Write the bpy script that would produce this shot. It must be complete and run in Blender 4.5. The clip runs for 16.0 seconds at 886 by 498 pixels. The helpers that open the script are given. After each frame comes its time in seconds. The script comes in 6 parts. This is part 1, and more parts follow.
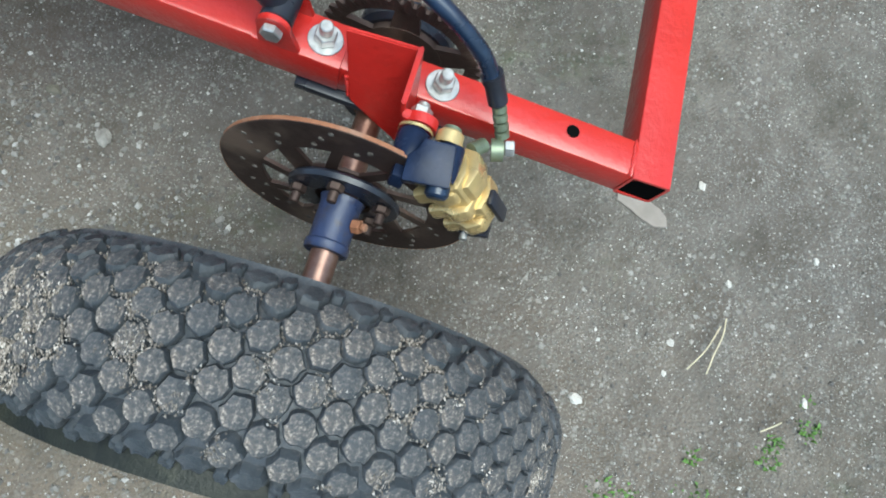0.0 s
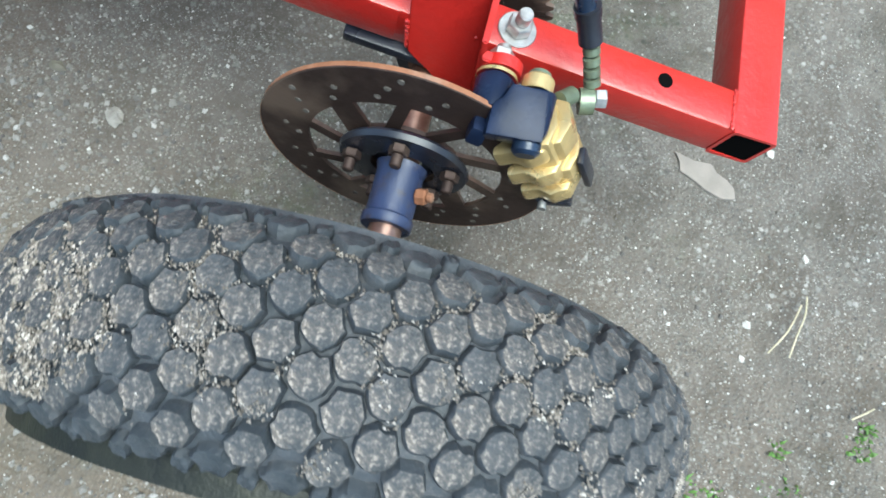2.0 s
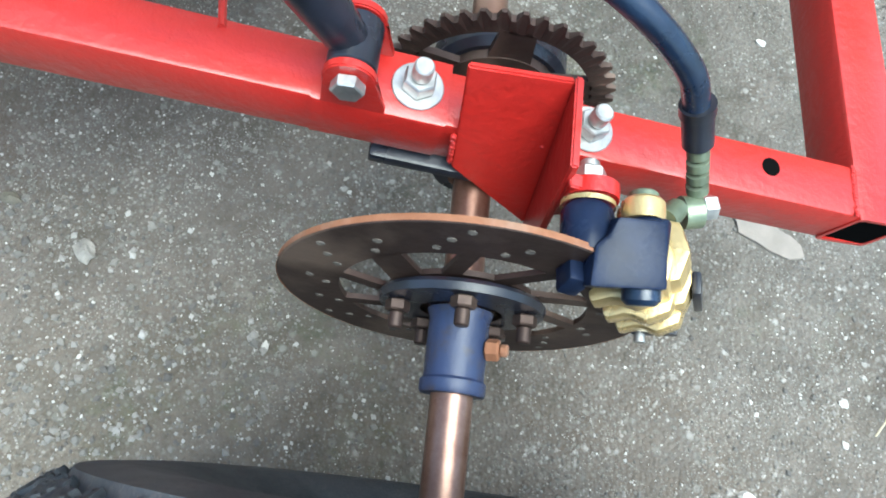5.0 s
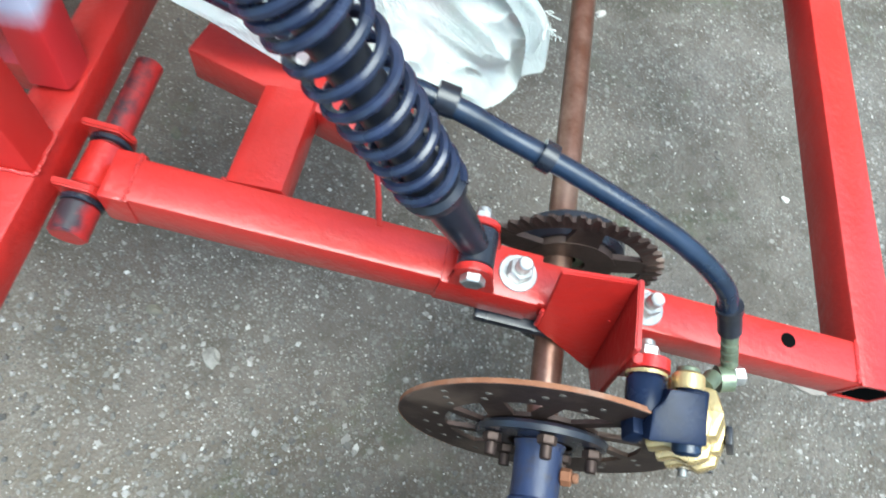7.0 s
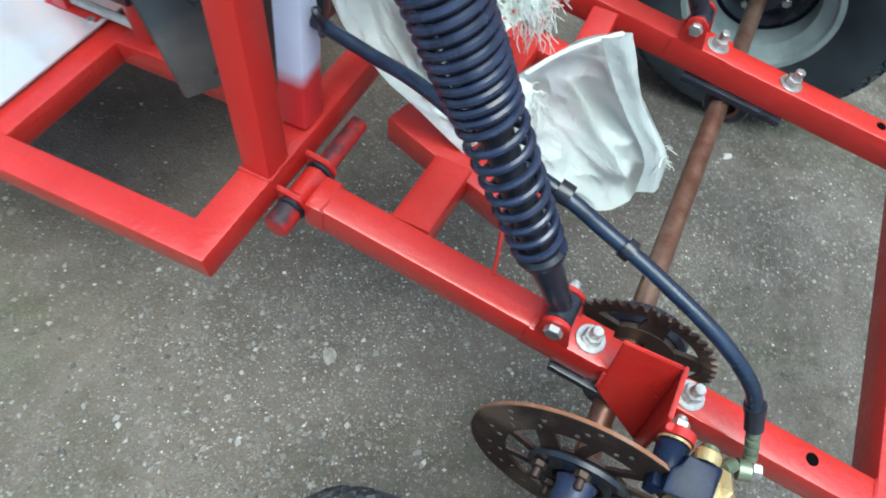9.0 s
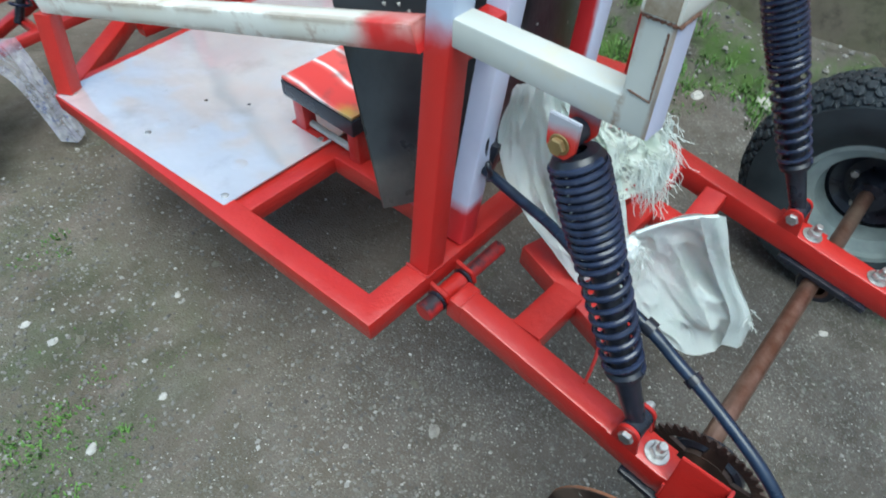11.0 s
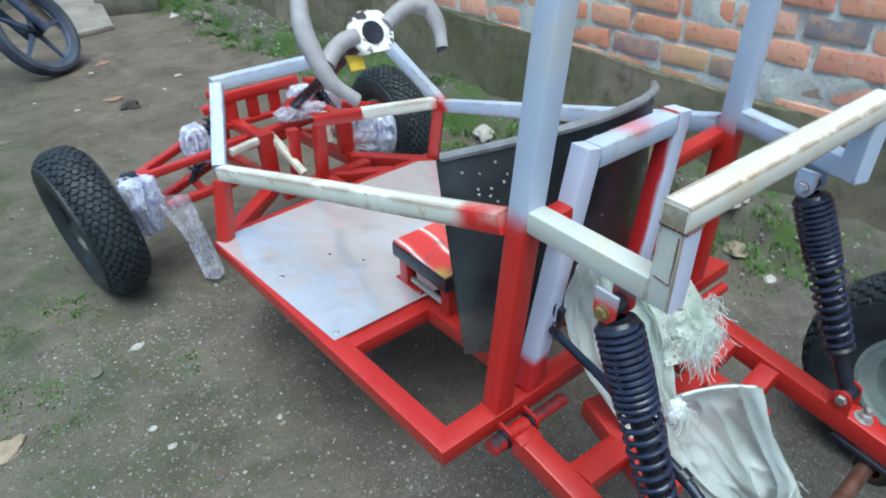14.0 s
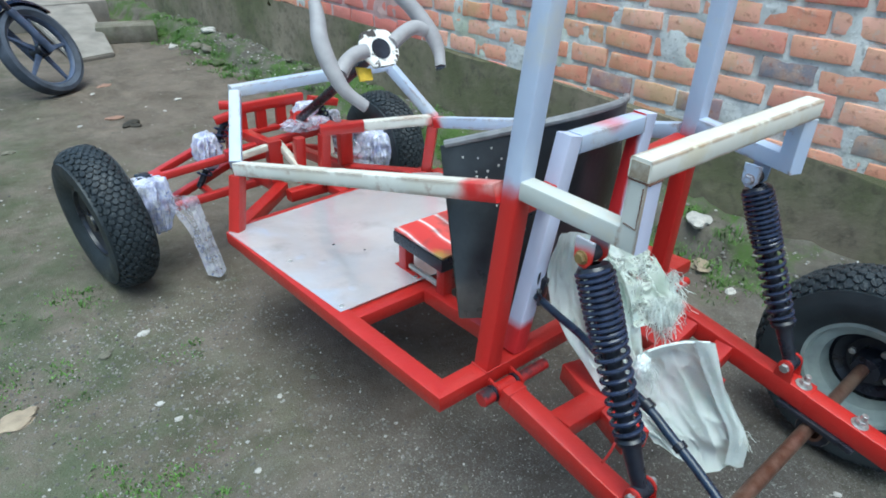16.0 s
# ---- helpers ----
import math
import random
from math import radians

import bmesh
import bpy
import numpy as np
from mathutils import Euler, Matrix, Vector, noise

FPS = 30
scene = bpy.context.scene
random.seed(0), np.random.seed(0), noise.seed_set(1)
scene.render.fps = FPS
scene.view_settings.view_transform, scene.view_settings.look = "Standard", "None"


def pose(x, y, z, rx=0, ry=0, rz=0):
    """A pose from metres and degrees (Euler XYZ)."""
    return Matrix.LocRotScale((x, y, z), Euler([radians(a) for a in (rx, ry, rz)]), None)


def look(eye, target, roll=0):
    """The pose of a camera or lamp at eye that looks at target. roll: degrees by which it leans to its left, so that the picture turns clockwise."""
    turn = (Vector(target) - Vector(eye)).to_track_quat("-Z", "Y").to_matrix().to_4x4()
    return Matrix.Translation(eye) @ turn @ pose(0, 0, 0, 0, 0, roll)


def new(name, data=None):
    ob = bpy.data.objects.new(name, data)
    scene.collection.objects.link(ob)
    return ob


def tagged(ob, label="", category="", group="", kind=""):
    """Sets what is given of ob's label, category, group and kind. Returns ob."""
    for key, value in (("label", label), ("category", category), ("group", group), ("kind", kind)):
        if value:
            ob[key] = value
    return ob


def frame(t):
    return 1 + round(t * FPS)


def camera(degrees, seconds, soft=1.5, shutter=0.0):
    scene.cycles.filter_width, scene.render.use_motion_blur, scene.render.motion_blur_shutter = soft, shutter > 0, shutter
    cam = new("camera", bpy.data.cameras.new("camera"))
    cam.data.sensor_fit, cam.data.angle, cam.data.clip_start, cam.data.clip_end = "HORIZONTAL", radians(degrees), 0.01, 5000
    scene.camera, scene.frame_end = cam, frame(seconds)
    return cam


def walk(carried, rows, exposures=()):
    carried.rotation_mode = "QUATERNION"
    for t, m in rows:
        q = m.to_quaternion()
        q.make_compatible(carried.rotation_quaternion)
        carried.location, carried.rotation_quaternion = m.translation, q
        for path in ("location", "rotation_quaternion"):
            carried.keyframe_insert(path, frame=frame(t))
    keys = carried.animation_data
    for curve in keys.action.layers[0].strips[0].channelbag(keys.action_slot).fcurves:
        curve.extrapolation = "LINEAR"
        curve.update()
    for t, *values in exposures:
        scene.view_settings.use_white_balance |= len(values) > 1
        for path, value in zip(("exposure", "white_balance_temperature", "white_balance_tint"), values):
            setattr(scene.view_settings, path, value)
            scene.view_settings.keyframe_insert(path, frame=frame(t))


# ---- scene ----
cam = camera(69.4, 16.0, soft=1.75, shutter=0.5)
METRES, EYE, TILT, LEAN, TURN = 8.0, 1.5, 0.0, 0.0, 0.0
PATH = [
    (0, (-0.58, -0.085, 0.906), (-0.033, -0.096, -1.018), 17.4),
    (0.5, (-0.593, -0.074, 0.883), (-0.065, -0.093, -1.045), 18.7),
    (1, (-0.606, -0.058, 0.858), (-0.099, -0.086, -1.076), 20.1),
    (1.5, (-0.609, -0.04, 0.837), (-0.074, -0.056, -1.09), 17.9),
    (2, (-0.597, -0.021, 0.809), (-0.049, -0.045, -1.115), 17.0),
    (2.5, (-0.574, -0.004, 0.779), (-0.019, -0.053, -1.142), 16.8),
    (3, (-0.545, 0.013, 0.745), (0.016, -0.054, -1.173), 16.4),
    (3.2, (-0.535, 0.020, 0.731), (0.027, -0.047, -1.187), 15.7),
    (5.3, (-0.477, 0.069, 0.716), (0.178, 0.003, -1.173), 13.3),
    (5.5, (-0.474, 0.075, 0.729), (0.195, 0.013, -1.155), 12.8),
    (6, (-0.476, 0.094, 0.77), (0.252, 0.053, -1.092), 11.1),
    (6.5, (-0.481, 0.114, 0.822), (0.313, 0.113, -1.014), 9.4),
    (7, (-0.483, 0.131, 0.867), (0.361, 0.186, -0.945), 7.4),
    (7.5, (-0.5, 0.141, 0.908), (0.392, 0.284, -0.876), 5.2),
    (8, (-0.525, 0.139, 0.939), (0.398, 0.383, -0.818), 3.8),
    (8.2, (-0.535, 0.133, 0.948), (0.395, 0.413, -0.800), 3.8),
    (10.3, (-0.689, 0.063, 1.113), (0.295, 0.813, -0.459), 1.2),
    (10.5, (-0.699, 0.057, 1.13), (0.29, 0.848, -0.418), 1.2),
    (11, (-0.727, 0.045, 1.165), (0.279, 0.937, -0.316), 0.9),
    (11.5, (-0.749, 0.036, 1.196), (0.276, 1.007, -0.22), 1.2),
    (12, (-0.772, 0.032, 1.229), (0.241, 1.111, -0.116), 0.1),
    (12.5, (-0.792, 0.024, 1.25), (0.216, 1.173, -0.04), -0.9),
    (13, (-0.805, 0.008, 1.263), (0.212, 1.189, 0.009), -1.1),
    (13.5, (-0.81, -0.018, 1.282), (0.229, 1.202, 0.085), -1.4),
    (14, (-0.826, -0.081, 1.292), (0.2, 1.229, 0.182), -1.0),
    (14.5, (-0.863, -0.167, 1.294), (0.159, 1.215, 0.271), 1.9),
    (15, (-0.904, -0.22, 1.288), (0.085, 1.173, 0.248), 1.2),
    (15.5, (-0.934, -0.232, 1.276), (0.127, 1.131, 0.269), 1.4),
    (16, (-1.001, -0.222, 1.262), (0.131, 1.1, 0.276), 2.0),
]
EXPOSURES = [(t, s, k, -6) for t, s, k in ((0.0, 1.02, 5760), (0.6, 1.18, 5760), (2.5, 1.39, 5720), (5.5, 1.60, 5670), (8.0, 1.32, 5700), (10.5, 0.72, 5640), (13.0, 0.57, 5500), (16.0, 0.65, 5500))]
walk(cam, [(t, look(eye, target, roll)) for t, eye, target, roll in PATH], EXPOSURES)

# ---- world, sun, exposure ----
world = bpy.data.worlds.new("overcast_sky")
scene.world = world
world.use_nodes = True
wn, wl = world.node_tree.nodes, world.node_tree.links
sky = wn.new("ShaderNodeTexSky")
sky.sky_type, sky.sun_disc = "NISHITA", False
sky.sun_elevation, sky.sun_rotation = radians(73), radians(217)
sky.air_density, sky.dust_density, sky.ozone_density = 1.0, 3.0, 1.0
wl.new(sky.outputs["Color"], wn["Background"].inputs["Color"])
wn["Background"].inputs["Strength"].default_value = 0.13
sun = new("sun", bpy.data.lights.new("sun", "SUN"))
sun.data.energy, sun.data.angle, sun.data.color = 2.3, radians(50), (1.0, 0.96, 0.9)
sun.matrix_world = look((-0.9, -0.5, 5.0), (0.0, 0.7, 0.0))

# ---- materials ----
class Mat:
    """A node material: a Principled shader and a few short cuts."""

    def __init__(self, name, rough=0.5, metal=0.0, spec=0.5):
        self.m = bpy.data.materials.new(name)
        self.m.use_nodes = True
        self.n, self.l = self.m.node_tree.nodes, self.m.node_tree.links
        self.b = self.n["Principled BSDF"]
        self.b.inputs["Roughness"].default_value = rough
        self.b.inputs["Metallic"].default_value = metal
        self.b.inputs["Specular IOR Level"].default_value = spec
        self.tc = self.n.new("ShaderNodeTexCoord").outputs["Object"]

    def noise(self, scale, detail=4.0, rough=0.55, dist=0.0, vec=None):
        t = self.n.new("ShaderNodeTexNoise")
        t.inputs["Scale"].default_value, t.inputs["Detail"].default_value = scale, detail
        t.inputs["Roughness"].default_value, t.inputs["Distortion"].default_value = rough, dist
        self.l.new(vec or self.tc, t.inputs["Vector"])
        return t.outputs["Fac"]

    def cells(self, scale, out="Distance", feature="F1", vec=None):
        t = self.n.new("ShaderNodeTexVoronoi")
        t.feature = feature
        t.inputs["Scale"].default_value = scale
        self.l.new(vec or self.tc, t.inputs["Vector"])
        return t.outputs[out]

    def ramp(self, fac, *stops):
        r = self.n.new("ShaderNodeValToRGB")
        e = r.color_ramp.elements
        while len(e) < len(stops):
            e.new(0.5)
        for k, (p, c) in zip(e, stops):
            k.position = p
            k.color = (c, c, c, 1) if isinstance(c, (int, float)) else (*c, 1)
        self.l.new(fac, r.inputs["Fac"])
        return r.outputs["Color"]

    def mix(self, fac, a, b, mode="MIX"):
        x = self.n.new("ShaderNodeMix")
        x.data_type, x.blend_type = "RGBA", mode
        for k, v in ((0, fac), (6, a), (7, b)):
            sock = x.inputs[k]
            if isinstance(v, (int, float)):
                sock.default_value = v if k == 0 else (v, v, v, 1)
            elif isinstance(v, tuple):
                sock.default_value = (*v, 1)
            else:
                self.l.new(v, sock)
        return x.outputs[2]

    def math(self, op, a, b=0.0):
        x = self.n.new("ShaderNodeMath")
        x.operation = op
        for sock, v in zip(x.inputs, (a, b)):
            if isinstance(v, (int, float)):
                sock.default_value = v
            else:
                self.l.new(v, sock)
        return x.outputs[0]

    def axis(self, which):
        s = self.n.new("ShaderNodeSeparateXYZ")
        self.l.new(self.tc, s.inputs[0])
        return s.outputs[which]

    def near(self, place, inner, outer):
        """1 near a place, falling to 0 at the outer radius."""
        d = self.n.new("ShaderNodeVectorMath")
        d.operation = "DISTANCE"
        self.l.new(self.tc, d.inputs[0])
        d.inputs[1].default_value = place
        m = self.n.new("ShaderNodeMapRange")
        m.inputs[1].default_value, m.inputs[2].default_value = inner, outer
        m.inputs[3].default_value, m.inputs[4].default_value = 1.0, 0.0
        self.l.new(self.math("ADD", d.outputs["Value"], self.math("MULTIPLY", self.noise(25.0), 0.03)), m.inputs[0])
        return m.outputs[0]

    def edges(self, radius):
        """1 on sharp edges, 0 on flat faces."""
        b = self.n.new("ShaderNodeBevel")
        b.samples = 4
        b.inputs["Radius"].default_value = radius
        d = self.n.new("ShaderNodeVectorMath")
        d.operation = "DOT_PRODUCT"
        self.l.new(b.outputs[0], d.inputs[0])
        self.l.new(self.n.new("ShaderNodeNewGeometry").outputs["True Normal"], d.inputs[1])
        return self.math("MULTIPLY", self.math("SUBTRACT", 1.0, d.outputs["Value"]), 22.0)

    def rand(self):
        return self.n.new("ShaderNodeObjectInfo").outputs["Random"]

    def island(self):
        return self.n.new("ShaderNodeNewGeometry").outputs["Random Per Island"]

    def color(self, c):
        if isinstance(c, tuple):
            self.b.inputs["Base Color"].default_value = (*c, 1)
        else:
            self.l.new(c, self.b.inputs["Base Color"])
        return self

    def rough(self, r):
        self.l.new(r, self.b.inputs["Roughness"])
        return self

    def bump(self, height, strength=0.3, dist=0.002):
        b = self.n.new("ShaderNodeBump")
        b.inputs["Strength"].default_value, b.inputs["Distance"].default_value = strength, dist
        self.l.new(height, b.inputs["Height"])
        self.l.new(b.outputs["Normal"], self.b.inputs["Normal"])
        return self


def plain(name, c, rough=0.5, metal=0.0, vary=0.25, scale=30.0, bump=0.15, dist=0.001):
    m = Mat(name, rough, metal)
    n = m.noise(scale, 6)
    dark, light = tuple(v * (1 - vary) for v in c), tuple(min(1, v * (1 + vary)) for v in c)
    m.color(m.ramp(n, (0.3, dark), (0.7, light)))
    m.rough(m.ramp(m.noise(scale * 0.4, 5), (0.3, max(0.05, rough - 0.12)), (0.7, min(1, rough + 0.12))))
    m.bump(m.noise(scale * 8, 3), bump, dist)
    return m.m


def red_paint():
    m = Mat("red_enamel", 0.3)
    m.b.inputs["Coat Weight"].default_value, m.b.inputs["Coat Roughness"].default_value = 0.65, 0.22
    m.b.inputs["Specular IOR Level"].default_value = 0.35
    c = m.ramp(m.noise(9, 5), (0.3, (0.37, 0.013, 0.010)), (0.7, (0.45, 0.019, 0.015)))
    c = m.mix(m.ramp(m.noise(60, 8, 0.7), (0.62, 0.0), (0.75, 0.4)), c, (0.32, 0.012, 0.012))
    c = m.mix(m.ramp(m.noise(5, 8, 0.75), (0.62, 0.0), (0.80, 0.25)), c, (0.5, 0.16, 0.12))
    m.color(c)
    m.rough(m.ramp(m.noise(14, 6), (0.3, 0.33), (0.7, 0.55)))
    m.bump(m.math("ADD", m.noise(120, 4), m.math("MULTIPLY", m.noise(28, 5, 0.65), 2.5)), 0.45, 0.0020)
    return m.m


RED_AT = [(-0.245, 0.50, 0.70, 0.10, 0.15), (-0.13, 0.505, 0.745, 0.03, 0.075), (-0.258, 0.565, 0.775, 0.025, 0.055), (-0.245, 0.43, 0.79, 0.0, 0.06),
          (0.37, 1.43, 0.53, 0.045, 0.075), (-0.36, 1.44, 0.50, 0.01, 0.05), (0.05, 0.52, 0.90, 0.03, 0.08), (0.15, 0.53, 0.885, 0.01, 0.05)]


def primer(name, base, rust=0.62, spots=True, wear=0.50):
    """Grey primer with yellowed streaks, some rust, and red overspray round the joints."""
    m = Mat(name, 0.5)
    c = m.ramp(m.noise(7, 5), (0.3, tuple(v * 0.9 for v in base)), (0.7, base))
    c = m.mix(m.ramp(m.noise(3.2, 6, 0.6), (0.52, 0.0), (0.7, 0.45)), c, (0.62, 0.57, 0.42))
    c = m.mix(m.ramp(m.noise(11, 9, 0.72), (rust, 0.0), (rust + 0.1, 0.75)), c, (0.26, 0.10, 0.035))
    worn = m.math("MULTIPLY", m.edges(0.010), m.ramp(m.noise(6, 8, 0.72), (wear, 0.0), (wear + 0.11, 1.0)))
    c = m.mix(m.math("MINIMUM", worn, 0.8), c, (0.20, 0.11, 0.055))
    if spots:
        for x, y, z, r0, r1 in RED_AT:
            c = m.mix(m.near((x, y, z), r0, r1), c, (0.56, 0.024, 0.024))
    m.color(c)
    m.rough(m.ramp(m.noise(18, 5), (0.3, 0.36), (0.7, 0.58)))
    m.bump(m.noise(90, 5), 0.2, 0.001)
    return m.m


def bumper_paint(name, one, two, tint=(0.90, 0.89, 0.88), rear=False):
    """Yellowed primer worn to brown rust along the tube's long edges; one, two: axis, centre and half width."""
    m = Mat(name, 0.45)
    c = m.ramp(m.noise(6, 6), (0.3, tuple(a * b for a, b in zip((0.66, 0.66, 0.58), tint))), (0.7, tuple(a * b for a, b in zip((0.78, 0.77, 0.70), tint))))
    c = m.mix(m.ramp(m.noise(9, 7, 0.65), (0.52, 0.0), (0.66, 0.55)), c, (0.58, 0.50, 0.33))
    near_edge = [m.ramp(m.math("DIVIDE", m.math("ABSOLUTE", m.math("SUBTRACT", m.axis(a), mid)), 2 * half), (0.31, 0.0), (0.47, 1.0), (0.55, 1.0), (0.62, 0.0)) for a, mid, half in (one, two)]
    edge = m.math("MULTIPLY", m.math("MULTIPLY", *near_edge), m.ramp(m.noise(13, 9, 0.75), (0.40, 0.0), (0.54, 1.0)))
    c = m.mix(m.math("MINIMUM", m.math("MULTIPLY", edge, 1.3), 0.65), c, m.ramp(m.noise(60, 6), (0.35, (0.16, 0.075, 0.03)), (0.65, (0.34, 0.19, 0.08))))
    c = m.mix(m.ramp(m.noise(21, 9, 0.75), (0.63, 0.0), (0.70, 0.7)), c, (0.30, 0.16, 0.07))
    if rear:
        # faces turned rearward are mixed towards lilac
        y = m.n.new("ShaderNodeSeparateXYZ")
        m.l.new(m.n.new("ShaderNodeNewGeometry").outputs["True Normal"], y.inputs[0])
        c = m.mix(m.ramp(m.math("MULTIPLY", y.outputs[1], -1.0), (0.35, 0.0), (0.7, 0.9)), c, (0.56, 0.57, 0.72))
    m.color(c)
    m.rough(m.ramp(m.noise(18, 5), (0.3, 0.36), (0.7, 0.58)))
    m.bump(m.noise(90, 5), 0.25, 0.001)
    return m.m


def post_paint():
    """Posts: red at the foot, primer above, with a soft sprayed edge."""
    m = Mat("half_sprayed_post", 0.42)
    base = m.ramp(m.noise(7, 5), (0.3, (0.42, 0.47, 0.60)), (0.7, (0.49, 0.55, 0.67)))
    base = m.mix(m.ramp(m.noise(4, 7, 0.65), (0.56, 0.0), (0.7, 0.5)), base, (0.60, 0.54, 0.40))
    h = m.math("ADD", m.axis(2), m.math("MULTIPLY", m.noise(18, 4), 0.05))
    c = m.mix(m.ramp(m.math("MULTIPLY", h, 0.5), (0.402, 1.0), (0.424, 0.0)), base, (0.47, 0.019, 0.016))
    m.color(c)
    m.rough(m.ramp(m.noise(18, 5), (0.3, 0.3), (0.7, 0.5)))
    m.bump(m.noise(90, 5), 0.2, 0.001)
    return m.m


def rust_metal(name, c1, c2, rough=0.6, metal=0.5, scale=40):
    m = Mat(name, rough, metal)
    c = m.ramp(m.noise(scale, 9, 0.7), (0.35, c1), (0.65, c2))
    c = m.mix(m.ramp(m.noise(scale * 0.3, 6), (0.5, 0.0), (0.65, 0.6)), c, (0.30, 0.22, 0.17))
    m.color(c)
    m.bump(m.noise(scale * 6, 5), 0.35, 0.001)
    return m.m


def tyre_rubber(name, mud_or_skylight, rough=0.7):
    """Dusty rubber with sky sheen in its colour; second value: how much pale grit is pressed into it."""
    m = Mat(name, rough, spec=0.28 if mud_or_skylight else 0.35)
    c = m.ramp(m.noise(16, 6), (0.3, (0.014, 0.019, 0.023)), (0.7, (0.028, 0.036, 0.042)))
    # bluish film: road dirt, plus the grooves' sky reflection painted in
    dust_sheen = m.ramp(m.noise(9, 6, 0.65), (0.36, 0.1), (0.60, 0.75))
    c = m.mix(m.math("MULTIPLY", dust_sheen, 0.5 if mud_or_skylight > 0.5 else 0.42 if mud_or_skylight else 0.04), c, (0.135, 0.142, 0.165))
    if mud_or_skylight:
        grit = m.ramp(m.noise(420, 3, 0.7), (0.36, (0.085, 0.076, 0.068)), (0.52, (0.18, 0.150, 0.125)), (0.64, (0.52, 0.44, 0.37)))
        patch = m.math("MULTIPLY", m.ramp(m.noise(8, 4, 0.6), (0.36, 0.25), (0.6, 0.9)), m.ramp(m.noise(85, 5, 0.7), (0.40, 0.25), (0.58, 1.0)))
        patch = m.math("MULTIPLY", patch, m.ramp(m.rand(), (0.0, 0.45), (0.6, 1.0)))
        c = m.mix(m.math("MULTIPLY", patch, mud_or_skylight), c, grit)
    if 0 < mud_or_skylight < 0.5:
        outer = m.ramp(m.math("MULTIPLY", m.axis(0), -10.0), (0.49, 0.0), (0.56, 1.0))
        c = m.mix(outer, c, m.ramp(m.noise(30, 8, 0.7), (0.35, (0.009, 0.010, 0.009)), (0.62, (0.020, 0.021, 0.015)), (0.74, (0.050, 0.049, 0.034))))
    m.color(c)
    m.rough(m.ramp(m.noise(12, 5), (0.3, rough - 0.15), (0.7, rough + 0.15)))
    m.bump(m.math("ADD", m.noise(380, 5), m.math("MULTIPLY", m.noise(60, 4), 2.0)), 0.8 if mud_or_skylight > 0.5 else 0.4, 0.002)
    return m.m


def ground_mat():
    m = Mat("gritty_soil", 0.85, spec=0.25)
    soil = m.ramp(m.noise(1.3, 7, 0.65), (0.34, (0.095, 0.084, 0.074)), (0.66, (0.22, 0.20, 0.18)))
    soil = m.mix(m.ramp(m.noise(11, 7, 0.7), (0.40, 0.0), (0.62, 0.7)), soil, (0.088, 0.075, 0.062))
    # packed grit, each grain with its own grey
    c = soil
    for scale, cover in ((420, 0.7), (210, 0.55), (110, 0.25)):
        s = m.n.new("ShaderNodeSeparateColor")
        m.l.new(m.cells(scale, "Color"), s.inputs[0])
        grain = m.ramp(s.outputs[0], (0.0, (0.10, 0.094, 0.087)), (0.55, (0.165, 0.158, 0.146)), (0.88, (0.27, 0.265, 0.25)), (1.0, (0.40, 0.39, 0.372)))
        core = m.ramp(m.cells(scale), (0.30, 1.0), (0.62, 0.0))
        patch = m.ramp(m.noise(3.1 + scale * 0.01, 6, 0.7), (0.42, 0.05), (0.56, 1.0))
        pick = m.ramp(s.outputs[1], (1 - cover - 0.01, 0.0), (1 - cover, 1.0))
        c = m.mix(m.math("MULTIPLY", m.math("MULTIPLY", core, patch), pick), c, grain)
    # smoother brown soil towards the open yard, away from the gravelled strip
    far = m.n.new("ShaderNodeMapRange")
    far.inputs[1].default_value, far.inputs[2].default_value = 0.5, 1.5
    m.l.new(m.math("ADD", m.axis(1), m.math("MULTIPLY", m.noise(1.6, 6, 0.6), 1.1)), far.inputs[0])
    brown = m.ramp(m.noise(5, 8, 0.7), (0.3, (0.155, 0.118, 0.088)), (0.7, (0.25, 0.20, 0.158)))
    c = m.mix(m.math("MULTIPLY", m.math("SUBTRACT", far.outputs[0], 0.35), 0.85), c, brown)
    west = m.n.new("ShaderNodeMapRange")
    west.inputs[1].default_value, west.inputs[2].default_value = 0.45, 1.1
    m.l.new(m.math("ADD", m.math("MULTIPLY", m.axis(0), -1.0), m.math("MULTIPLY", m.noise(2.2, 6, 0.7), 0.5)), west.inputs[0])
    ahead = m.n.new("ShaderNodeMapRange")
    ahead.inputs[1].default_value, ahead.inputs[2].default_value = 0.35, 0.95
    m.l.new(m.axis(1), ahead.inputs[0])
    # dry brown grit beside the rear wheel, damp green soil farther along
    dry = m.math("MULTIPLY", west.outputs[0], m.math("SUBTRACT", 1.0, ahead.outputs[0]))
    c = m.mix(m.math("MULTIPLY", dry, m.ramp(m.noise(14, 8, 0.75), (0.36, 0.1), (0.6, 0.6))), c, (0.24, 0.185, 0.135))
    damp = m.math("MULTIPLY", m.math("MULTIPLY", west.outputs[0], ahead.outputs[0]), m.ramp(m.noise(5.5, 7, 0.7), (0.36, 0.0), (0.60, 0.62)))
    c = m.mix(damp, c, (0.078, 0.118, 0.055))
    moss = m.math("MULTIPLY", m.ramp(m.noise(2.3, 7, 0.7), (0.56, 0.0), (0.72, 0.8)), m.ramp(m.noise(40, 5, 0.7), (0.42, 0.0), (0.6, 0.75)))
    c = m.mix(moss, c, (0.075, 0.12, 0.04))
    wet = m.math("MULTIPLY", m.ramp(m.noise(2.8, 8, 0.72, 0.6), (0.44, 0.0), (0.60, 0.75)), m.ramp(m.noise(24, 7, 0.75), (0.34, 0.35), (0.6, 1.0)))
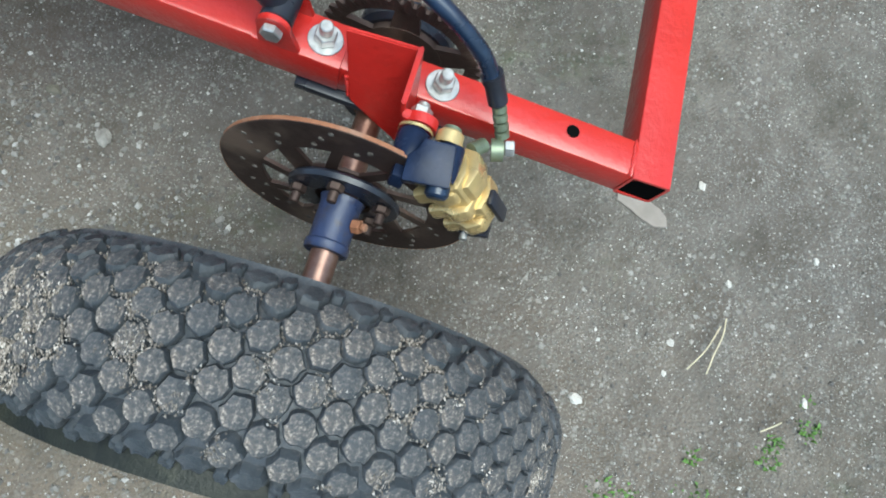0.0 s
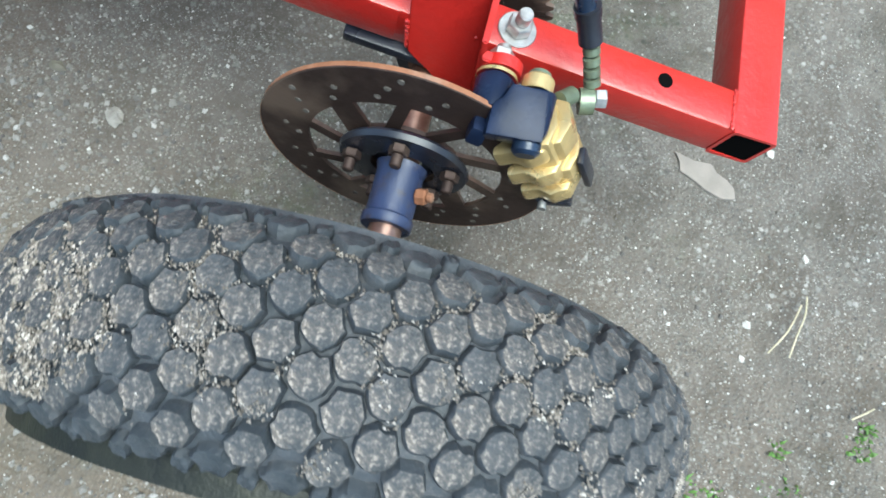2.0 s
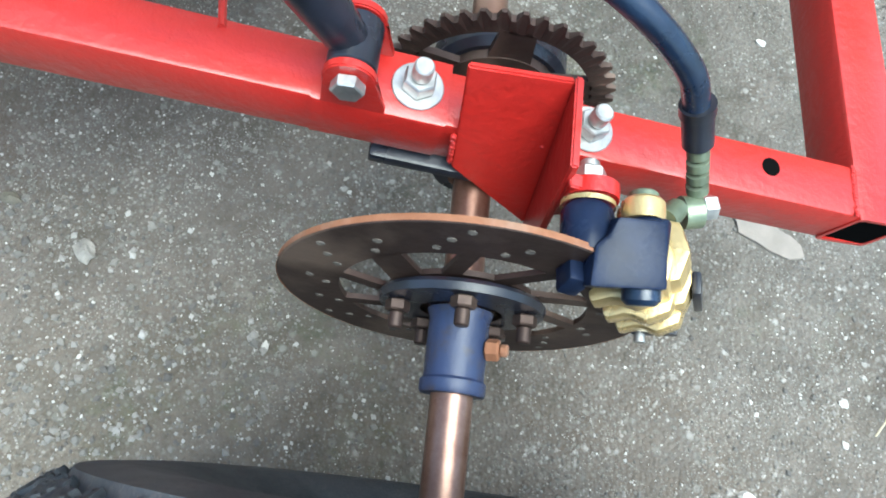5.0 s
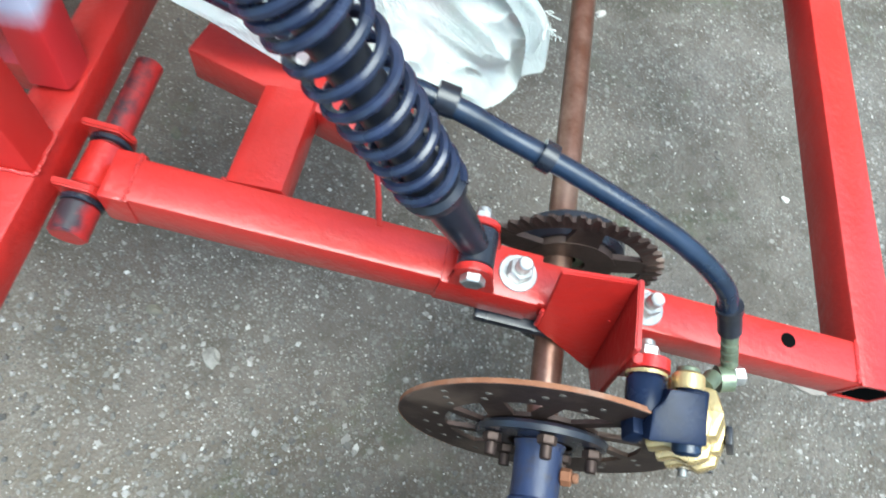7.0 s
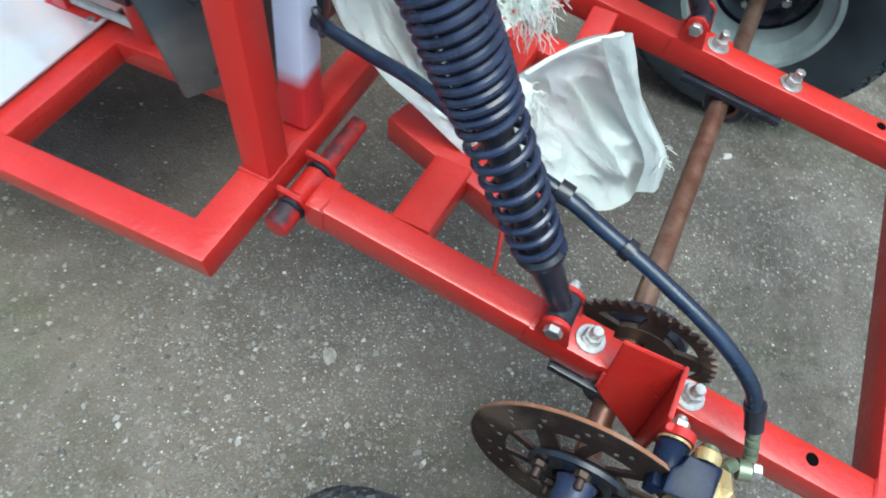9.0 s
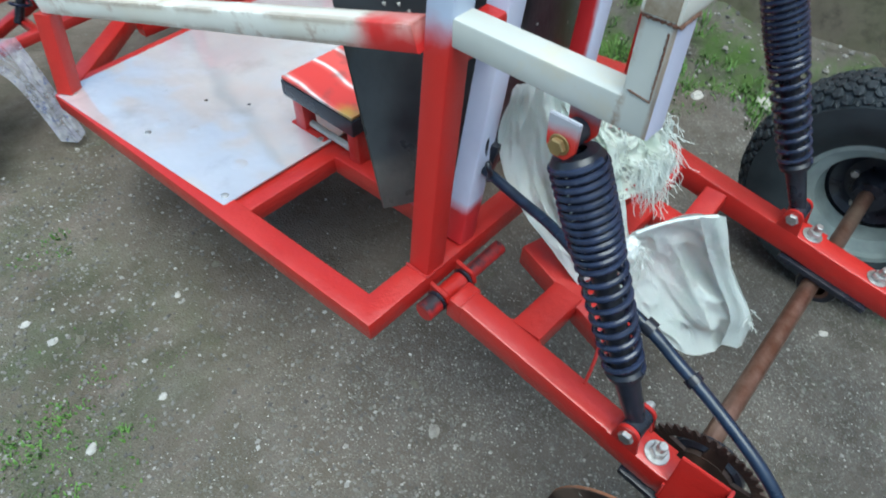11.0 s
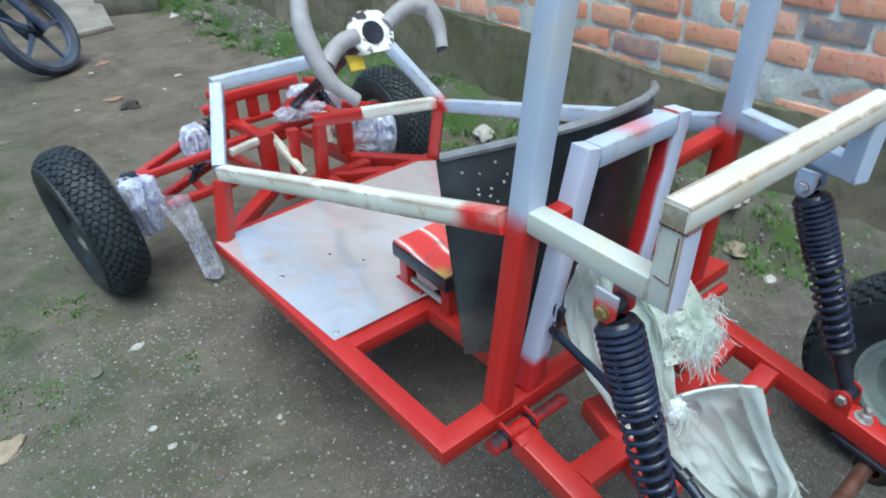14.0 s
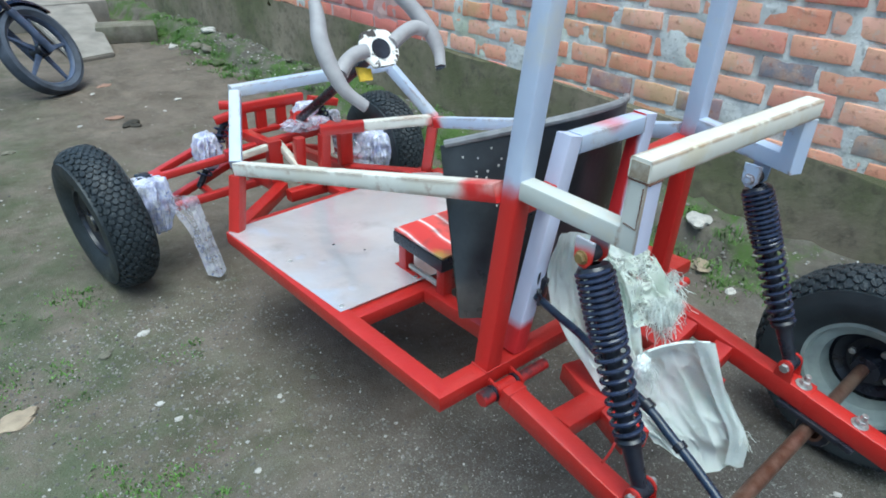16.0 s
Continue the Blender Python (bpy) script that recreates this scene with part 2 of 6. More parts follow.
    c = m.mix(wet, c, m.mix(1.0, c, (0.50, 0.51, 0.46), "MULTIPLY"))
    c = m.mix(m.ramp(m.noise(3.6, 8, 0.7, 0.4), (0.56, 0.0), (0.70, 0.55)), c, m.mix(1.0, c, (1.32, 1.29, 1.24), "MULTIPLY"))
    c = m.mix(1.0, c, (0.84, 0.835, 0.825), "MULTIPLY")
    m.color(c)
    m.bump(m.math("ADD", m.math("ADD", m.noise(60, 8, 0.75), m.math("MULTIPLY", m.noise(8, 4), 2.0)), m.math("MULTIPLY", m.cells(210), -1.0)), 0.6, 0.005)
    return m.m


def paint_patch(m):
    """Faded red paint sprayed on the wall beyond the steering wheel."""
    g = m.n.new("ShaderNodeNewGeometry").outputs["Position"]
    d = m.n.new("ShaderNodeVectorMath")
    d.operation = "DISTANCE"
    m.l.new(g, d.inputs[0])
    d.inputs[1].default_value = PAINT_AT
    return m.ramp(m.math("ADD", d.outputs["Value"], m.math("MULTIPLY", m.noise(9, 6, 0.7, vec=g), 0.5)), (0.50, 0.75), (0.95, 0.0))


PAINT_AT = (1.32, 3.25, 0.62)


def brick_mat():
    m = Mat("fired_brick", 0.85, spec=0.2)
    r = m.rand()
    c = m.ramp(r, (0.0, (0.70, 0.28, 0.18)), (0.35, (0.78, 0.37, 0.25)), (0.7, (0.82, 0.48, 0.36)), (0.90, (0.66, 0.20, 0.15)), (0.96, (0.24, 0.24, 0.27)), (1.0, (0.62, 0.45, 0.30)))
    c = m.mix(m.ramp(m.noise(14, 7, 0.7), (0.40, 0.0), (0.65, 0.6)), c, (0.70, 0.42, 0.26))
    c = m.mix(m.ramp(m.noise(40, 7, 0.7), (0.55, 0.0), (0.7, 0.7)), c, (0.30, 0.10, 0.06))
    w = m.n.new("ShaderNodeNewGeometry").outputs["Position"]
    c = m.mix(m.ramp(m.noise(16, 8, 0.75, vec=w), (0.57, 0.0), (0.68, 0.6)), c, (0.60, 0.57, 0.50))
    c = m.mix(m.ramp(m.noise(3, 5, 0.6, vec=w), (0.52, 0.0), (0.66, 0.4)), c, (0.42, 0.38, 0.16))
    c = m.mix(paint_patch(m), c, (0.60, 0.16, 0.15))
    m.color(c)
    m.bump(m.noise(70, 8, 0.7), 0.8, 0.005)
    return m.m


def mortar_mat():
    m = Mat("rough_mortar", 0.9, spec=0.2)
    c = m.ramp(m.noise(12, 8, 0.65), (0.3, (0.58, 0.58, 0.555)), (0.7, (0.82, 0.82, 0.79)))
    c = m.mix(m.ramp(m.noise(2.0, 5), (0.48, 0.0), (0.66, 0.6)), c, (0.36, 0.42, 0.24))
    c = m.mix(m.ramp(m.noise(60, 6), (0.55, 0.0), (0.7, 0.5)), c, (0.20, 0.19, 0.17))
    c = m.mix(paint_patch(m), c, (0.55, 0.30, 0.29))
    m.color(c)
    m.bump(m.noise(45, 9, 0.75), 1.0, 0.014)
    return m.m


def plaster_mat():
    m = Mat("damp_plaster", 0.85, spec=0.2)
    c = m.ramp(m.noise(3, 7, 0.6), (0.3, (0.17, 0.145, 0.105)), (0.7, (0.33, 0.28, 0.205)))
    c = m.mix(m.ramp(m.noise(1.4, 7, 0.65), (0.42, 0.0), (0.58, 0.8)), c, (0.115, 0.125, 0.06))
    c = m.mix(m.ramp(m.noise(16, 7, 0.7), (0.5, 0.0), (0.66, 0.7)), c, (0.09, 0.08, 0.06))
    m.color(c)
    m.bump(m.noise(22, 9, 0.7), 0.7, 0.008)
    return m.m


def moss_stone(name, green, shade=1.0):
    m = Mat(name, 0.9, spec=0.2)
    c = m.ramp(m.noise(9, 7, 0.65), (0.3, (0.10 * shade, 0.088 * shade, 0.070 * shade)), (0.7, (0.23 * shade, 0.21 * shade, 0.175 * shade)))
    c = m.mix(m.math("MULTIPLY", m.ramp(m.noise(3.2, 7, 0.7), (0.42, 0.0), (0.58, 1.0)), green), c, (0.07, 0.115, 0.03))
    m.color(c)
    m.bump(m.noise(40, 9, 0.7), 0.8, 0.008)
    return m.m


def sheet_metal():
    m = Mat("floor_sheet", 0.22, 0.55, 0.9)
    c = m.ramp(m.noise(4, 6), (0.3, (0.72, 0.695, 0.715)), (0.7, (0.82, 0.795, 0.81)))
    c = m.mix(m.ramp(m.noise(26, 8, 0.75), (0.66, 0.0), (0.74, 0.5)), c, (0.36, 0.35, 0.37))
    c = m.mix(m.ramp(m.noise(9, 7, 0.6), (0.55, 0.0), (0.72, 0.45)), c, (0.44, 0.42, 0.41))
    m.color(c)
    m.rough(m.ramp(m.noise(6, 6, 0.6), (0.35, 0.04), (0.65, 0.22)))
    m.bump(m.math("ADD", m.noise(2.6, 3), m.math("MULTIPLY", m.noise(9, 3), 0.2)), 0.8, 0.022)
    return m.m


def sack_mat():
    m = Mat("woven_white_sack", 0.28)
    c = m.ramp(m.noise(7, 6), (0.3, (0.88, 0.95, 0.90)), (0.7, (0.97, 0.98, 0.96)))
    c = m.mix(m.ramp(m.noise(5, 8, 0.7), (0.48, 0.0), (0.66, 0.55)), c, (0.64, 0.79, 0.62))
    c = m.mix(m.ramp(m.noise(13, 8, 0.7), (0.70, 0.0), (0.76, 0.6)), c, (0.45, 0.24, 0.06))
    m.color(c)
    w = m.n.new("ShaderNodeTexWave")
    w.inputs["Scale"].default_value = 260
    m.l.new(m.tc, w.inputs["Vector"])
    m.b.inputs["Subsurface Weight"].default_value, m.b.inputs["Subsurface Scale"].default_value = 0.35, 0.02
    m.b.inputs["Subsurface Radius"].default_value = (1.0, 1.0, 1.0)
    m.bump(m.math("ADD", m.math("MULTIPLY", w.outputs["Fac"], 0.08), m.math("ADD", m.noise(18, 5), m.math("MULTIPLY", m.noise(48, 6, 0.6, 2.0), 0.8))), 0.6, 0.007)
    return m.m


def net_mat():
    """Torn woven plastic: only the tangled threads are left, with gaps between."""
    m = Mat("torn_weave", 0.5)
    m.color(m.ramp(m.noise(20, 6), (0.3, (0.68, 0.74, 0.64)), (0.7, (0.90, 0.92, 0.88))))
    web = m.math("MINIMUM", m.cells(70, "Distance", "DISTANCE_TO_EDGE"), m.cells(38, "Distance", "DISTANCE_TO_EDGE"))
    patch = m.ramp(m.noise(14, 6, 0.65), (0.40, 0.0), (0.50, 1.0))
    m.l.new(m.math("MAXIMUM", m.ramp(web, (0.05, 1.0), (0.09, 0.0)), patch), m.b.inputs["Alpha"])
    m.bump(m.noise(60, 6), 0.6, 0.004)
    return m.m


def fibre_panel():
    """Black fibre sheet, scuffed; its paler foot has sky light painted in."""
    m = Mat("black_fibre_panel", 0.35)
    c = m.ramp(m.noise(14, 6), (0.3, (0.012, 0.014, 0.017)), (0.7, (0.033, 0.036, 0.040)))
    h = m.math("ADD", m.axis(2), m.math("MULTIPLY", m.noise(9, 6, 0.7), 0.03))
    # paler below a set height: sky light on the bend, put into the colour
    mud_or_skylight = m.ramp(h, (0.552, 0.5), (0.568, 0.0))
    c = m.mix(mud_or_skylight, c, m.ramp(m.noise(22, 6, 0.7), (0.35, (0.045, 0.041, 0.038)), (0.65, (0.11, 0.10, 0.085))))
    m.color(c)
    m.rough(m.ramp(m.noise(6, 5), (0.3, 0.23), (0.7, 0.47)))
    m.bump(m.noise(110, 3), 0.3, 0.002)
    return m.m


def film_mat(name, tint, alpha):
    """Thin plastic: clear where smooth, milky in the creases, with blue print."""
    m = Mat(name, 0.10, 0.0, 0.8)
    c = m.ramp(m.noise(34, 6, 0.6), (0.42, tint), (0.60, (0.80, 0.81, 0.87)), (0.66, (0.30, 0.36, 0.70)), (0.74, (0.72, 0.74, 0.84)))
    m.color(c)
    a = m.ramp(m.noise(24, 6, 0.6), (0.32, alpha * 0.45), (0.62, min(1.0, alpha * 1.5)))
    m.l.new(a, m.b.inputs["Alpha"])
    m.bump(m.noise(45, 7, 0.65), 0.9, 0.010)
    return m.m


RED = red_paint()
PRIMER = primer("blue_grey_primer", (0.46, 0.53, 0.67))
CREAM = primer("yellowed_primer", (0.74, 0.73, 0.66), 0.57, wear=0.41)
POST = post_paint()
BUMPER = bumper_paint("cream_bumper_primer", (1, 0.238, 0.0185), (2, 0.9235, 0.0175))
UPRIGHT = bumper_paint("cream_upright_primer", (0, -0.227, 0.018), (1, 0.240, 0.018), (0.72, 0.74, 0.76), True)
ZINC = plain("zinc_plated_steel", (0.47, 0.47, 0.46), 0.45, 0.9, 0.3, 90)
RUST = rust_metal("rusty_steel", (0.10, 0.045, 0.03), (0.20, 0.10, 0.065))
AXLE = rust_metal("polished_rusty_axle", (0.15, 0.07, 0.045), (0.30, 0.19, 0.15), 0.34, 0.75, 22)
DISC = rust_metal("brown_disc_steel", (0.045, 0.030, 0.026), (0.075, 0.050, 0.042), 0.5, 0.6, 25)
EDGE = rust_metal("orange_rust", (0.19, 0.075, 0.034), (0.26, 0.115, 0.06), 0.8, 0.1, 60)
BLUE = plain("blue_black_paint", (0.010, 0.016, 0.038), 0.24, 0.0, 0.35, 40)
BLUE.node_tree.nodes["Principled BSDF"].inputs["Specular IOR Level"].default_value = 0.16
WORNBLUE = Mat("weathered_blue_paint", 0.3)
WORNBLUE.color(WORNBLUE.mix(WORNBLUE.ramp(WORNBLUE.noise(45, 8, 0.7), (0.52, 0.0), (0.66, 0.9)), WORNBLUE.ramp(WORNBLUE.noise(12, 6), (0.3, (0.016, 0.024, 0.06)), (0.7, (0.034, 0.05, 0.12))), (0.04, 0.03, 0.028)))
WORNBLUE.rough(WORNBLUE.ramp(WORNBLUE.noise(30, 6), (0.35, 0.18), (0.65, 0.55)))
WORNBLUE.bump(WORNBLUE.noise(160, 6, 0.7), 0.5, 0.0012)
WORNBLUE = WORNBLUE.m
BLACK = plain("satin_black_paint", (0.014, 0.016, 0.024), 0.3, 0.0, 0.4, 40)
SPRING = plain("blue_black_spring", (0.018, 0.024, 0.05), 0.25, 0.0, 0.4, 60)
GOLD = plain("gold_anodised_alloy", (0.62, 0.47, 0.22), 0.30, 0.65, 0.2, 40, 0.25, 0.0015)
OLIVE = plain("olive_plated_brass", (0.16, 0.19, 0.13), 0.4, 0.5, 0.3, 60)
RUBBER = plain("hose_rubber", (0.010, 0.019, 0.040), 0.30, 0.0, 0.35, 50)
TYRE_MUD = tyre_rubber("gritty_lug_rubber", 1.0, 0.8)
RUBBER_WET = tyre_rubber("damp_tyre_rubber", 0.12, 0.55)
TYRE = tyre_rubber("dusty_tyre_rubber", 0.0, 0.5)
RIM = plain("pale_rim_paint", (0.28, 0.33, 0.32), 0.45, 0.2, 0.25, 18)
SEAT = fibre_panel()
GREYGRIP = plain("worn_grey_rubber", (0.325, 0.31, 0.315), 0.65, 0.0, 0.12, 25)
CHIPPED = Mat("chipped_white_paint", 0.4)
CHIPPED.color(CHIPPED.ramp(CHIPPED.noise(26, 6, 0.6), (0.45, (0.06, 0.05, 0.045)), (0.48, (0.78, 0.76, 0.72)), (0.9, (0.84, 0.82, 0.78))))
CHIPPED = CHIPPED.m
YELLOW = plain("yellow_paint", (0.62, 0.42, 0.03), 0.45)
PLATE = sheet_metal()
GROUND, BRICK, MORTAR, PLASTER = ground_mat(), brick_mat(), mortar_mat(), plaster_mat()
STONE, MOSSY = moss_stone("grey_stone", 0.15), moss_stone("mossy_concrete", 1.2, 0.72)
PALE = plain("pale_stone", (0.44, 0.42, 0.385), 0.85, 0.0, 0.2, 60, 0.5, 0.003)
SACK = sack_mat()
NET = net_mat()
STRAND = plain("frayed_white_strands", (0.75, 0.79, 0.74), 0.6)
FILM, CRUMPLE = film_mat("clear_plastic_film", (0.66, 0.66, 0.82), 0.38), film_mat("printed_plastic_bag", (0.58, 0.61, 0.86), 0.85)
GRASS = plain("grass_blades", (0.085, 0.17, 0.03), 0.6, 0.0, 0.5, 20)
STRAW = plain("dry_straw", (0.45, 0.40, 0.28), 0.7)

# ---- shapes ----
V = Vector


def part(name, bm, material, parent=None, label="", smooth=True):
    """Links a bmesh as one mesh object under a thing or a part."""
    me = bpy.data.meshes.new(name)
    bmesh.ops.recalc_face_normals(bm, faces=bm.faces)
    bm.to_mesh(me)
    bm.free()
    return meshed(name, me, material, parent, label, smooth)


def meshed(name, me, material, parent=None, label="", smooth=True):
    me.materials.append(material)
    if smooth:
        me.polygons.foreach_set("use_smooth", [True] * len(me.polygons))
        me.set_sharp_from_angle(angle=radians(38))
    ob = new(name, me)
    ob.parent = parent
    if label:
        ob["label"] = label
    return ob


def thing(name, label, category, group="", kind=""):
    return tagged(new(name), label, category, group, kind)


def frame_of(p, q, up=(0, 0, 1)):
    d = (V(q) - V(p)).normalized()
    side = V(up).cross(d)
    if side.length < 1e-4:
        side = V((1, 0, 0)).cross(d)
    side.normalize()
    return d, side, d.cross(side)


def sweep(bm, rings, close_ends=True):
    loops = [[bm.verts.new(c) for c in ring] for ring in rings]
    n = len(loops[0])
    for a, b in zip(loops, loops[1:]):
        for i in range(n):
            bm.faces.new((a[i], a[(i + 1) % n], b[(i + 1) % n], b[i]))
    if close_ends:
        bm.faces.new(list(reversed(loops[0])))
        bm.faces.new(loops[-1])
    return loops


def section(w, h, r):
    """A rectangle with rounded corners, as (side, up) pairs."""
    out = []
    for sx, sy, a0 in ((1, 1, 0), (-1, 1, 90), (-1, -1, 180), (1, -1, 270)):
        for k in range(3):
            a = radians(a0 + 45 * k)
            out.append((sx * (w / 2 - r) + r * math.cos(a), sy * (h / 2 - r) + r * math.sin(a)))
    return out


def tube(p, q, w=0.04, h=None, up=(0, 0, 1), r=0.004, bm=None, hollow=""):
    """A square tube from p to q. hollow: 'p' or 'q' leaves that end open with a wall inside."""
    bm = bm or bmesh.new()
    p, q, h = V(p), V(q), h or w
    d, s, u = frame_of(p, q, up)
    sec = section(w, h, r)
    rings = [[c + s * a + u * b for a, b in sec] for c in (p, q)]
    loops = sweep(bm, rings, close_ends=not hollow)
    if hollow:
        bm.faces.new(list(reversed(loops[0])) if hollow == "q" else loops[1])
        end, inward, loop = (p, d, loops[0]) if hollow == "p" else (q, -d, loops[1])
        inner = section(w - 0.007, h - 0.007, r * 0.6)
        a = [bm.verts.new(end + s * x + u * y) for x, y in inner]
        b = [bm.verts.new(end + inward * 0.12 + s * x + u * y) for x, y in inner]
        n = len(a)
        for i in range(n):
            bm.faces.new((loop[i], loop[(i + 1) % n], a[(i + 1) % n], a[i]))
            bm.faces.new((a[i], a[(i + 1) % n], b[(i + 1) % n], b[i]))
        bm.faces.new(b)
    return bm


def bent(points, w, h=None, up=(0, 0, 1), r=0.004):
    """A square tube along a line with mitred corners."""
    bm, h = bmesh.new(), h or w
    pts = [V(p) for p in points]
    sec, rings = section(w, h, r), []
    dirs = [(b - a).normalized() for a, b in zip(pts, pts[1:])]
    _, s, u = frame_of(pts[0], pts[1], up)
    for i, c in enumerate(pts):
        if i == 0 or i == len(pts) - 1:
            e = dirs[0] if i == 0 else dirs[-1]
            plane = e
        else:
            plane = (dirs[i - 1] + dirs[i]).normalized()
        back = dirs[max(0, i - 1)]
        if i > 1:
            q = dirs[i - 2].rotation_difference(dirs[i - 1])
            s, u = q @ s, q @ u
        ring = []
        for a, b in sec:
            p = c + s * a + u * b
            ring.append(p - back * ((p - c).dot(plane) / back.dot(plane)))
        rings.append(ring)
    sweep(bm, rings)
    return bm


def along_curve(pts, t):
    """A place on the smooth line through points, t from 0 to 1."""
    ext = [2 * pts[0] - pts[1], *pts, 2 * pts[-1] - pts[-2]]
    f = min(t, 0.99999) * (len(pts) - 1)
    i = int(f)
    a, b, c, d = ext[i : i + 4]
    t = f - i
    return 0.5 * (2 * b + (c - a) * t + (2 * a - 5 * b + 4 * c - d) * t * t + (3 * b - a - 3 * c + d) * t**3)


def cyl(p, q, r, r2=None, seg=16, bm=None, edge=0.0):
    bm = bm or bmesh.new()
    p, q, r2 = V(p), V(q), r if r2 is None else r2
    d, s, u = frame_of(p, q)
    steps = [(p, r), (q, r2)]
    if edge:
        steps = [(p, r - edge), (p + d * edge, r), (q - d * edge, r2), (q, r2 - edge)]
    sweep(bm, [[c + (s * math.cos(2 * math.pi * i / seg) + u * math.sin(2 * math.pi * i / seg)) * rr for i in range(seg)] for c, rr in steps])
    return bm


def curve_points(pts, per=8):
    """A smooth line through points."""
    pts = [V(p) for p in pts]
    ext = [2 * pts[0] - pts[1], *pts, 2 * pts[-1] - pts[-2]]
    out = []
    for i in range(1, len(ext) - 2):
        a, b, c, d = ext[i - 1 : i + 3]
        for k in range(per):
            t = k / per
            out.append(0.5 * (2 * b + (c - a) * t + (2 * a - 5 * b + 4 * c - d) * t * t + (3 * b - a - 3 * c + d) * t**3))
    return [*out, pts[-1]]


def pipe(pts, r, seg=10, per=8, bm=None, radius=None):
    bm = bm or bmesh.new()
    line = curve_points(pts, per) if per > 1 else [V(p) for p in pts]
    d = (line[1] - line[0]).normalized()
    s = d.orthogonal().normalized()
    rings = []
    for i, c in enumerate(line):
        nd = (line[min(i + 1, len(line) - 1)] - line[max(i - 1, 0)]).normalized()
        s = (s - nd * s.dot(nd)).normalized()
        u = nd.cross(s)
        rr = r if radius is None else radius(i / (len(line) - 1)) * r
        rings.append([c + (s * math.cos(2 * math.pi * k / seg) + u * math.sin(2 * math.pi * k / seg)) * rr for k in range(seg)])
    sweep(bm, rings)
    return bm


def lathe(profile, centre, seg=48, bm=None, axis=(1, 0, 0), closed=False):
    """Turns (distance along the axis, radius) pairs about an axis through the centre."""
    bm = bm or bmesh.new()
    ax = V(axis).normalized()
    s = ax.orthogonal().normalized() if abs(ax.x) < 0.9 else (V((0, 1, 0)) - ax * ax.y).normalized()
    u = ax.cross(s)
    c = V(centre)
    rows = [[bm.verts.new(c + ax * a + (s * math.cos(2 * math.pi * i / seg) + u * math.sin(2 * math.pi * i / seg)) * r) for i in range(seg)] for a, r in profile]
    pairs = list(zip(rows, rows[1:])) + ([(rows[-1], rows[0])] if closed else [])
    for a, b in pairs:
        for i in range(seg):
            bm.faces.new((a[i], a[(i + 1) % seg], b[(i + 1) % seg], b[i]))
    return bm


def block(size, at, m=None, bevel=0.003, bm=None):
    """A box with softened edges."""
    own = bmesh.new()
    bmesh.ops.create_cube(own, size=1.0)
    bmesh.ops.scale(own, vec=size, verts=own.verts)
    if bevel:
        bmesh.ops.bevel(own, geom=list(own.edges), offset=bevel, segments=2, affect="EDGES", profile=0.6)
    bmesh.ops.transform(own, matrix=Matrix.Translation(at) @ (m or Matrix.Identity(4)), verts=own.verts)
    if bm is None:
        return own
    me = bpy.data.meshes.new("tmp")
    own.to_mesh(me)
    own.free()
    bm.from_mesh(me)
    bpy.data.meshes.remove(me)
    return bm


def plate(outline, thick, bm=None, bevel=0.0):
    """A flat plate from corner points and a thickness along its normal."""
    bm = bm or bmesh.new()
    pts = [V(p) for p in outline]
    n = (pts[1] - pts[0]).cross(pts[2] - pts[1]).normalized()
    a = [bm.verts.new(p - n * thick / 2) for p in pts]
    b = [bm.verts.new(p + n * thick / 2) for p in pts]
    k = len(pts)
    fs = [bm.faces.new(list(reversed(a))), bm.faces.new(b)]
    fs += [bm.faces.new((a[i], a[(i + 1) % k], b[(i + 1) % k], b[i])) for i in range(k)]
    if bevel:
        es = {e for f in fs for e in f.edges}
        bmesh.ops.bevel(bm, geom=list(es), offset=bevel, segments=2, affect="EDGES")
    return bm


def bolt(p, d, r, head=0.011, shank=0.0, washer=0.0, bm=None):
    """A hexagon head (or nut with a stub of thread) on a washer, standing from p along d."""
    bm = bm or bmesh.new()
    p, d = V(p), V(d).normalized()
    if washer:
        cyl(p, p + d * 0.002, washer, seg=24, bm=bm, edge=0.0006)
        p = p + d * 0.002
    cyl(p, p + d * head, r, seg=6, bm=bm, edge=0.0012)
    if shank:
        cyl(p + d * head, p + d * (head + shank), r * 0.58, seg=14, bm=bm, edge=0.0012)
    return bm


def weld(p, q, r=0.004, bm=None):
    """A bumpy weld seam."""
    bm = bm or bmesh.new()
    p, q = V(p), V(q)
    n = max(3, int((q - p).length / (r * 1.05)))
    for i in range(n):
        c = p.lerp(q, (i + 0.5) / n) + V((random.uniform(-1, 1), random.uniform(-1, 1), random.uniform(-1, 1))) * r * 0.28
        bmesh.ops.create_icosphere(bm, subdivisions=1, radius=r * random.uniform(0.8, 1.2), matrix=Matrix.Translation(c))
    return bm


def soup(name, verts, faces, material, kind="stuff", label="", category="", parent=None, smooth=False):
    me = bpy.data.meshes.new(name)
    me.from_pydata(verts, [], faces)
    ob = meshed(name, me, material, parent, "", smooth)
    return tagged(ob, label, category, "", kind)


# ---- the setting ----
def hill(x, y):
    """Height of the yard: level, with shallow unevenness away from the buggy."""
    return 0.012 * noise.noise(V((x * 0.9, y * 0.9, 3.1))) + 0.006 * noise.noise(V((x * 4, y * 4, 7.7))) - 0.004


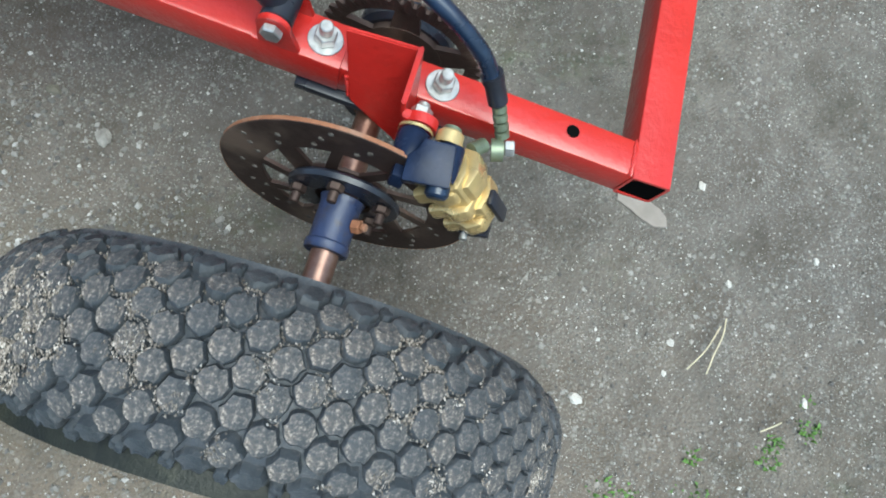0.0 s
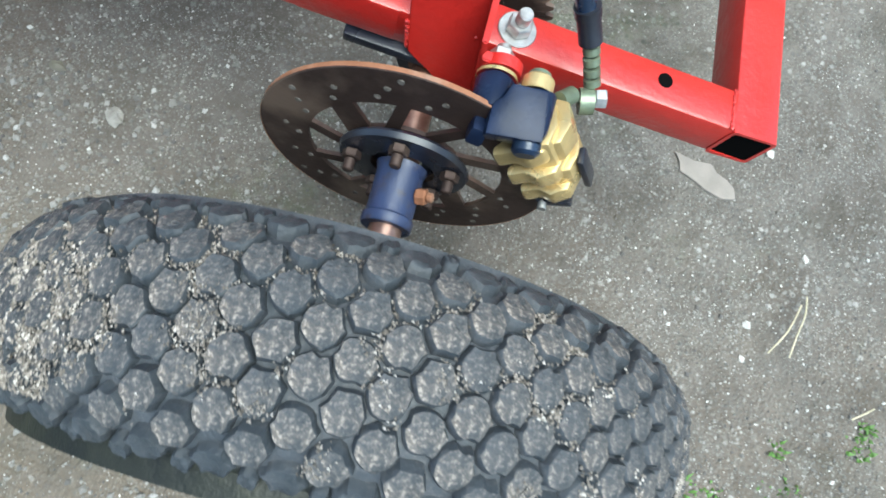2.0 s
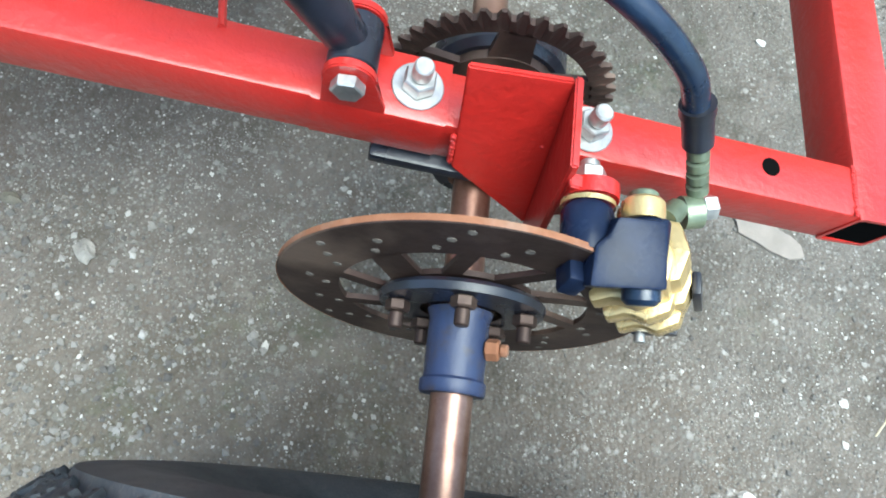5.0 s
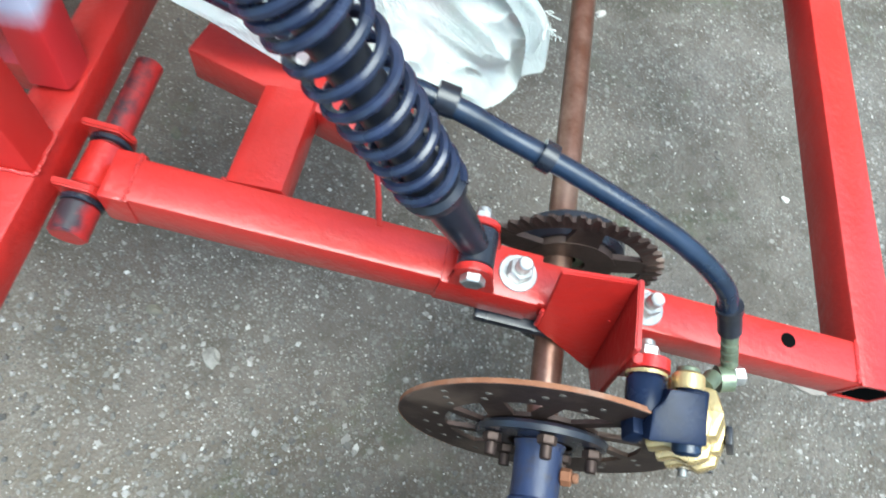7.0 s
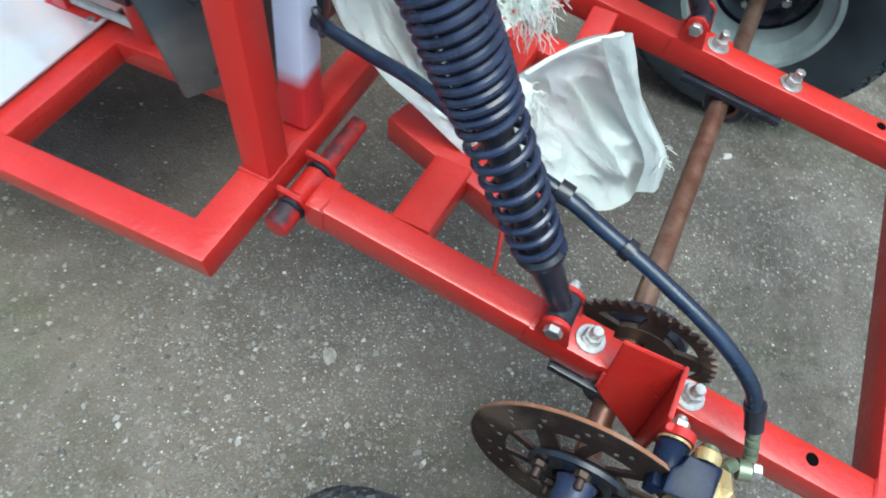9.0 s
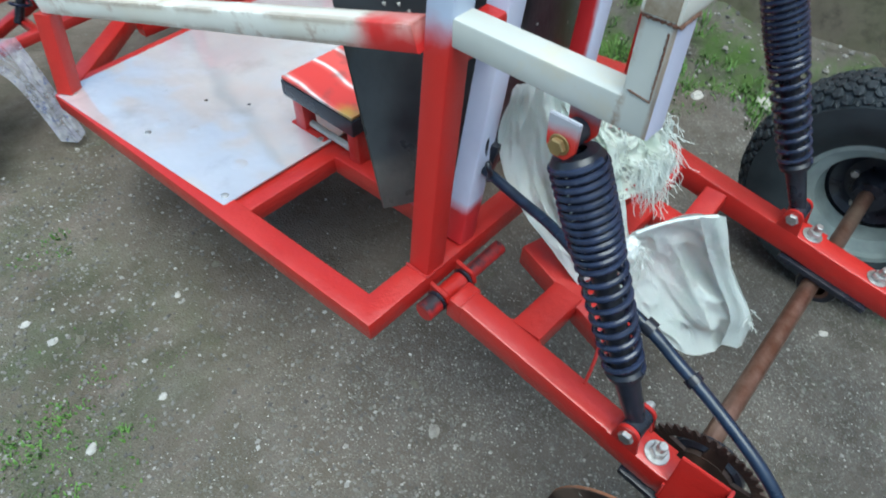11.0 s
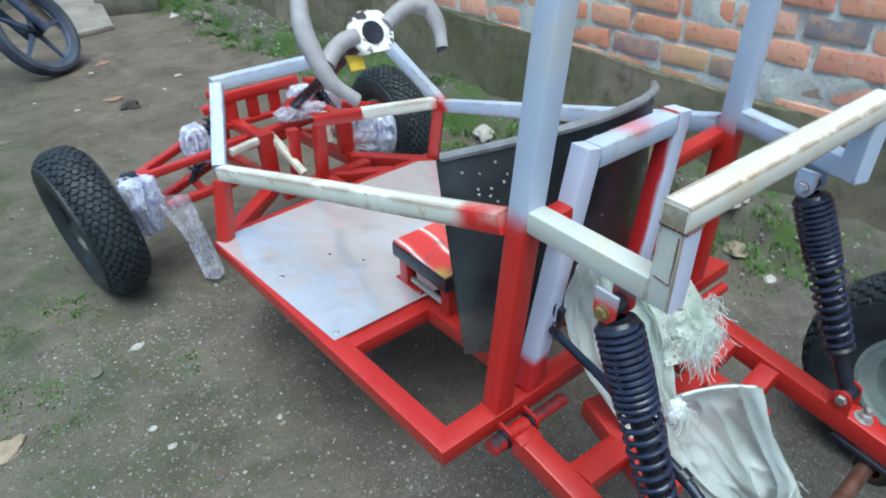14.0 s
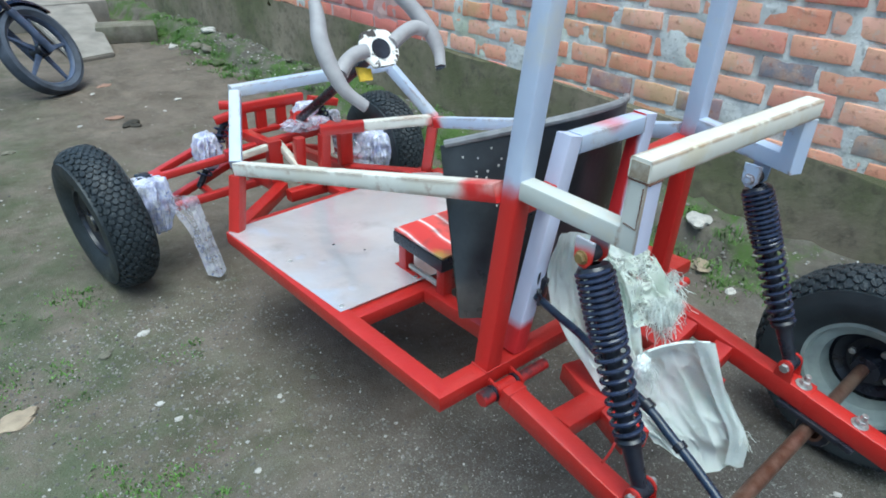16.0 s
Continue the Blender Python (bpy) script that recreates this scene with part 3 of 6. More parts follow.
def build_ground():
    def steps(a, b, fine0, fine1, d0, d1):
        out, x = [], a
        while x < b:
            out.append(x)
            x += d0 if fine0 <= x < fine1 else d1
        return [*out, b]

    xs = [-40, -20, -10, -6, *steps(-3.2, 1.8, -1.6, 1.4, 0.06, 0.16), 3, 6, 12, 40]
    ys = [-40, -12, -6, -3, *steps(-1.6, 7.6, -0.9, 3.0, 0.06, 0.2), 10, 14, 20, 40]
    verts = [(x, y, hill(x, y) if abs(x) < 4 and -2 < y < 9 else -0.004) for y in ys for x in xs]
    n = len(xs)
    faces = [(j * n + i, j * n + i + 1, (j + 1) * n + i + 1, (j + 1) * n + i) for j in range(len(ys) - 1) for i in range(n - 1)]
    soup("ground", verts, faces, GROUND, "structure", "dark gritty soil yard with scattered gravel and thin moss", "ground", smooth=True)


def scatter_gravel(name, count, region, size, material, label, bank=False):
    """Many small angular stones as one mesh."""
    verts, faces = [], []
    for _ in range(count):
        x, y = random.uniform(region[0], region[1]), random.uniform(region[2], region[3])
        if bank:
            x += WALL_X + WALL_S * y
        if noise.noise(V((x * 2.1, y * 2.1, 0.3))) < random.uniform(-0.7, 0.35):
            continue
        r = size[0] + (size[1] - size[0]) * random.random() ** 3
        a, z = random.uniform(0, 6.28), bank_height(x, y) if bank else hill(x, y)
        k = len(verts)
        c, s = math.cos(a), math.sin(a)
        for dx, dy, dz in ((1, 0, 0.1), (0.1, 0.8, 0), (-0.9, 0.1, 0.1), (0, -0.75, 0), (0.4, 0.35, 0.55), (-0.35, 0.3, 0.6), (-0.3, -0.35, 0.5), (0.35, -0.3, 0.6)):
            dx, dy, dz = (v * r * random.uniform(0.75, 1.2) for v in (dx, dy, dz))
            verts.append((x + c * dx - s * dy, y + s * dx + c * dy, z + dz * 0.9))
        faces += [(k + 4, k + 5, k + 6, k + 7), (k, k + 1, k + 5, k + 4), (k + 1, k + 2, k + 6, k + 5), (k + 2, k + 3, k + 7, k + 6), (k + 3, k, k + 4, k + 7)]
    return soup(name, verts, faces, material, "stuff", label, "gravel")


def speckled(name="mixed_gravel", light=1.0):
    m = Mat(name, 0.8)
    m.color(m.ramp(m.island(), (0.0, (0.07, 0.065, 0.06)), (0.5, (0.16, 0.15, 0.135)), (0.80, tuple(v * light for v in (0.32, 0.30, 0.27))), (0.95, tuple(v * light for v in (0.46, 0.44, 0.41))), (1.0, tuple(v * light for v in (0.66, 0.64, 0.60)))))
    m.bump(m.noise(200, 4), 0.4, 0.001)
    return m.m


def stone(at, size, material, label, turn=0.0, flat=0.6, seed=0):
    bm = bmesh.new()
    bmesh.ops.create_icosphere(bm, subdivisions=2 if size < 0.02 else 3, radius=1.0)
    for v in bm.verts:
        n = v.co.copy()
        v.co *= 1 + 0.55 * noise.noise(n * 1.1 + V((seed * 3.7, 0, 0))) + 0.22 * noise.noise(n * 2.6 + V((0, seed * 2.3, 0)))
    m = Matrix.Translation(V(at) + V((0, 0, size * flat * 0.35))) @ Matrix.Rotation(turn, 4, "Z") @ Matrix.Diagonal((size, size * 0.7, size * flat * 0.7, 1))
    bmesh.ops.transform(bm, matrix=m, verts=bm.verts)
    return tagged(part("stone", bm, material, smooth=False), label, "stone", "loose stones on the yard")


def wall_place(y, z, proud=0.0):
    """A place on the brick wall's face, which leans away along the yard."""
    return V((WALL_X + WALL_S * y - proud, y, z))


WALL_X, WALL_S = 1.52, -0.06
WALL_TURN = Matrix.Rotation(math.atan(-WALL_S), 4, "Z")
BRICK_L, BRICK_H, JOINT, PLINTH = 0.216, 0.074, 0.020, 0.385


def plaster_top(y):
    """The plaster's upper edge: uneven, smeared higher over the lower courses farther along."""
    return 0.408 + 0.028 * min(max(y, -0.5), 3.4) + 0.018 * noise.noise(V((y * 2.3, 0, 4.1))) + 0.012 * noise.noise(V((y * 7.0, 0, 1.3)))


def rough_sheet(y0, y1, z0, z1, proud, step, amp, thick, top=None):
    """An uneven wall face with depth behind it; top: its upper edge as a function of y."""
    high = top or (lambda y: z1)
    ny, nz = int((y1 - y0) / step) + 1, max(2, int((z1 - z0) / step) + 1)
    verts, faces = [], []
    for j in range(nz + 1):
        for i in range(ny + 1):
            y = y0 + (y1 - y0) * i / ny
            z = z0 + (high(y) - z0) * j / nz
            d = amp * (noise.noise(V((y * 9, z * 9, 1.5))) + 0.6 * noise.noise(V((y * 25, z * 25, 4.5))))
            verts.append(wall_place(y, z, proud + d))
    n = ny + 1
    faces = [(j * n + i, (j + 1) * n + i, (j + 1) * n + i + 1, j * n + i + 1) for j in range(nz) for i in range(ny)]
    k = len(verts)
    verts += [wall_place(y, z, -thick) for y, z in ((y0, z0), (y1, z0), (y1, high(y1)), (y0, high(y0)))]
    rim0, rim1 = [i for i in range(n)], [nz * n + i for i in range(n)]
    faces += [(k, k + 1, k + 2, k + 3), (k, *rim0, k + 1), (k + 3, *rim1, k + 2)]
    faces += [(k, k + 3, *[j * n for j in reversed(range(nz + 1))]), (k + 1, k + 2, *[j * n + ny for j in reversed(range(nz + 1))])]
    return [tuple(v) for v in verts], faces


def build_wall():
    v, f = rough_sheet(-3.0, 9.5, PLINTH - 0.03, 2.6, 0.0035, 0.022, 0.012, 0.2)
    wall = soup("wall_east", v, f, MORTAR, "structure", "old brick wall with rough bulging grey mortar", "wall", smooth=True)
    v, f = rough_sheet(-3.0, 9.5, -0.1, PLINTH, 0.032, 0.05, 0.008, 0.19, plaster_top)
    soup("wall_plinth", v, f, PLASTER, "structure", "damp plastered wall plinth stained with green algae", "wall", smooth=True)
    return wall


def build_bricks(wall):
    """Bricks of the stretch beside the buggy, one by one; the rest joined."""
    shapes = []
    for s in range(10):
        bm = block((0.05, BRICK_L, BRICK_H), (0, 0, 0), bevel=0.006)
        bmesh.ops.subdivide_edges(bm, edges=[e for e in bm.edges if e.calc_length() > 0.03], cuts=2)
        for v in bm.verts:
            v.co += 0.0065 * noise.noise_vector(v.co * 16 + V((s * 5.1, 0, 0)))
        me = bpy.data.meshes.new("brick")
        bmesh.ops.recalc_face_normals(bm, faces=bm.faces)
        bm.to_mesh(me)
        bm.free()
        me.materials.append(BRICK)
        me.polygons.foreach_set("use_smooth", [True] * len(me.polygons))
        me.set_sharp_from_angle(angle=radians(50))
        shapes.append(me)
    pitch, rise = BRICK_L + JOINT, BRICK_H + JOINT
    verts, faces = [], []
    for row in range(23):
        y = -2.6 + (row % 2) * pitch / 2 + random.uniform(-0.03, 0.03)
        while y < 9.0:
            size = random.uniform(0.86, 1.06)
            half = BRICK_L * size / 2
            z = PLINTH + 0.045 + rise * row + random.uniform(-0.004, 0.004)
            m = Matrix.Translation(wall_place(y + half, z, -0.0155 + random.uniform(-0.004, 0.006))) @ WALL_TURN @ pose(0, 0, 0, random.uniform(-1.6, 1.6), random.uniform(-1, 1), random.uniform(-1, 1)) @ Matrix.Diagonal((1, size, random.uniform(0.92, 1.08), 1))
            me = random.choice(shapes)
            if -0.3 < y < 5.0 and row < 12:
                b = new("brick", me)
                b.parent, b.matrix_basis = wall, m
            else:
                k = len(verts)
                verts += [tuple(m @ v.co) for v in me.vertices]
                faces += [tuple(k + i for i in p.vertices) for p in me.polygons]
            y += half * 2 + JOINT * random.uniform(0.7, 1.5)
    rest = soup("brickwork", verts, faces, BRICK, "stuff", "orange-red bricks of the upper and far wall", "", parent=wall, smooth=True)
    return rest


def bank_height(x, y):
    """Height of the bank over the yard, by the distance from the wall."""
    w = 0.36 + 0.05 * noise.noise(V((y * 1.7, 0, 9)))
    t = min(1.0, max(0.0, 1 - (WALL_X + WALL_S * y - 0.02 - x) / w))
    k = min(1.0, max(0.0, (t - 0.30) / 0.28))
    h = (0.05 * t + 0.12 * (k * k * (3 - 2 * k))) * (0.8 + 0.4 * noise.noise(V((y * 1.3, 2, 0))))
    return max(h + t * (0.035 * noise.noise(V((x * 9, y * 9, 0))) + 0.015 * noise.noise(V((x * 28, y * 28, 0)))), 0) + (hill(x, y) if t < 0.3 else 0) - 0.006


def build_bank():
    """A low bank of rubble, soil and moss along the foot of the wall."""
    ny, nx = 300, 24
    verts = []
    for i in range(ny + 1):
        y = -2.6 + 11.2 * i / ny
        w = 0.36 + 0.05 * noise.noise(V((y * 1.7, 0, 9)))
        for j in range(nx + 1):
            x = WALL_X + WALL_S * y - 0.02 - w * (1 - j / nx)
            verts.append((x, y, bank_height(x, y)))
    n = nx + 1
    faces = [(i * n + j, i * n + j + 1, (i + 1) * n + j + 1, (i + 1) * n + j) for i in range(ny) for j in range(nx)]
    soup("bank", verts, faces, MOSSY, "structure", "mossy bank of soil and rubble at the wall foot", "bank", smooth=True)


def tuft(at, r, count, height, seed):
    rng = random.Random(seed)
    verts, faces = [], []
    for _ in range(count):
        a, d = rng.uniform(0, 6.28), r * rng.random() ** 0.5
        x, y, z = at[0] + d * math.cos(a), at[1] + d * math.sin(a), at[2] - 0.003
        h, w, lean, b = height * rng.uniform(0.4, 1.1), rng.uniform(0.0012, 0.003), rng.uniform(0.2, 1.1), rng.uniform(0, 6.28)
        dx, dy, sx, sy = math.cos(b) * lean * h, math.sin(b) * lean * h, -math.sin(b) * w, math.cos(b) * w
        k = len(verts)
        verts += [(x - sx, y - sy, z), (x + sx, y + sy, z), (x + dx * 0.4 + sx, y + dy * 0.4 + sy, z + h * 0.6), (x + dx * 0.4 - sx, y + dy * 0.4 - sy, z + h * 0.6), (x + dx, y + dy, z + h * 0.85)]
        faces += [(k, k + 1, k + 2, k + 3), (k + 3, k + 2, k + 4)]
    return verts, faces


def build_grass():
    verts, faces = [], []
    spots = []
    rng = random.Random(5)
    for x, y in ((-1.086, 1.75), (-1.034, 1.564), (-0.926, 1.625), (-0.81, 1.97), (-0.876, 1.035), (-1.02, 2.06), (-1.09, 1.925), (-0.994, 1.457), (-0.745, 1.849), (-1.108, 1.56), (-0.741, 0.968), (-0.9, 1.05), (-0.842, 0.977), (-0.758, 0.955), (-0.735, 0.877), (-0.893, 0.935), (-0.583, 1.467)):
        for _ in range(7):
            spots.append((x + rng.gauss(0, 0.06), y + rng.gauss(0, 0.06), rng.uniform(0.02, 0.05), rng.randint(8, 30), rng.uniform(0.006, 0.020)))
    for _ in range(150):
        spots.append((rng.uniform(-1.9, -0.65), rng.uniform(0.5, 2.6), rng.uniform(0.02, 0.09), rng.randint(6, 22), rng.uniform(0.005, 0.014)))
    for x, y in ((-0.524, -0.521), (-0.557, -0.433), (-0.412, -0.667), (-0.48, -0.60)):
        for _ in range(3):
            spots.append((x + rng.gauss(0, 0.02), y + rng.gauss(0, 0.02), rng.uniform(0.01, 0.03), rng.randint(14, 30), rng.uniform(0.006, 0.014)))
    for i in range(260):
        y = rng.uniform(-0.8, 6.5)
        spots.append((WALL_X + WALL_S * y - (rng.uniform(0.05, 0.45) if i % 2 else rng.gauss(0.27, 0.05)), y, rng.uniform(0.03, 0.11), rng.randint(20, 80), rng.uniform(0.015, 0.05)))
    for i, (x, y, r, c, h) in enumerate(spots):
        by_wall = WALL_X + WALL_S * y - x < 0.4
        v, f = tuft((x, y, bank_height(x, y) if by_wall else hill(x, y)), r, c, h, i)
        k = len(verts)
        verts += v
        faces += [tuple(k + a for a in q) for q in f]
    soup("grass", verts, faces, GRASS, "stuff", "short green weeds and moss tufts in the soil", "grass")

# ---- the buggy ----
AXLE_Y, AXLE_Z = 0.0265, 0.265
CHAIN_Y = 0.018
ARM_L, ARM_R = -0.253, 0.292
TUBE, ARM_H = 0.042, 0.047


def arm_top(y):
    """Height of the swing arms' upper face."""
    return 0.299 + 0.146 * (y + 0.253)


def rail(name, p, q, owner, material=None, label="", w=0.04, h=None, hollow="", up=(0, 0, 1)):
    return part(name, tube(p, q, w, h, up=up, hollow=hollow), material or RED, owner, label)


def swing_arm(owner):
    dz = -ARM_H / 2
    for x, y in ((ARM_L, -0.254), (ARM_R, -0.230)):
        rail("swing_arm_tube", (x, y, arm_top(y) + dz), (x, 0.430, arm_top(0.430) + dz), owner, w=TUBE, h=ARM_H)
    # the tail tube was welded on a little askew
    part("tail_tube", tube((ARM_L - 0.021, -0.277, arm_top(-0.277) + dz), (ARM_R + 0.021, -0.251, arm_top(-0.251) + dz), 0.046, ARM_H, up=(0, -0.146, 1), hollow="p"), RED, owner, "red square tube with an open end")
    # black plate just inside the end stands in for the tube's inner shade
    part("tube_mouth_shade", block((0.002, 0.040, 0.041), (ARM_L - 0.0185, -0.277, arm_top(-0.277) + dz), pose(0, 0, 0, 8.3), 0.0), HOLE, owner, "black plate for the shade inside the open tube")
    w = weld((ARM_L + 0.021, -0.254, arm_top(-0.254)), (ARM_L - 0.021, -0.254, arm_top(-0.254)), 0.0017)
    part("weld_seam", w, RED, owner)
    # bolt hole bushes near the tail
    for x in (ARM_L, ARM_R):
        z = arm_top(-0.184)
        part("bolt_hole", cyl((x + 0.004, -0.1834, z - 0.004), (x + 0.004, -0.1841, z + 0.0008), 0.0072, seg=20), HOLE, owner, "dark drilled bolt hole")


def dark_hole():
    m = Mat("dark_hole", 0.95, spec=0.0)
    m.color((0.004, 0.004, 0.004))
    return m.m


HOLE = dark_hole()


def shock_lugs(owner, x):
    """Saddle on the arm with two round-topped lugs that hold the shock's lower eye."""
    y0, zb = 0.117, 0.385
    part("saddle_plate", tube((x, 0.146, arm_top(0.146) - 0.0187), (x, 0.060, arm_top(0.060) - 0.0187), 0.049, 0.0455, r=0.003), RED, owner)
    for dx in (-0.021, 0.021):
        pts = []
        for k in range(13):
            a = radians(-20 + 220 * k / 12)
            pts.append((x + dx, y0 + 0.0165 * math.cos(a), zb + 0.0165 * math.sin(a)))
        pts = [(x + dx, y0 + 0.022, arm_top(y0) - 0.002), *pts, (x + dx, y0 - 0.022, arm_top(y0) - 0.005)]
        part("shock_lug", plate(pts, 0.006, bevel=0.001), RED, owner)
    part("lug_bolt", bolt((x - 0.0245, y0, zb), (-1, 0, 0), 0.0105, 0.008), ZINC, owner, "zinc hexagon bolt head")
    part("lug_nut", bolt((x + 0.0245, y0, zb), (1, 0, 0), 0.0105, 0.009, 0.006), ZINC, owner)


def bearing(owner, x):
    """Pillow block under the arm, held by two long bolts with washers on top."""
    zt = arm_top(AXLE_Y) - ARM_H
    base = block((0.060, 0.165, 0.012), (x, AXLE_Y, zt - 0.006), pose(0, 0, 0, 8.3), 0.003)
    body = part("bearing_block", base, BLACK, owner, "black cast pillow block bearing")
    hump = lathe([(-0.017, 0.020), (-0.017, 0.034), (-0.012, 0.037), (0.012, 0.037), (0.017, 0.034), (0.017, 0.020)], (x, AXLE_Y, AXLE_Z), 32)
    part("bearing_housing", hump, BLACK, body)
    part("bearing_ring", lathe([(-0.02, 0.0155), (-0.02, 0.022), (0.02, 0.022), (0.02, 0.0155)], (x, AXLE_Y, AXLE_Z), 28), RUST, body)
    for y in (0.078, -0.042):
        n = V((0, -0.144, 0.99))
        p = V((x, y, arm_top(y) + (0.0045 if y > 0.04 else 0.0005)))
        part("bearing_bolt", bolt(p, n, 0.0115, 0.011, 0.013, 0.0175), ZINC, owner, "zinc nut on a wide washer")


def axle(owner):
    part("axle", cyl((-0.55, 0.0245, AXLE_Z), (0.62, 0.042, AXLE_Z), 0.0150, seg=24), AXLE, owner, "rusty solid steel axle")
    part("axle_collar", lathe([(-0.02, 0.0148), (-0.02, 0.0235), (-0.016, 0.025), (0.016, 0.025), (0.02, 0.0235), (0.02, 0.0148)], (-0.168, AXLE_Y, AXLE_Z), 28), OLIVE, owner)


def sprocket(owner):
    bm = bmesh.new()
    x, teeth, r0, r1, t = -0.188, 40, 0.087, 0.094, 0.006
    n = teeth * 4
    outer = []
    for i in range(n):
        k = i % 4
        a = 2 * math.pi * i / n
        outer.append((r1 if k in (1, 2) else r0, a))
    inner_r = 0.074
    rows = []
    for dx in (-t / 2, t / 2):
        rows.append([bm.verts.new((x + dx * (0.5 if r > r0 else 1), CHAIN_Y + r * math.cos(a), AXLE_Z + r * math.sin(a))) for r, a in outer])
        rows.append([bm.verts.new((x + dx, CHAIN_Y + inner_r * math.cos(a), AXLE_Z + inner_r * math.sin(a))) for _, a in outer])
    o0, i0, o1, i1 = rows
    for i in range(n):
        j = (i + 1) % n
        bm.faces.new((o0[i], o0[j], i0[j], i0[i]))
        bm.faces.new((o1[i], i1[i], i1[j], o1[j]))
        bm.faces.new((o0[i], o1[i], o1[j], o0[j]))
        bm.faces.new((i0[i], i0[j], i1[j], i1[i]))
    ring = part("sprocket", bm, DISC, owner, "rusty toothed chain sprocket", smooth=False)
    hub = lathe([(-0.004, 0.016), (-0.004, 0.046), (0.004, 0.046), (0.004, 0.016)], (x, CHAIN_Y, AXLE_Z), 40, closed=True)
    part("sprocket_hub", hub, DISC, ring)
    for k in range(5):
        a = 2 * math.pi * (k + 0.3) / 5
        d, s = V((0, math.cos(a), math.sin(a))), V((0, -math.sin(a), math.cos(a)))
        c = V((x, CHAIN_Y, AXLE_Z))
        part("sprocket_arm", plate([c + d * 0.04 - s * 0.017, c + d * 0.0755 - s * 0.013, c + d * 0.0755 + s * 0.013, c + d * 0.04 + s * 0.017], t), DISC, ring, smooth=False)
    part("drum", lathe([(0.006, 0.016), (0.006, 0.05), (0.012, 0.055), (0.03, 0.055), (0.034, 0.05), (0.034, 0.016)], (x - 0.002, CHAIN_Y, AXLE_Z), 40), BLACK, ring, "black sprocket carrier flange")


def brake_disc(owner):
    """Drilled disc, slightly out of true on its hub."""
    t, R, r_in = 0.004, 0.134, 0.090
    m = pose(-0.3675, AXLE_Y, AXLE_Z - 0.003, 0, 4.3)
    o = (0, 0, 0)
    disc = part("brake_disc", lathe([(-t / 2, r_in), (-t / 2, R - 0.001), (-t / 2 + 0.001, R), (t / 2 - 0.001, R), (t / 2, R - 0.001), (t / 2, r_in)], o, 96, closed=True), DISC, owner, "brown rusted perforated brake disc with an orange rim")
    disc.matrix_basis = m
    part("disc_rim", lathe([(-t / 2 + 0.0003, R + 0.0006), (t / 2 + 0.0006, R + 0.0006)], o, 96), EDGE, disc, "orange rust on the disc edge")
    part("disc_hub_plate", lathe([(-t / 2, 0.03), (-t / 2, 0.056), (t / 2, 0.056), (t / 2, 0.03)], o, 64, closed=True), DISC, disc)
    # spokes of uneven width between the hub plate and the friction ring
    for k in range(10):
        a = 2 * math.pi * k / 10 + 0.20
        wide = 0.013 if k % 5 == 1 else 0.0065
        e, s = V((0, math.cos(a), math.sin(a))), V((0, -math.sin(a), math.cos(a)))
        lean = s * 0.007
        part("disc_spoke", plate([e * 0.053 - s * wide - lean, e * 0.092 - s * wide * 0.9 + lean, e * 0.092 + s * wide * 0.9 + lean, e * 0.053 + s * wide - lean], t), DISC, disc, smooth=False)
    # drilled holes in slanting rows
    for k in range(15):
        for j in range(3 if k % 2 else 2):
            a, r = 2 * math.pi * (k + 0.24 * j) / 15 + 0.05, 0.099 + 0.0120 * j
            q = V((0, math.cos(a), math.sin(a))) * r
            part("disc_hole", cyl(q - V((0.00235, 0, 0)), q + V((0.00235, 0, 0)), 0.0029, seg=10), SOILY, disc)


def soily():
    m = Mat("drilled_hole_grit", 0.9)
    m.color(m.ramp(m.noise(200, 3), (0.3, (0.07, 0.06, 0.052)), (0.7, (0.19, 0.17, 0.15))))
    return m.m


SOILY = soily()


def brake_hub(owner):
    c = (-0.366, AXLE_Y, AXLE_Z)
    prof = [(-0.012, 0.016), (-0.012, 0.024), (-0.018, 0.0218), (-0.060, 0.0214), (-0.062, 0.0234), (-0.069, 0.0234), (-0.071, 0.0222), (-0.071, 0.0135)]
    hub = part("brake_hub", lathe(prof, c, 48), WORNBLUE, owner, "weathered blue-black painted hub sleeve")
    part("hub_flange", lathe([(-0.003, 0.016), (-0.003, 0.059), (-0.006, 0.061), (-0.011, 0.059), (-0.012, 0.03)], c, 48), BLACK, hub, "black hub flange")
    for k in range(5):
        a = radians(87 + 72 * k)
        p = V(c) + V((-0.012, 0.047 * math.cos(a), 0.047 * math.sin(a)))
        part("hub_bolt", bolt(p, (-1, 0, 0), 0.0088, 0.008, 0.012), DISC, hub)
    part("set_screw", bolt((-0.404, AXLE_Y - 0.0195, AXLE_Z + 0.010), (0, -1, 0.35), 0.0078, 0.010, 0.006), EDGE, hub, "rusty set screw")


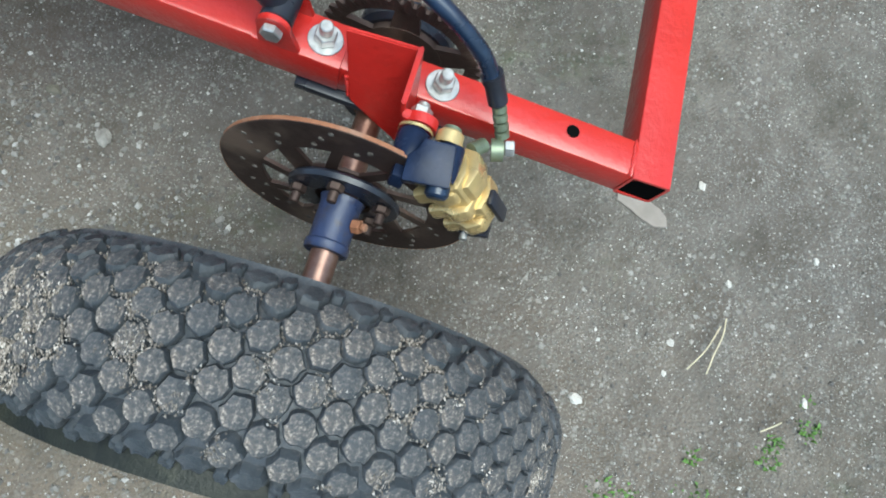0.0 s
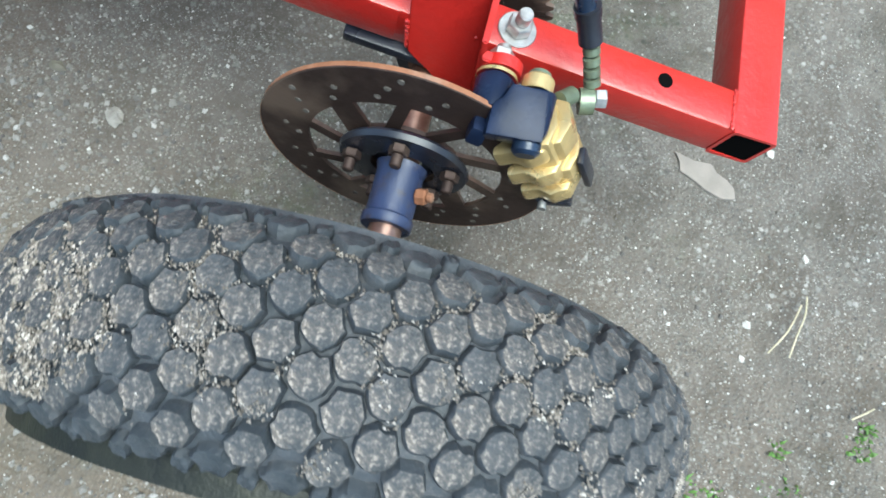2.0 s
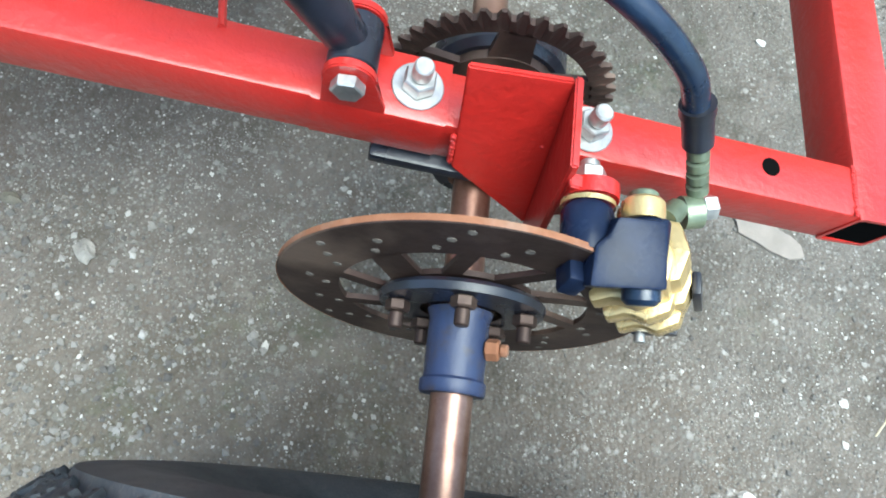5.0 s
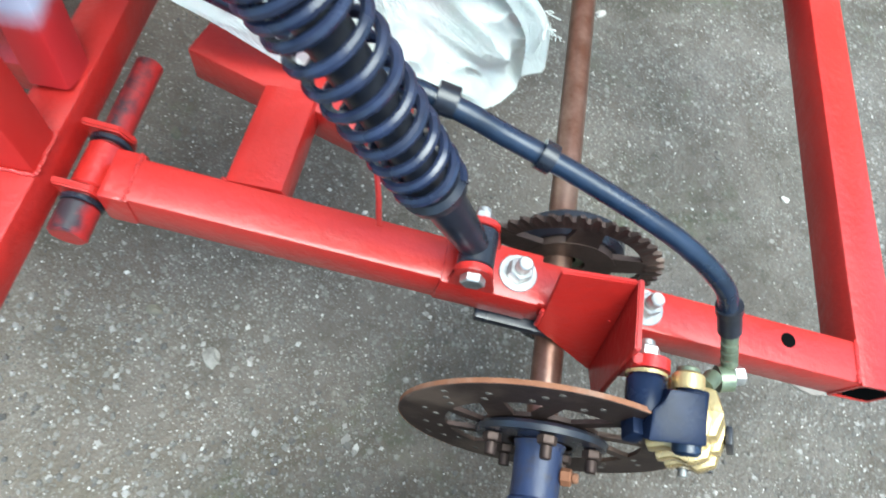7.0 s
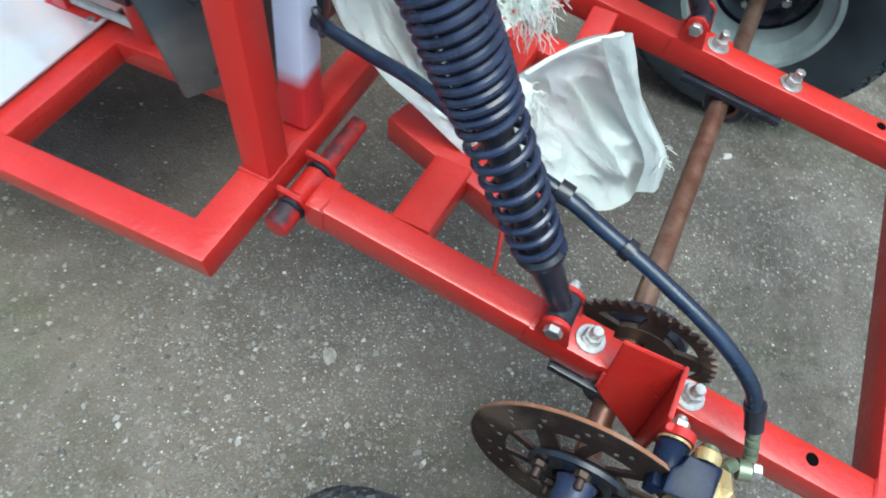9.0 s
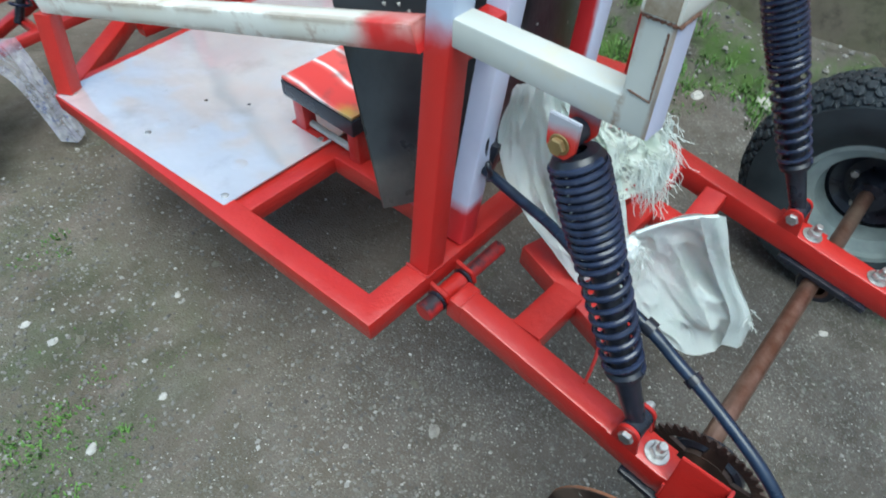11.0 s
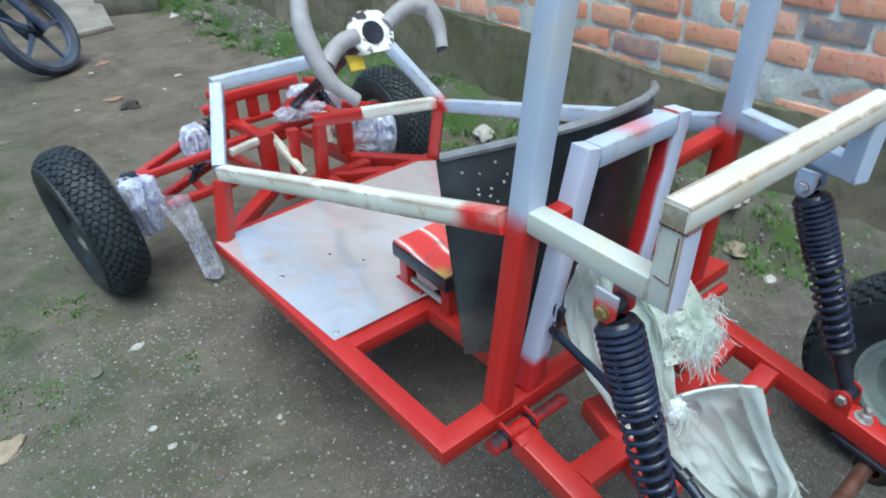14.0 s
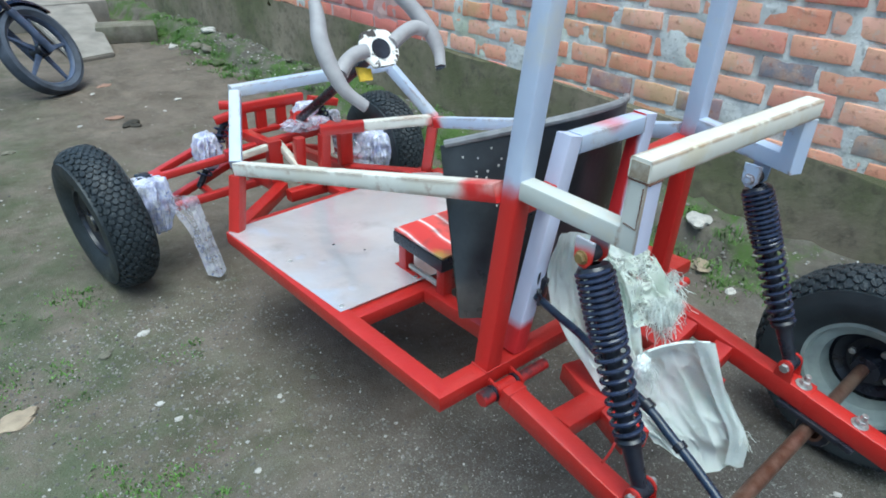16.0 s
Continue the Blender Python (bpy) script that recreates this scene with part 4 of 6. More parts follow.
def brake_bracket(owner):
    """Upright angle iron welded to the arm's outer side; its web reaches out to the caliper."""
    yf, yb = 0.049, -0.016
    side = [(-0.2655, yf, 0.404), (-0.2795, yf - 0.001, 0.301), (-0.293, yb, 0.247), (-0.2575, yb, 0.392)]
    bracket = part("caliper_bracket", plate(side, 0.005, bevel=0.0012), RED, owner, "red angle iron bracket for the brake caliper")
    web = [(-0.2555, yb - 0.0025, 0.394), (-0.316, yb - 0.0025, 0.394), (-0.324, yb - 0.0025, 0.318), (-0.332, yb - 0.0025, 0.272), (-0.292, yb - 0.0025, 0.243)]
    part("bracket_web", plate(web, 0.005, bevel=0.0012), RED, bracket)
    part("weld_seam", weld((-0.2775, yf + 0.001, arm_top(yf) - 0.004), (-0.2795, yf + 0.001, 0.304), 0.0022), RED, bracket)
    part("weld_seam", weld((-0.2735, 0.044, arm_top(0.044) + 0.001), (-0.2735, -0.012, arm_top(-0.012) + 0.001), 0.0020), RED, bracket)
    ear = lathe([(-0.005, 0.008), (-0.005, 0.0165), (0.005, 0.0165), (0.005, 0.008)], (-0.3185, -0.036, 0.368), 28, closed=True)
    part("bracket_ear", ear, RED, bracket, "round red ear with a bolt through it")
    part("ear_web", plate([(-0.318, -0.0190, 0.335), (-0.318, -0.0190, 0.382), (-0.318, -0.036, 0.3805), (-0.318, -0.046, 0.366), (-0.318, -0.044, 0.345)], 0.009, bevel=0.001), RED, bracket)


def caliper(owner):
    """Carrier on two slide pins, and a gold two-piece body with pointed ribs astride the disc's rear edge."""
    y1, y2, zc = -0.034, -0.066, 0.372
    lean = pose(0, 0, 0, -26)
    mid = V((-0.358, -0.092, 0.315))
    at = lambda x, y, z: V((x, 0, 0)) + V((0, mid.y, mid.z)) + lean.to_3x3() @ V((0, y, z))  # noqa: E731

    def slab(outline, z, h, bevel=0.003):
        """A slab of the body: an outline in (x, y) about the body's own axis, h thick."""
        bm = plate([at(x, y, z) for x, y in outline], h)
        bmesh.ops.recalc_face_normals(bm, faces=bm.faces)
        bmesh.ops.bevel(bm, geom=list(bm.edges), offset=bevel, segments=2, affect="EDGES", profile=0.6)
        return bm

    core = [(-0.330, 0.014), (-0.330, -0.014), (-0.350, -0.019), (-0.368, -0.015), (-0.372, 0.004), (-0.364, 0.016)]
    c = part("brake_caliper", slab(core, -0.002, 0.096, 0.004), GOLD, owner, "gold ribbed two-piece brake caliper")
    rib = [(-0.332, 0.014), (-0.334, -0.014), (-0.350, -0.021), (-0.374, -0.015), (-0.381, 0.000), (-0.376, 0.012), (-0.380, 0.027), (-0.372, 0.029), (-0.362, 0.018)]
    for z, dy, dx in ((0.031, 0.004, 0.002), (0.000, 0.000, 0.0), (-0.031, -0.004, 0.0)):
        part("caliper_rib", slab([(x + dx, y + dy) for x, y in rib], z, 0.0205, 0.0042), GOLD, c)
    outer = [(-0.320, -0.004), (-0.324, -0.022), (-0.344, -0.028), (-0.362, -0.022), (-0.366, -0.008), (-0.345, -0.002)]
    part("caliper_half", slab(outer, 0.024, 0.030, 0.004), GOLD, c, "rear half of the gold body")
    part("caliper_half", slab([(x - 0.004, y - 0.001) for x, y in outer], -0.015, 0.030, 0.004), GOLD, c)
    part("caliper_lug", block((0.020, 0.022, 0.024), at(-0.330, 0.004, 0.046), lean, 0.005), GOLD, c)
    part("slider_bush", lathe([(-0.018, 0.010), (-0.018, 0.0150), (-0.012, 0.0158), (0.008, 0.0158), (0.012, 0.014), (0.014, 0.012)], (-0.340, y1, zc - 0.004), 28), BLUE, c)
    part("slider_bolt", bolt((-0.312, y1, zc - 0.004), (1, 0, 0), 0.0105, 0.009, 0.006), ZINC, c, "zinc slider bolt head")
    part("bush_collar", lathe([(0.0, 0.0166), (0.003, 0.0166)], (-0.3285, y1, zc - 0.004), 24), GOLD, c)
    face = [(-0.338, -0.045, 0.381), (-0.336, -0.074, 0.379), (-0.374, -0.078, 0.369), (-0.377, -0.034, 0.367), (-0.354, -0.034, 0.374), (-0.348, -0.041, 0.377)]
    body = plate(face, 0.022)
    bmesh.ops.recalc_face_normals(body, faces=body.faces)
    bmesh.ops.bevel(body, geom=list(body.edges), offset=0.0028, segments=2, affect="EDGES", profile=0.6)
    part("carrier", body, BLUE, c, "dark blue caliper carrier")
    part("carrier_wing", block((0.022, 0.014, 0.020), (-0.366, -0.030, 0.357), pose(0, 0, 0, 12, 14, 0), 0.003), BLUE, c)
    part("carrier_web", block((0.009, 0.050, 0.012), (-0.346, -0.050, 0.373), pose(0, 0, 0, -6), 0.004), BLUE, c)
    part("second_bush", lathe([(-0.026, 0.0), (-0.026, 0.0105), (-0.02, 0.0122), (0.006, 0.0130), (0.008, 0.012)], (-0.340, y2 - 0.004, zc - 0.002), 28, axis=(0.97, 0.03, 0.23)), BLUE, c)
    part("gold_cap", lathe([(0.0, 0.0128), (0.012, 0.0128), (0.014, 0.0110), (0.014, 0.0)], (-0.335, y2, zc + 0.001), 28), GOLD, c)
    part("cap_plug", cyl((-0.321, y2, zc + 0.001), (-0.316, y2, zc + 0.001), 0.009, seg=18, edge=0.001), OLIVE, c)
    part("pin_boot", cyl((-0.368, -0.068, 0.367), (-0.383, -0.069, 0.364), 0.0112, seg=22, edge=0.003), RUBBER, c, "black rubber boot on the slide pin")
    part("pad_backing", slab([(-0.340, 0.016), (-0.340, -0.016), (-0.376, -0.016), (-0.376, 0.016)], -0.0515, 0.009, 0.0015), BLACK, c)
    part("pad_tab", block((0.016, 0.006, 0.046), at(-0.352, -0.0300, -0.022), lean, 0.002), BLACK, c)
    part("bleed_screw", cyl(at(-0.374, 0.010, -0.051), at(-0.382, 0.010, -0.051), 0.0042, seg=10), ZINC, c, "small bright bleed screw")


def brake_hose(owner):
    line = [(-0.137, 0.488, 0.535), (-0.142, 0.462, 0.535), (-0.150, 0.405, 0.530), (-0.165, 0.34, 0.532), (-0.20, 0.235, 0.529), (-0.216, 0.156, 0.520), (-0.222, 0.112, 0.504), (-0.232, 0.055, 0.486), (-0.25, -0.02, 0.460), (-0.263, -0.069, 0.427), (-0.270, -0.090, 0.393)]
    part("hose_block", block((0.038, 0.036, 0.066), (-0.112, 0.502, 0.545), pose(0, 0, 0, 12, 0, 15), 0.009), BLACK, owner, "black fluid block at the hose end")
    for pts in ([(-0.137, 0.480, 0.550), (-0.150, 0.472, 0.560), (-0.148, 0.468, 0.545), (-0.138, 0.478, 0.520)], [(-0.136, 0.492, 0.553), (-0.134, 0.490, 0.585), (-0.118, 0.502, 0.610)]):
        part("cable", pipe(pts, 0.0045, 8, 6), BLACK, owner, "black cable beside the hose block")
    hose = part("brake_hose", pipe(line, 0.0080, 14, 10), RUBBER, owner, "thick blue-black brake hose")
    part("hose_ferrule", pipe([(-0.2690, -0.088, 0.398), (-0.2725, -0.093, 0.387), (-0.2775, -0.099, 0.374)], 0.0096, 18, 6), BLACK, hose)
    part("hose_collar", cyl((-0.2680, -0.086, 0.402), (-0.2695, -0.089, 0.395), 0.0108, seg=20), BLACK, hose)
    for k in range(4):
        t = k / 3
        p = V((-0.280, -0.102, 0.368)).lerp(V((-0.293, -0.112, 0.345)), t)
        part("banjo_thread", lathe([(-0.004, 0.005), (-0.003, 0.0072), (0.003, 0.0072), (0.004, 0.005)], p, 16, axis=(-0.45, -0.4, -0.8)), OLIVE, hose)
    part("banjo_eye", lathe([(-0.006, 0.004), (-0.006, 0.0115), (0.006, 0.0115), (0.006, 0.004)], (-0.306, -0.112, 0.335), 22, axis=(0.2, -0.9, 0.1)), OLIVE, hose)
    part("banjo_bolt", bolt((-0.303, -0.118, 0.337), (0.2, -0.95, 0.1), 0.0085, 0.010), ZINC, hose)
    part("union_bolt", cyl((-0.31, -0.098, 0.346), (-0.322, -0.088, 0.352), 0.0075, seg=12), OLIVE, hose)
    for p, q in (((-0.2155, 0.166, 0.526), (-0.2165, 0.152, 0.523)), ((-0.227, 0.09, 0.500), (-0.229, 0.08, 0.497))):
        part("cable_tie", cyl(p, q, 0.0112, seg=18), BLACK, hose)


def shock(owner, low, top):
    """Coil-over shock: lower fork, coil spring round a damper, upper cap and eye."""
    low, top = V(low), V(top)
    d, s, u = frame_of(low, top, (1, 0, 0))
    L = (top - low).length
    at = lambda f: low + d * (L * f)  # noqa: E731
    body = part("shock_absorber", cyl(at(0.16), at(0.93), 0.0150, seg=24), BLACK, owner, "blue-black coil-over shock absorber")
    legs = pipe([at(0.0), at(0.05), at(0.14), at(0.25)], 0.0140, 16, 5, radius=lambda f: 0.85 + 0.42 * f)
    part("shock_fork", legs, BLACK, body)
    part("shock_eye", cyl(low - V((0.017, 0, 0)), low + V((0.017, 0, 0)), 0.0155, seg=20, edge=0.001), BLACK, body)
    # nine open coils below, close-wound ones above
    turns, steps, loose, pitch = 21, 26, 9, 0.55
    pts = []
    for i in range(turns * steps + 1):
        f = i / (turns * steps)
        k = turns * f
        g = (min(k, loose) + pitch * max(0.0, k - loose)) / (loose + pitch * (turns - loose))
        a = 2 * math.pi * k
        rr = 0.0232 + 0.0062 * min(1.0, 1.5 * f)
        pts.append(at(0.235 + 0.70 * g) + (s * math.cos(a) + u * math.sin(a)) * rr)
    part("coil_spring", pipe(pts, 0.0040, 8, 1), SPRING, body, "thick dark coil spring")
    part("spring_seat", lathe([(-0.006, 0.016), (-0.004, 0.0235), (0.004, 0.0255), (0.009, 0.022), (0.011, 0.015)], at(0.225), 32, axis=tuple(d)), BLACK, body)
    part("spring_cap", lathe([(-0.004, 0.028), (0.004, 0.030), (0.012, 0.025), (0.014, 0.012)], at(0.925), 32, axis=tuple(d)), BLACK, body)
    part("top_eye", cyl(top - V((0.013, 0, 0)), top + V((0.013, 0, 0)), 0.014, seg=20, edge=0.001), BLACK, body)
    return body


def shock_hanger(owner, x, material, label):
    """Two plates under the rear bar with a bolt through the shock's upper eye."""
    y, z = 0.296, 0.764
    for dx in (-0.019, 0.019):
        pts = [(x + dx, y + 0.018, 0.795), (x + dx, y + 0.017, z - 0.006), (x + dx, y + 0.006, z - 0.018), (x + dx, y - 0.008, z - 0.018), (x + dx, y - 0.018, z - 0.004), (x + dx, y - 0.019, 0.795)]
        part("hanger_plate", plate(pts, 0.005, bevel=0.001), material, owner, label)
    part("hanger_bolt", bolt((x - 0.022, y, z), (-1, 0, 0), 0.010, 0.007, 0, 0.012), BRASSY if material is PRIMER_RED else material, owner)


def hanger_paint():
    m = Mat("hanger_paint", 0.45)
    h = m.math("ADD", m.axis(2), m.math("MULTIPLY", m.noise(30, 4), 0.02))
    m.color(m.mix(m.ramp(m.math("MULTIPLY", h, 0.5), (0.390, 1.0), (0.397, 0.0)), (0.40, 0.40, 0.44), (0.55, 0.03, 0.02)))
    return m.m


PRIMER_RED = hanger_paint()
BRASSY = plain("yellow_zinc", (0.40, 0.29, 0.13), 0.4, 0.7)


def overspray():
    """Black steel with red paint sprayed on from below."""
    m = Mat("black_steel_red_overspray", 0.4)
    h = m.math("ADD", m.math("SUBTRACT", m.axis(2), 0.372), m.math("MULTIPLY", m.math("SUBTRACT", m.noise(45, 6, 0.7), 0.5), 0.03))
    m.color(m.mix(m.ramp(m.math("ADD", m.math("MULTIPLY", h, 30.0), 0.5), (0.45, 1.0), (0.75, 0.0)), (0.025, 0.02, 0.025), (0.36, 0.018, 0.018)))
    m.bump(m.noise(150, 4), 0.4, 0.0015)
    return m.m


OVERSPRAY = overspray()


def pivot(owner, x0, x1, side):
    """Swing arm pivot: sleeve, bolt and the ears on the rear cross rail."""
    y, z = 0.459, 0.366
    part("pivot_sleeve", cyl((x0, y, z), (x1, y, z), 0.0125, seg=24, edge=0.001), OVERSPRAY if side < 0 else RED, owner, "dark pivot sleeve with red overspray")
    part("pivot_cap", cyl((x0 - 0.004, y, z), (x0 + 0.026, y, z), 0.0165, seg=28, edge=0.002), OVERSPRAY, owner)
    part("pivot_collar", cyl((x0 + 0.042, y, z), (x0 + 0.086, y, z), 0.0165, seg=24, edge=0.002), RED, owner)
    for x in (x0 + 0.028, x0 + 0.090):
        part("pivot_ring", cyl((x - 0.002, y, z), (x + 0.003, y, z), 0.0182, seg=28, edge=0.001), BLACK, owner)
    for x in (x0 + 0.037, x0 + 0.099):
        part("pivot_ear", plate([(x, y - 0.012, z - 0.020), (x, y - 0.020, z), (x, y - 0.012, z + 0.016), (x, y + 0.026, z + 0.022), (x, y + 0.026, z - 0.022)], 0.007, bevel=0.0015), RED, owner)
    # thickened, welded front end of the arm
    c = ARM_L if side < 0 else ARM_R
    part("arm_end", block((0.048, 0.026, 0.045), (c + 0.001, 0.422, arm_top(0.422) - 0.0225), pose(0, 0, 0, 8.3), 0.004), RED, owner)
    part("weld_seam", weld((c - 0.022, 0.410, arm_top(0.41) + 0.0005), (c + 0.024, 0.410, arm_top(0.41) + 0.0002), 0.0019), RED, owner)


def motor_mount(owner):
    z = 0.352
    rail("mount_stub", (ARM_L + 0.021, 0.318, arm_top(0.318) - 0.020), (-0.118, 0.318, 0.353), owner, w=0.052, h=0.036)
    rail("mount_channel", (-0.066, 0.420, 0.352), (-0.122, 0.212, 0.334), owner, w=0.060, h=0.046)
    rail("mount_cross", (-0.070, 0.335, z - 0.006), (0.15, 0.335, z - 0.006), owner, w=0.045, h=0.03)
    rail("mount_bar", (0.172, 0.42, z - 0.006), (0.172, 0.20, z - 0.032), owner, w=0.042, h=0.034)
    rail("mount_stub", (0.194, 0.252, 0.330), (ARM_R - 0.021, 0.252, arm_top(0.252) - 0.022), owner, w=0.042, h=0.034)
    rail("mount_stub", (0.194, 0.352, 0.345), (ARM_R - 0.021, 0.352, arm_top(0.352) - 0.022), owner, w=0.055, h=0.034)
    rail("mount_cross", (-0.078, 0.268, 0.330), (0.15, 0.262, 0.326), owner, w=0.042, h=0.028)
    for y in (0.292, 0.344):
        part("weld_seam", weld((ARM_L + 0.023, y, arm_top(y) - 0.004), (ARM_L + 0.023, y, arm_top(y) - 0.034), 0.0022), RED, owner)
    part("tension_rod", pipe([(-0.148, 0.232, 0.37), (-0.20, 0.215, 0.362), (-0.24, 0.205, 0.366)], 0.0028, 8, 4), RED, owner)


def lower_frame(owner):
    part("side_rail", bent([(-0.398, 1.425, 0.352), (-0.373, 0.5025, 0.385), (0.46, 0.5025, 0.385), (0.378, 1.452, 0.350)], 0.045, 0.037), RED, owner, "red side and rear rails of the floor frame")
    rail("floor_cross_rail", (-0.362, 0.843, 0.366), (0.430, 0.843, 0.366), owner, w=0.042, h=0.036)
    rail("seat_rail", (-0.140, 0.865, 0.378), (-0.140, 0.965, 0.374), owner, w=0.026, h=0.03)
    for x in (-0.145, 0.21):
        rail("seat_rail", (x, 0.526, 0.380), (x, 0.821, 0.368), owner, w=0.04)
    rail("front_cross_rail", (-0.373, 1.442, 0.347), (0.356, 1.486, 0.345), owner, w=0.04)
    for sx, ex in ((-0.37, -0.115), (0.345, 0.165)):
        rail("nose_rail", (sx, 1.452, 0.350), (ex, 1.675, 0.340), owner, w=0.04)
    rail("nose_brace", (0.20, 1.492, 0.347), (0.03, 1.60, 0.344), owner, w=0.036)
    rail("nose_brace", (0.02, 1.472, 0.347), (0.02, 1.60, 0.346), owner, w=0.034)
    rail("nose_cross", (-0.13, 1.60, 0.342), (0.18, 1.60, 0.342), owner, w=0.038)


def floor_plate(owner):
    z = 0.3905
    pts = [(-0.384, 0.858, z), (0.440, 0.858, z), (0.362, 1.405, z - 0.0183), (0.285, 1.462, z - 0.0202), (-0.03, 1.452, z - 0.0199), (-0.40, 1.428, z - 0.019), (-0.418, 1.412, z - 0.0185)]
    # split at the rail so that the sheet can follow the slight slope
    fp = part("floor_sheet", plate(pts, 0.0025), PLATE, owner, "pale shiny sheet metal floor with small dents", smooth=False)
    for x, y in ((-0.368, 0.878), (-0.36, 1.15), (-0.15, 0.876), (0.1, 0.876), (-0.392, 1.395)):
        zz = z + 0.001 - (y - 0.858) * 0.0335
        part("floor_rivet", lathe([(0.0, 0.007), (0.0022, 0.0055), (0.003, 0.0)], (x, y, zz), 14, axis=(0, 0, 1)), ZINC, fp)
    for x, y, r in ((-0.30, 0.93, 0.016), (-0.295, 1.09, 0.013), (-0.325, 1.155, 0.017), (-0.22, 1.16, 0.004), (-0.17, 1.08, 0.004)):
        zz = z + 0.0014 - (y - 0.858) * 0.0335
        dent = lathe([(0.0, r), (0.0009, r * 0.6), (0.0010, 0.0)], (x, y, zz), 14, axis=(0, 0, 1))
        part("floor_dent", dent, PLATE if r > 0.01 else BLACK, fp)


def two_tone(name, flank):
    """Primer sprayed from behind over tube that is red on the side towards the seat and the near flank."""
    m = Mat(name, 0.45)
    g = m.n.new("ShaderNodeNewGeometry")
    sp = m.n.new("ShaderNodeSeparateXYZ")
    m.l.new(g.outputs["Normal"], sp.inputs[0])
    side = m.math("SUBTRACT", m.math("MULTIPLY", sp.outputs[1], 1.0), m.math("MULTIPLY", sp.outputs[0], 0.75))
    h = m.math("ADD", side, m.math("MULTIPLY", m.noise(14, 5), 0.3))
    base = m.ramp(m.noise(7, 5), (0.3, (0.50, 0.52, 0.66)), (0.7, (0.58, 0.60, 0.74)))
    foot = m.ramp(m.math("ADD", m.axis(2), m.math("MULTIPLY", m.noise(22, 4), 0.03)), (0.480, 1.0), (0.500, 0.0))
    m.color(m.mix(m.math("MAXIMUM", foot, m.math("MULTIPLY", m.ramp(h, (0.62, 0.0), (0.78, 1.0)), flank)), base, (0.5, 0.02, 0.025)))
    m.bump(m.noise(90, 5), 0.2, 0.001)
    return m.m


def upper_frame(owner):
    # rear posts
    rail("post", (-0.250, 0.503, 0.390), (-0.190, 0.468, 1.33), owner, POST, "square post, red below and grey primer above", up=(0, 1, 0))
    rail("post", (0.360, 0.503, 0.390), (0.322, 0.468, 1.33), owner, POST, "square post, red below and grey primer above", up=(0, 1, 0))
    # weld beads round the feet of the posts
    for x in (-0.250, 0.360):
        z = 0.4045
        for p, q in (((x - 0.021, 0.481, z), (x + 0.021, 0.481, z)), ((x - 0.021, 0.481, z), (x - 0.021, 0.524, z)), ((x + 0.021, 0.481, z), (x + 0.021, 0.524, z))):
            part("weld_seam", weld(p, q, 0.0024), RED, owner)
    # side bars to the nose
    rail("side_bar", (-0.353, 1.44, 0.548), (-0.240, 0.512, 0.788), owner, CREAM, "yellowed primer side bar with red overspray", w=0.034, h=0.036)
    rail("side_bar", (0.372, 1.44, 0.548), (0.345, 0.512, 0.788), owner, PRIMER, "grey primer side bar", w=0.034, h=0.036)
    rail("nose_post", (-0.392, 1.412, 0.372), (-0.362, 1.430, 0.532), owner, w=0.036)
    rail("nose_post", (0.348, 1.462, 0.362), (0.362, 1.446, 0.535), owner, w=0.036)
    rail("nose_hoop_leg", (-0.354, 1.452, 0.556), (-0.252, 1.645, 0.698), owner, PRIMER, "pale blue-grey primer nose hoop", w=0.034)
    rail("nose_hoop_leg", (0.373, 1.452, 0.556), (0.290, 1.600, 0.715), owner, PRIMER, "pale blue-grey primer nose hoop", w=0.034)
    rail("nose_hoop_top", (-0.262, 1.655, 0.703), (0.290, 1.605, 0.722), owner, PRIMER, "pale blue-grey primer nose hoop", w=0.034)
    # rear bars and bumper
    loop = [(-0.222, 0.482, 0.805), (-0.227, 0.240, 0.8085), (-0.227, 0.240, 0.9235), (0.272, 0.236, 0.9235), (0.272, 0.236, 0.8155), (0.345, 0.480, 0.812)]
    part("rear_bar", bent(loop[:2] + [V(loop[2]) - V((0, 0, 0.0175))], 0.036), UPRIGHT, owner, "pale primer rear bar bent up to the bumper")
    part("rear_bar", bent([loop[5], loop[4], V(loop[3]) - V((0, 0, 0.0175))], 0.036), PRIMER, owner, "grey primer rear bar bent up to the bumper")
    rail("bumper_bar", (-0.246, 0.240, 0.9235), (0.291, 0.236, 0.9235), owner, BUMPER, "cream primer bumper bar with rusty edges", w=0.037, h=0.035)
    part("weld_seam", weld((-0.245, 0.2215, 0.906), (-0.21, 0.2215, 0.906), 0.002), RUST, owner)
    part("bumper_end", block((0.002, 0.030, 0.026), (-0.2465, 0.240, 0.9225), None, 0.0), RUSTY_CAP, owner, "brown rusty end of the bumper tube")
    part("weld_seam", weld((-0.2455, 0.2225, 0.9065), (-0.2455, 0.2575, 0.9065), 0.002), RUST, owner)
    # brown weld round the patch on the upright
    part("weld_seam", weld((-0.2452, 0.2290, 0.898), (-0.2452, 0.2290, 0.832), 0.0013), RUST, owner)
    part("weld_seam", weld((-0.2452, 0.2290, 0.832), (-0.2452, 0.2520, 0.835), 0.0012), RUST, owner)
    # back hoop behind the seat
    rail("back_leg", (-0.170, 0.505, 0.405), (-0.0712, 0.508, 0.864), owner, LILAC, "lilac-grey primer seat back tube", w=0.038, up=(0, 1, 0))
    rail("back_leg", (0.105, 0.505, 0.395), (0.1700, 0.508, 0.864), owner, TWOTONE, "lilac-grey primer seat back tube", w=0.038, up=(0, 1, 0))
    rail("back_top", (-0.0565, 0.508, 0.8445), (0.1490, 0.508, 0.8445), owner, PRIMER, "grey primer seat back tube with pink overspray", w=0.038)
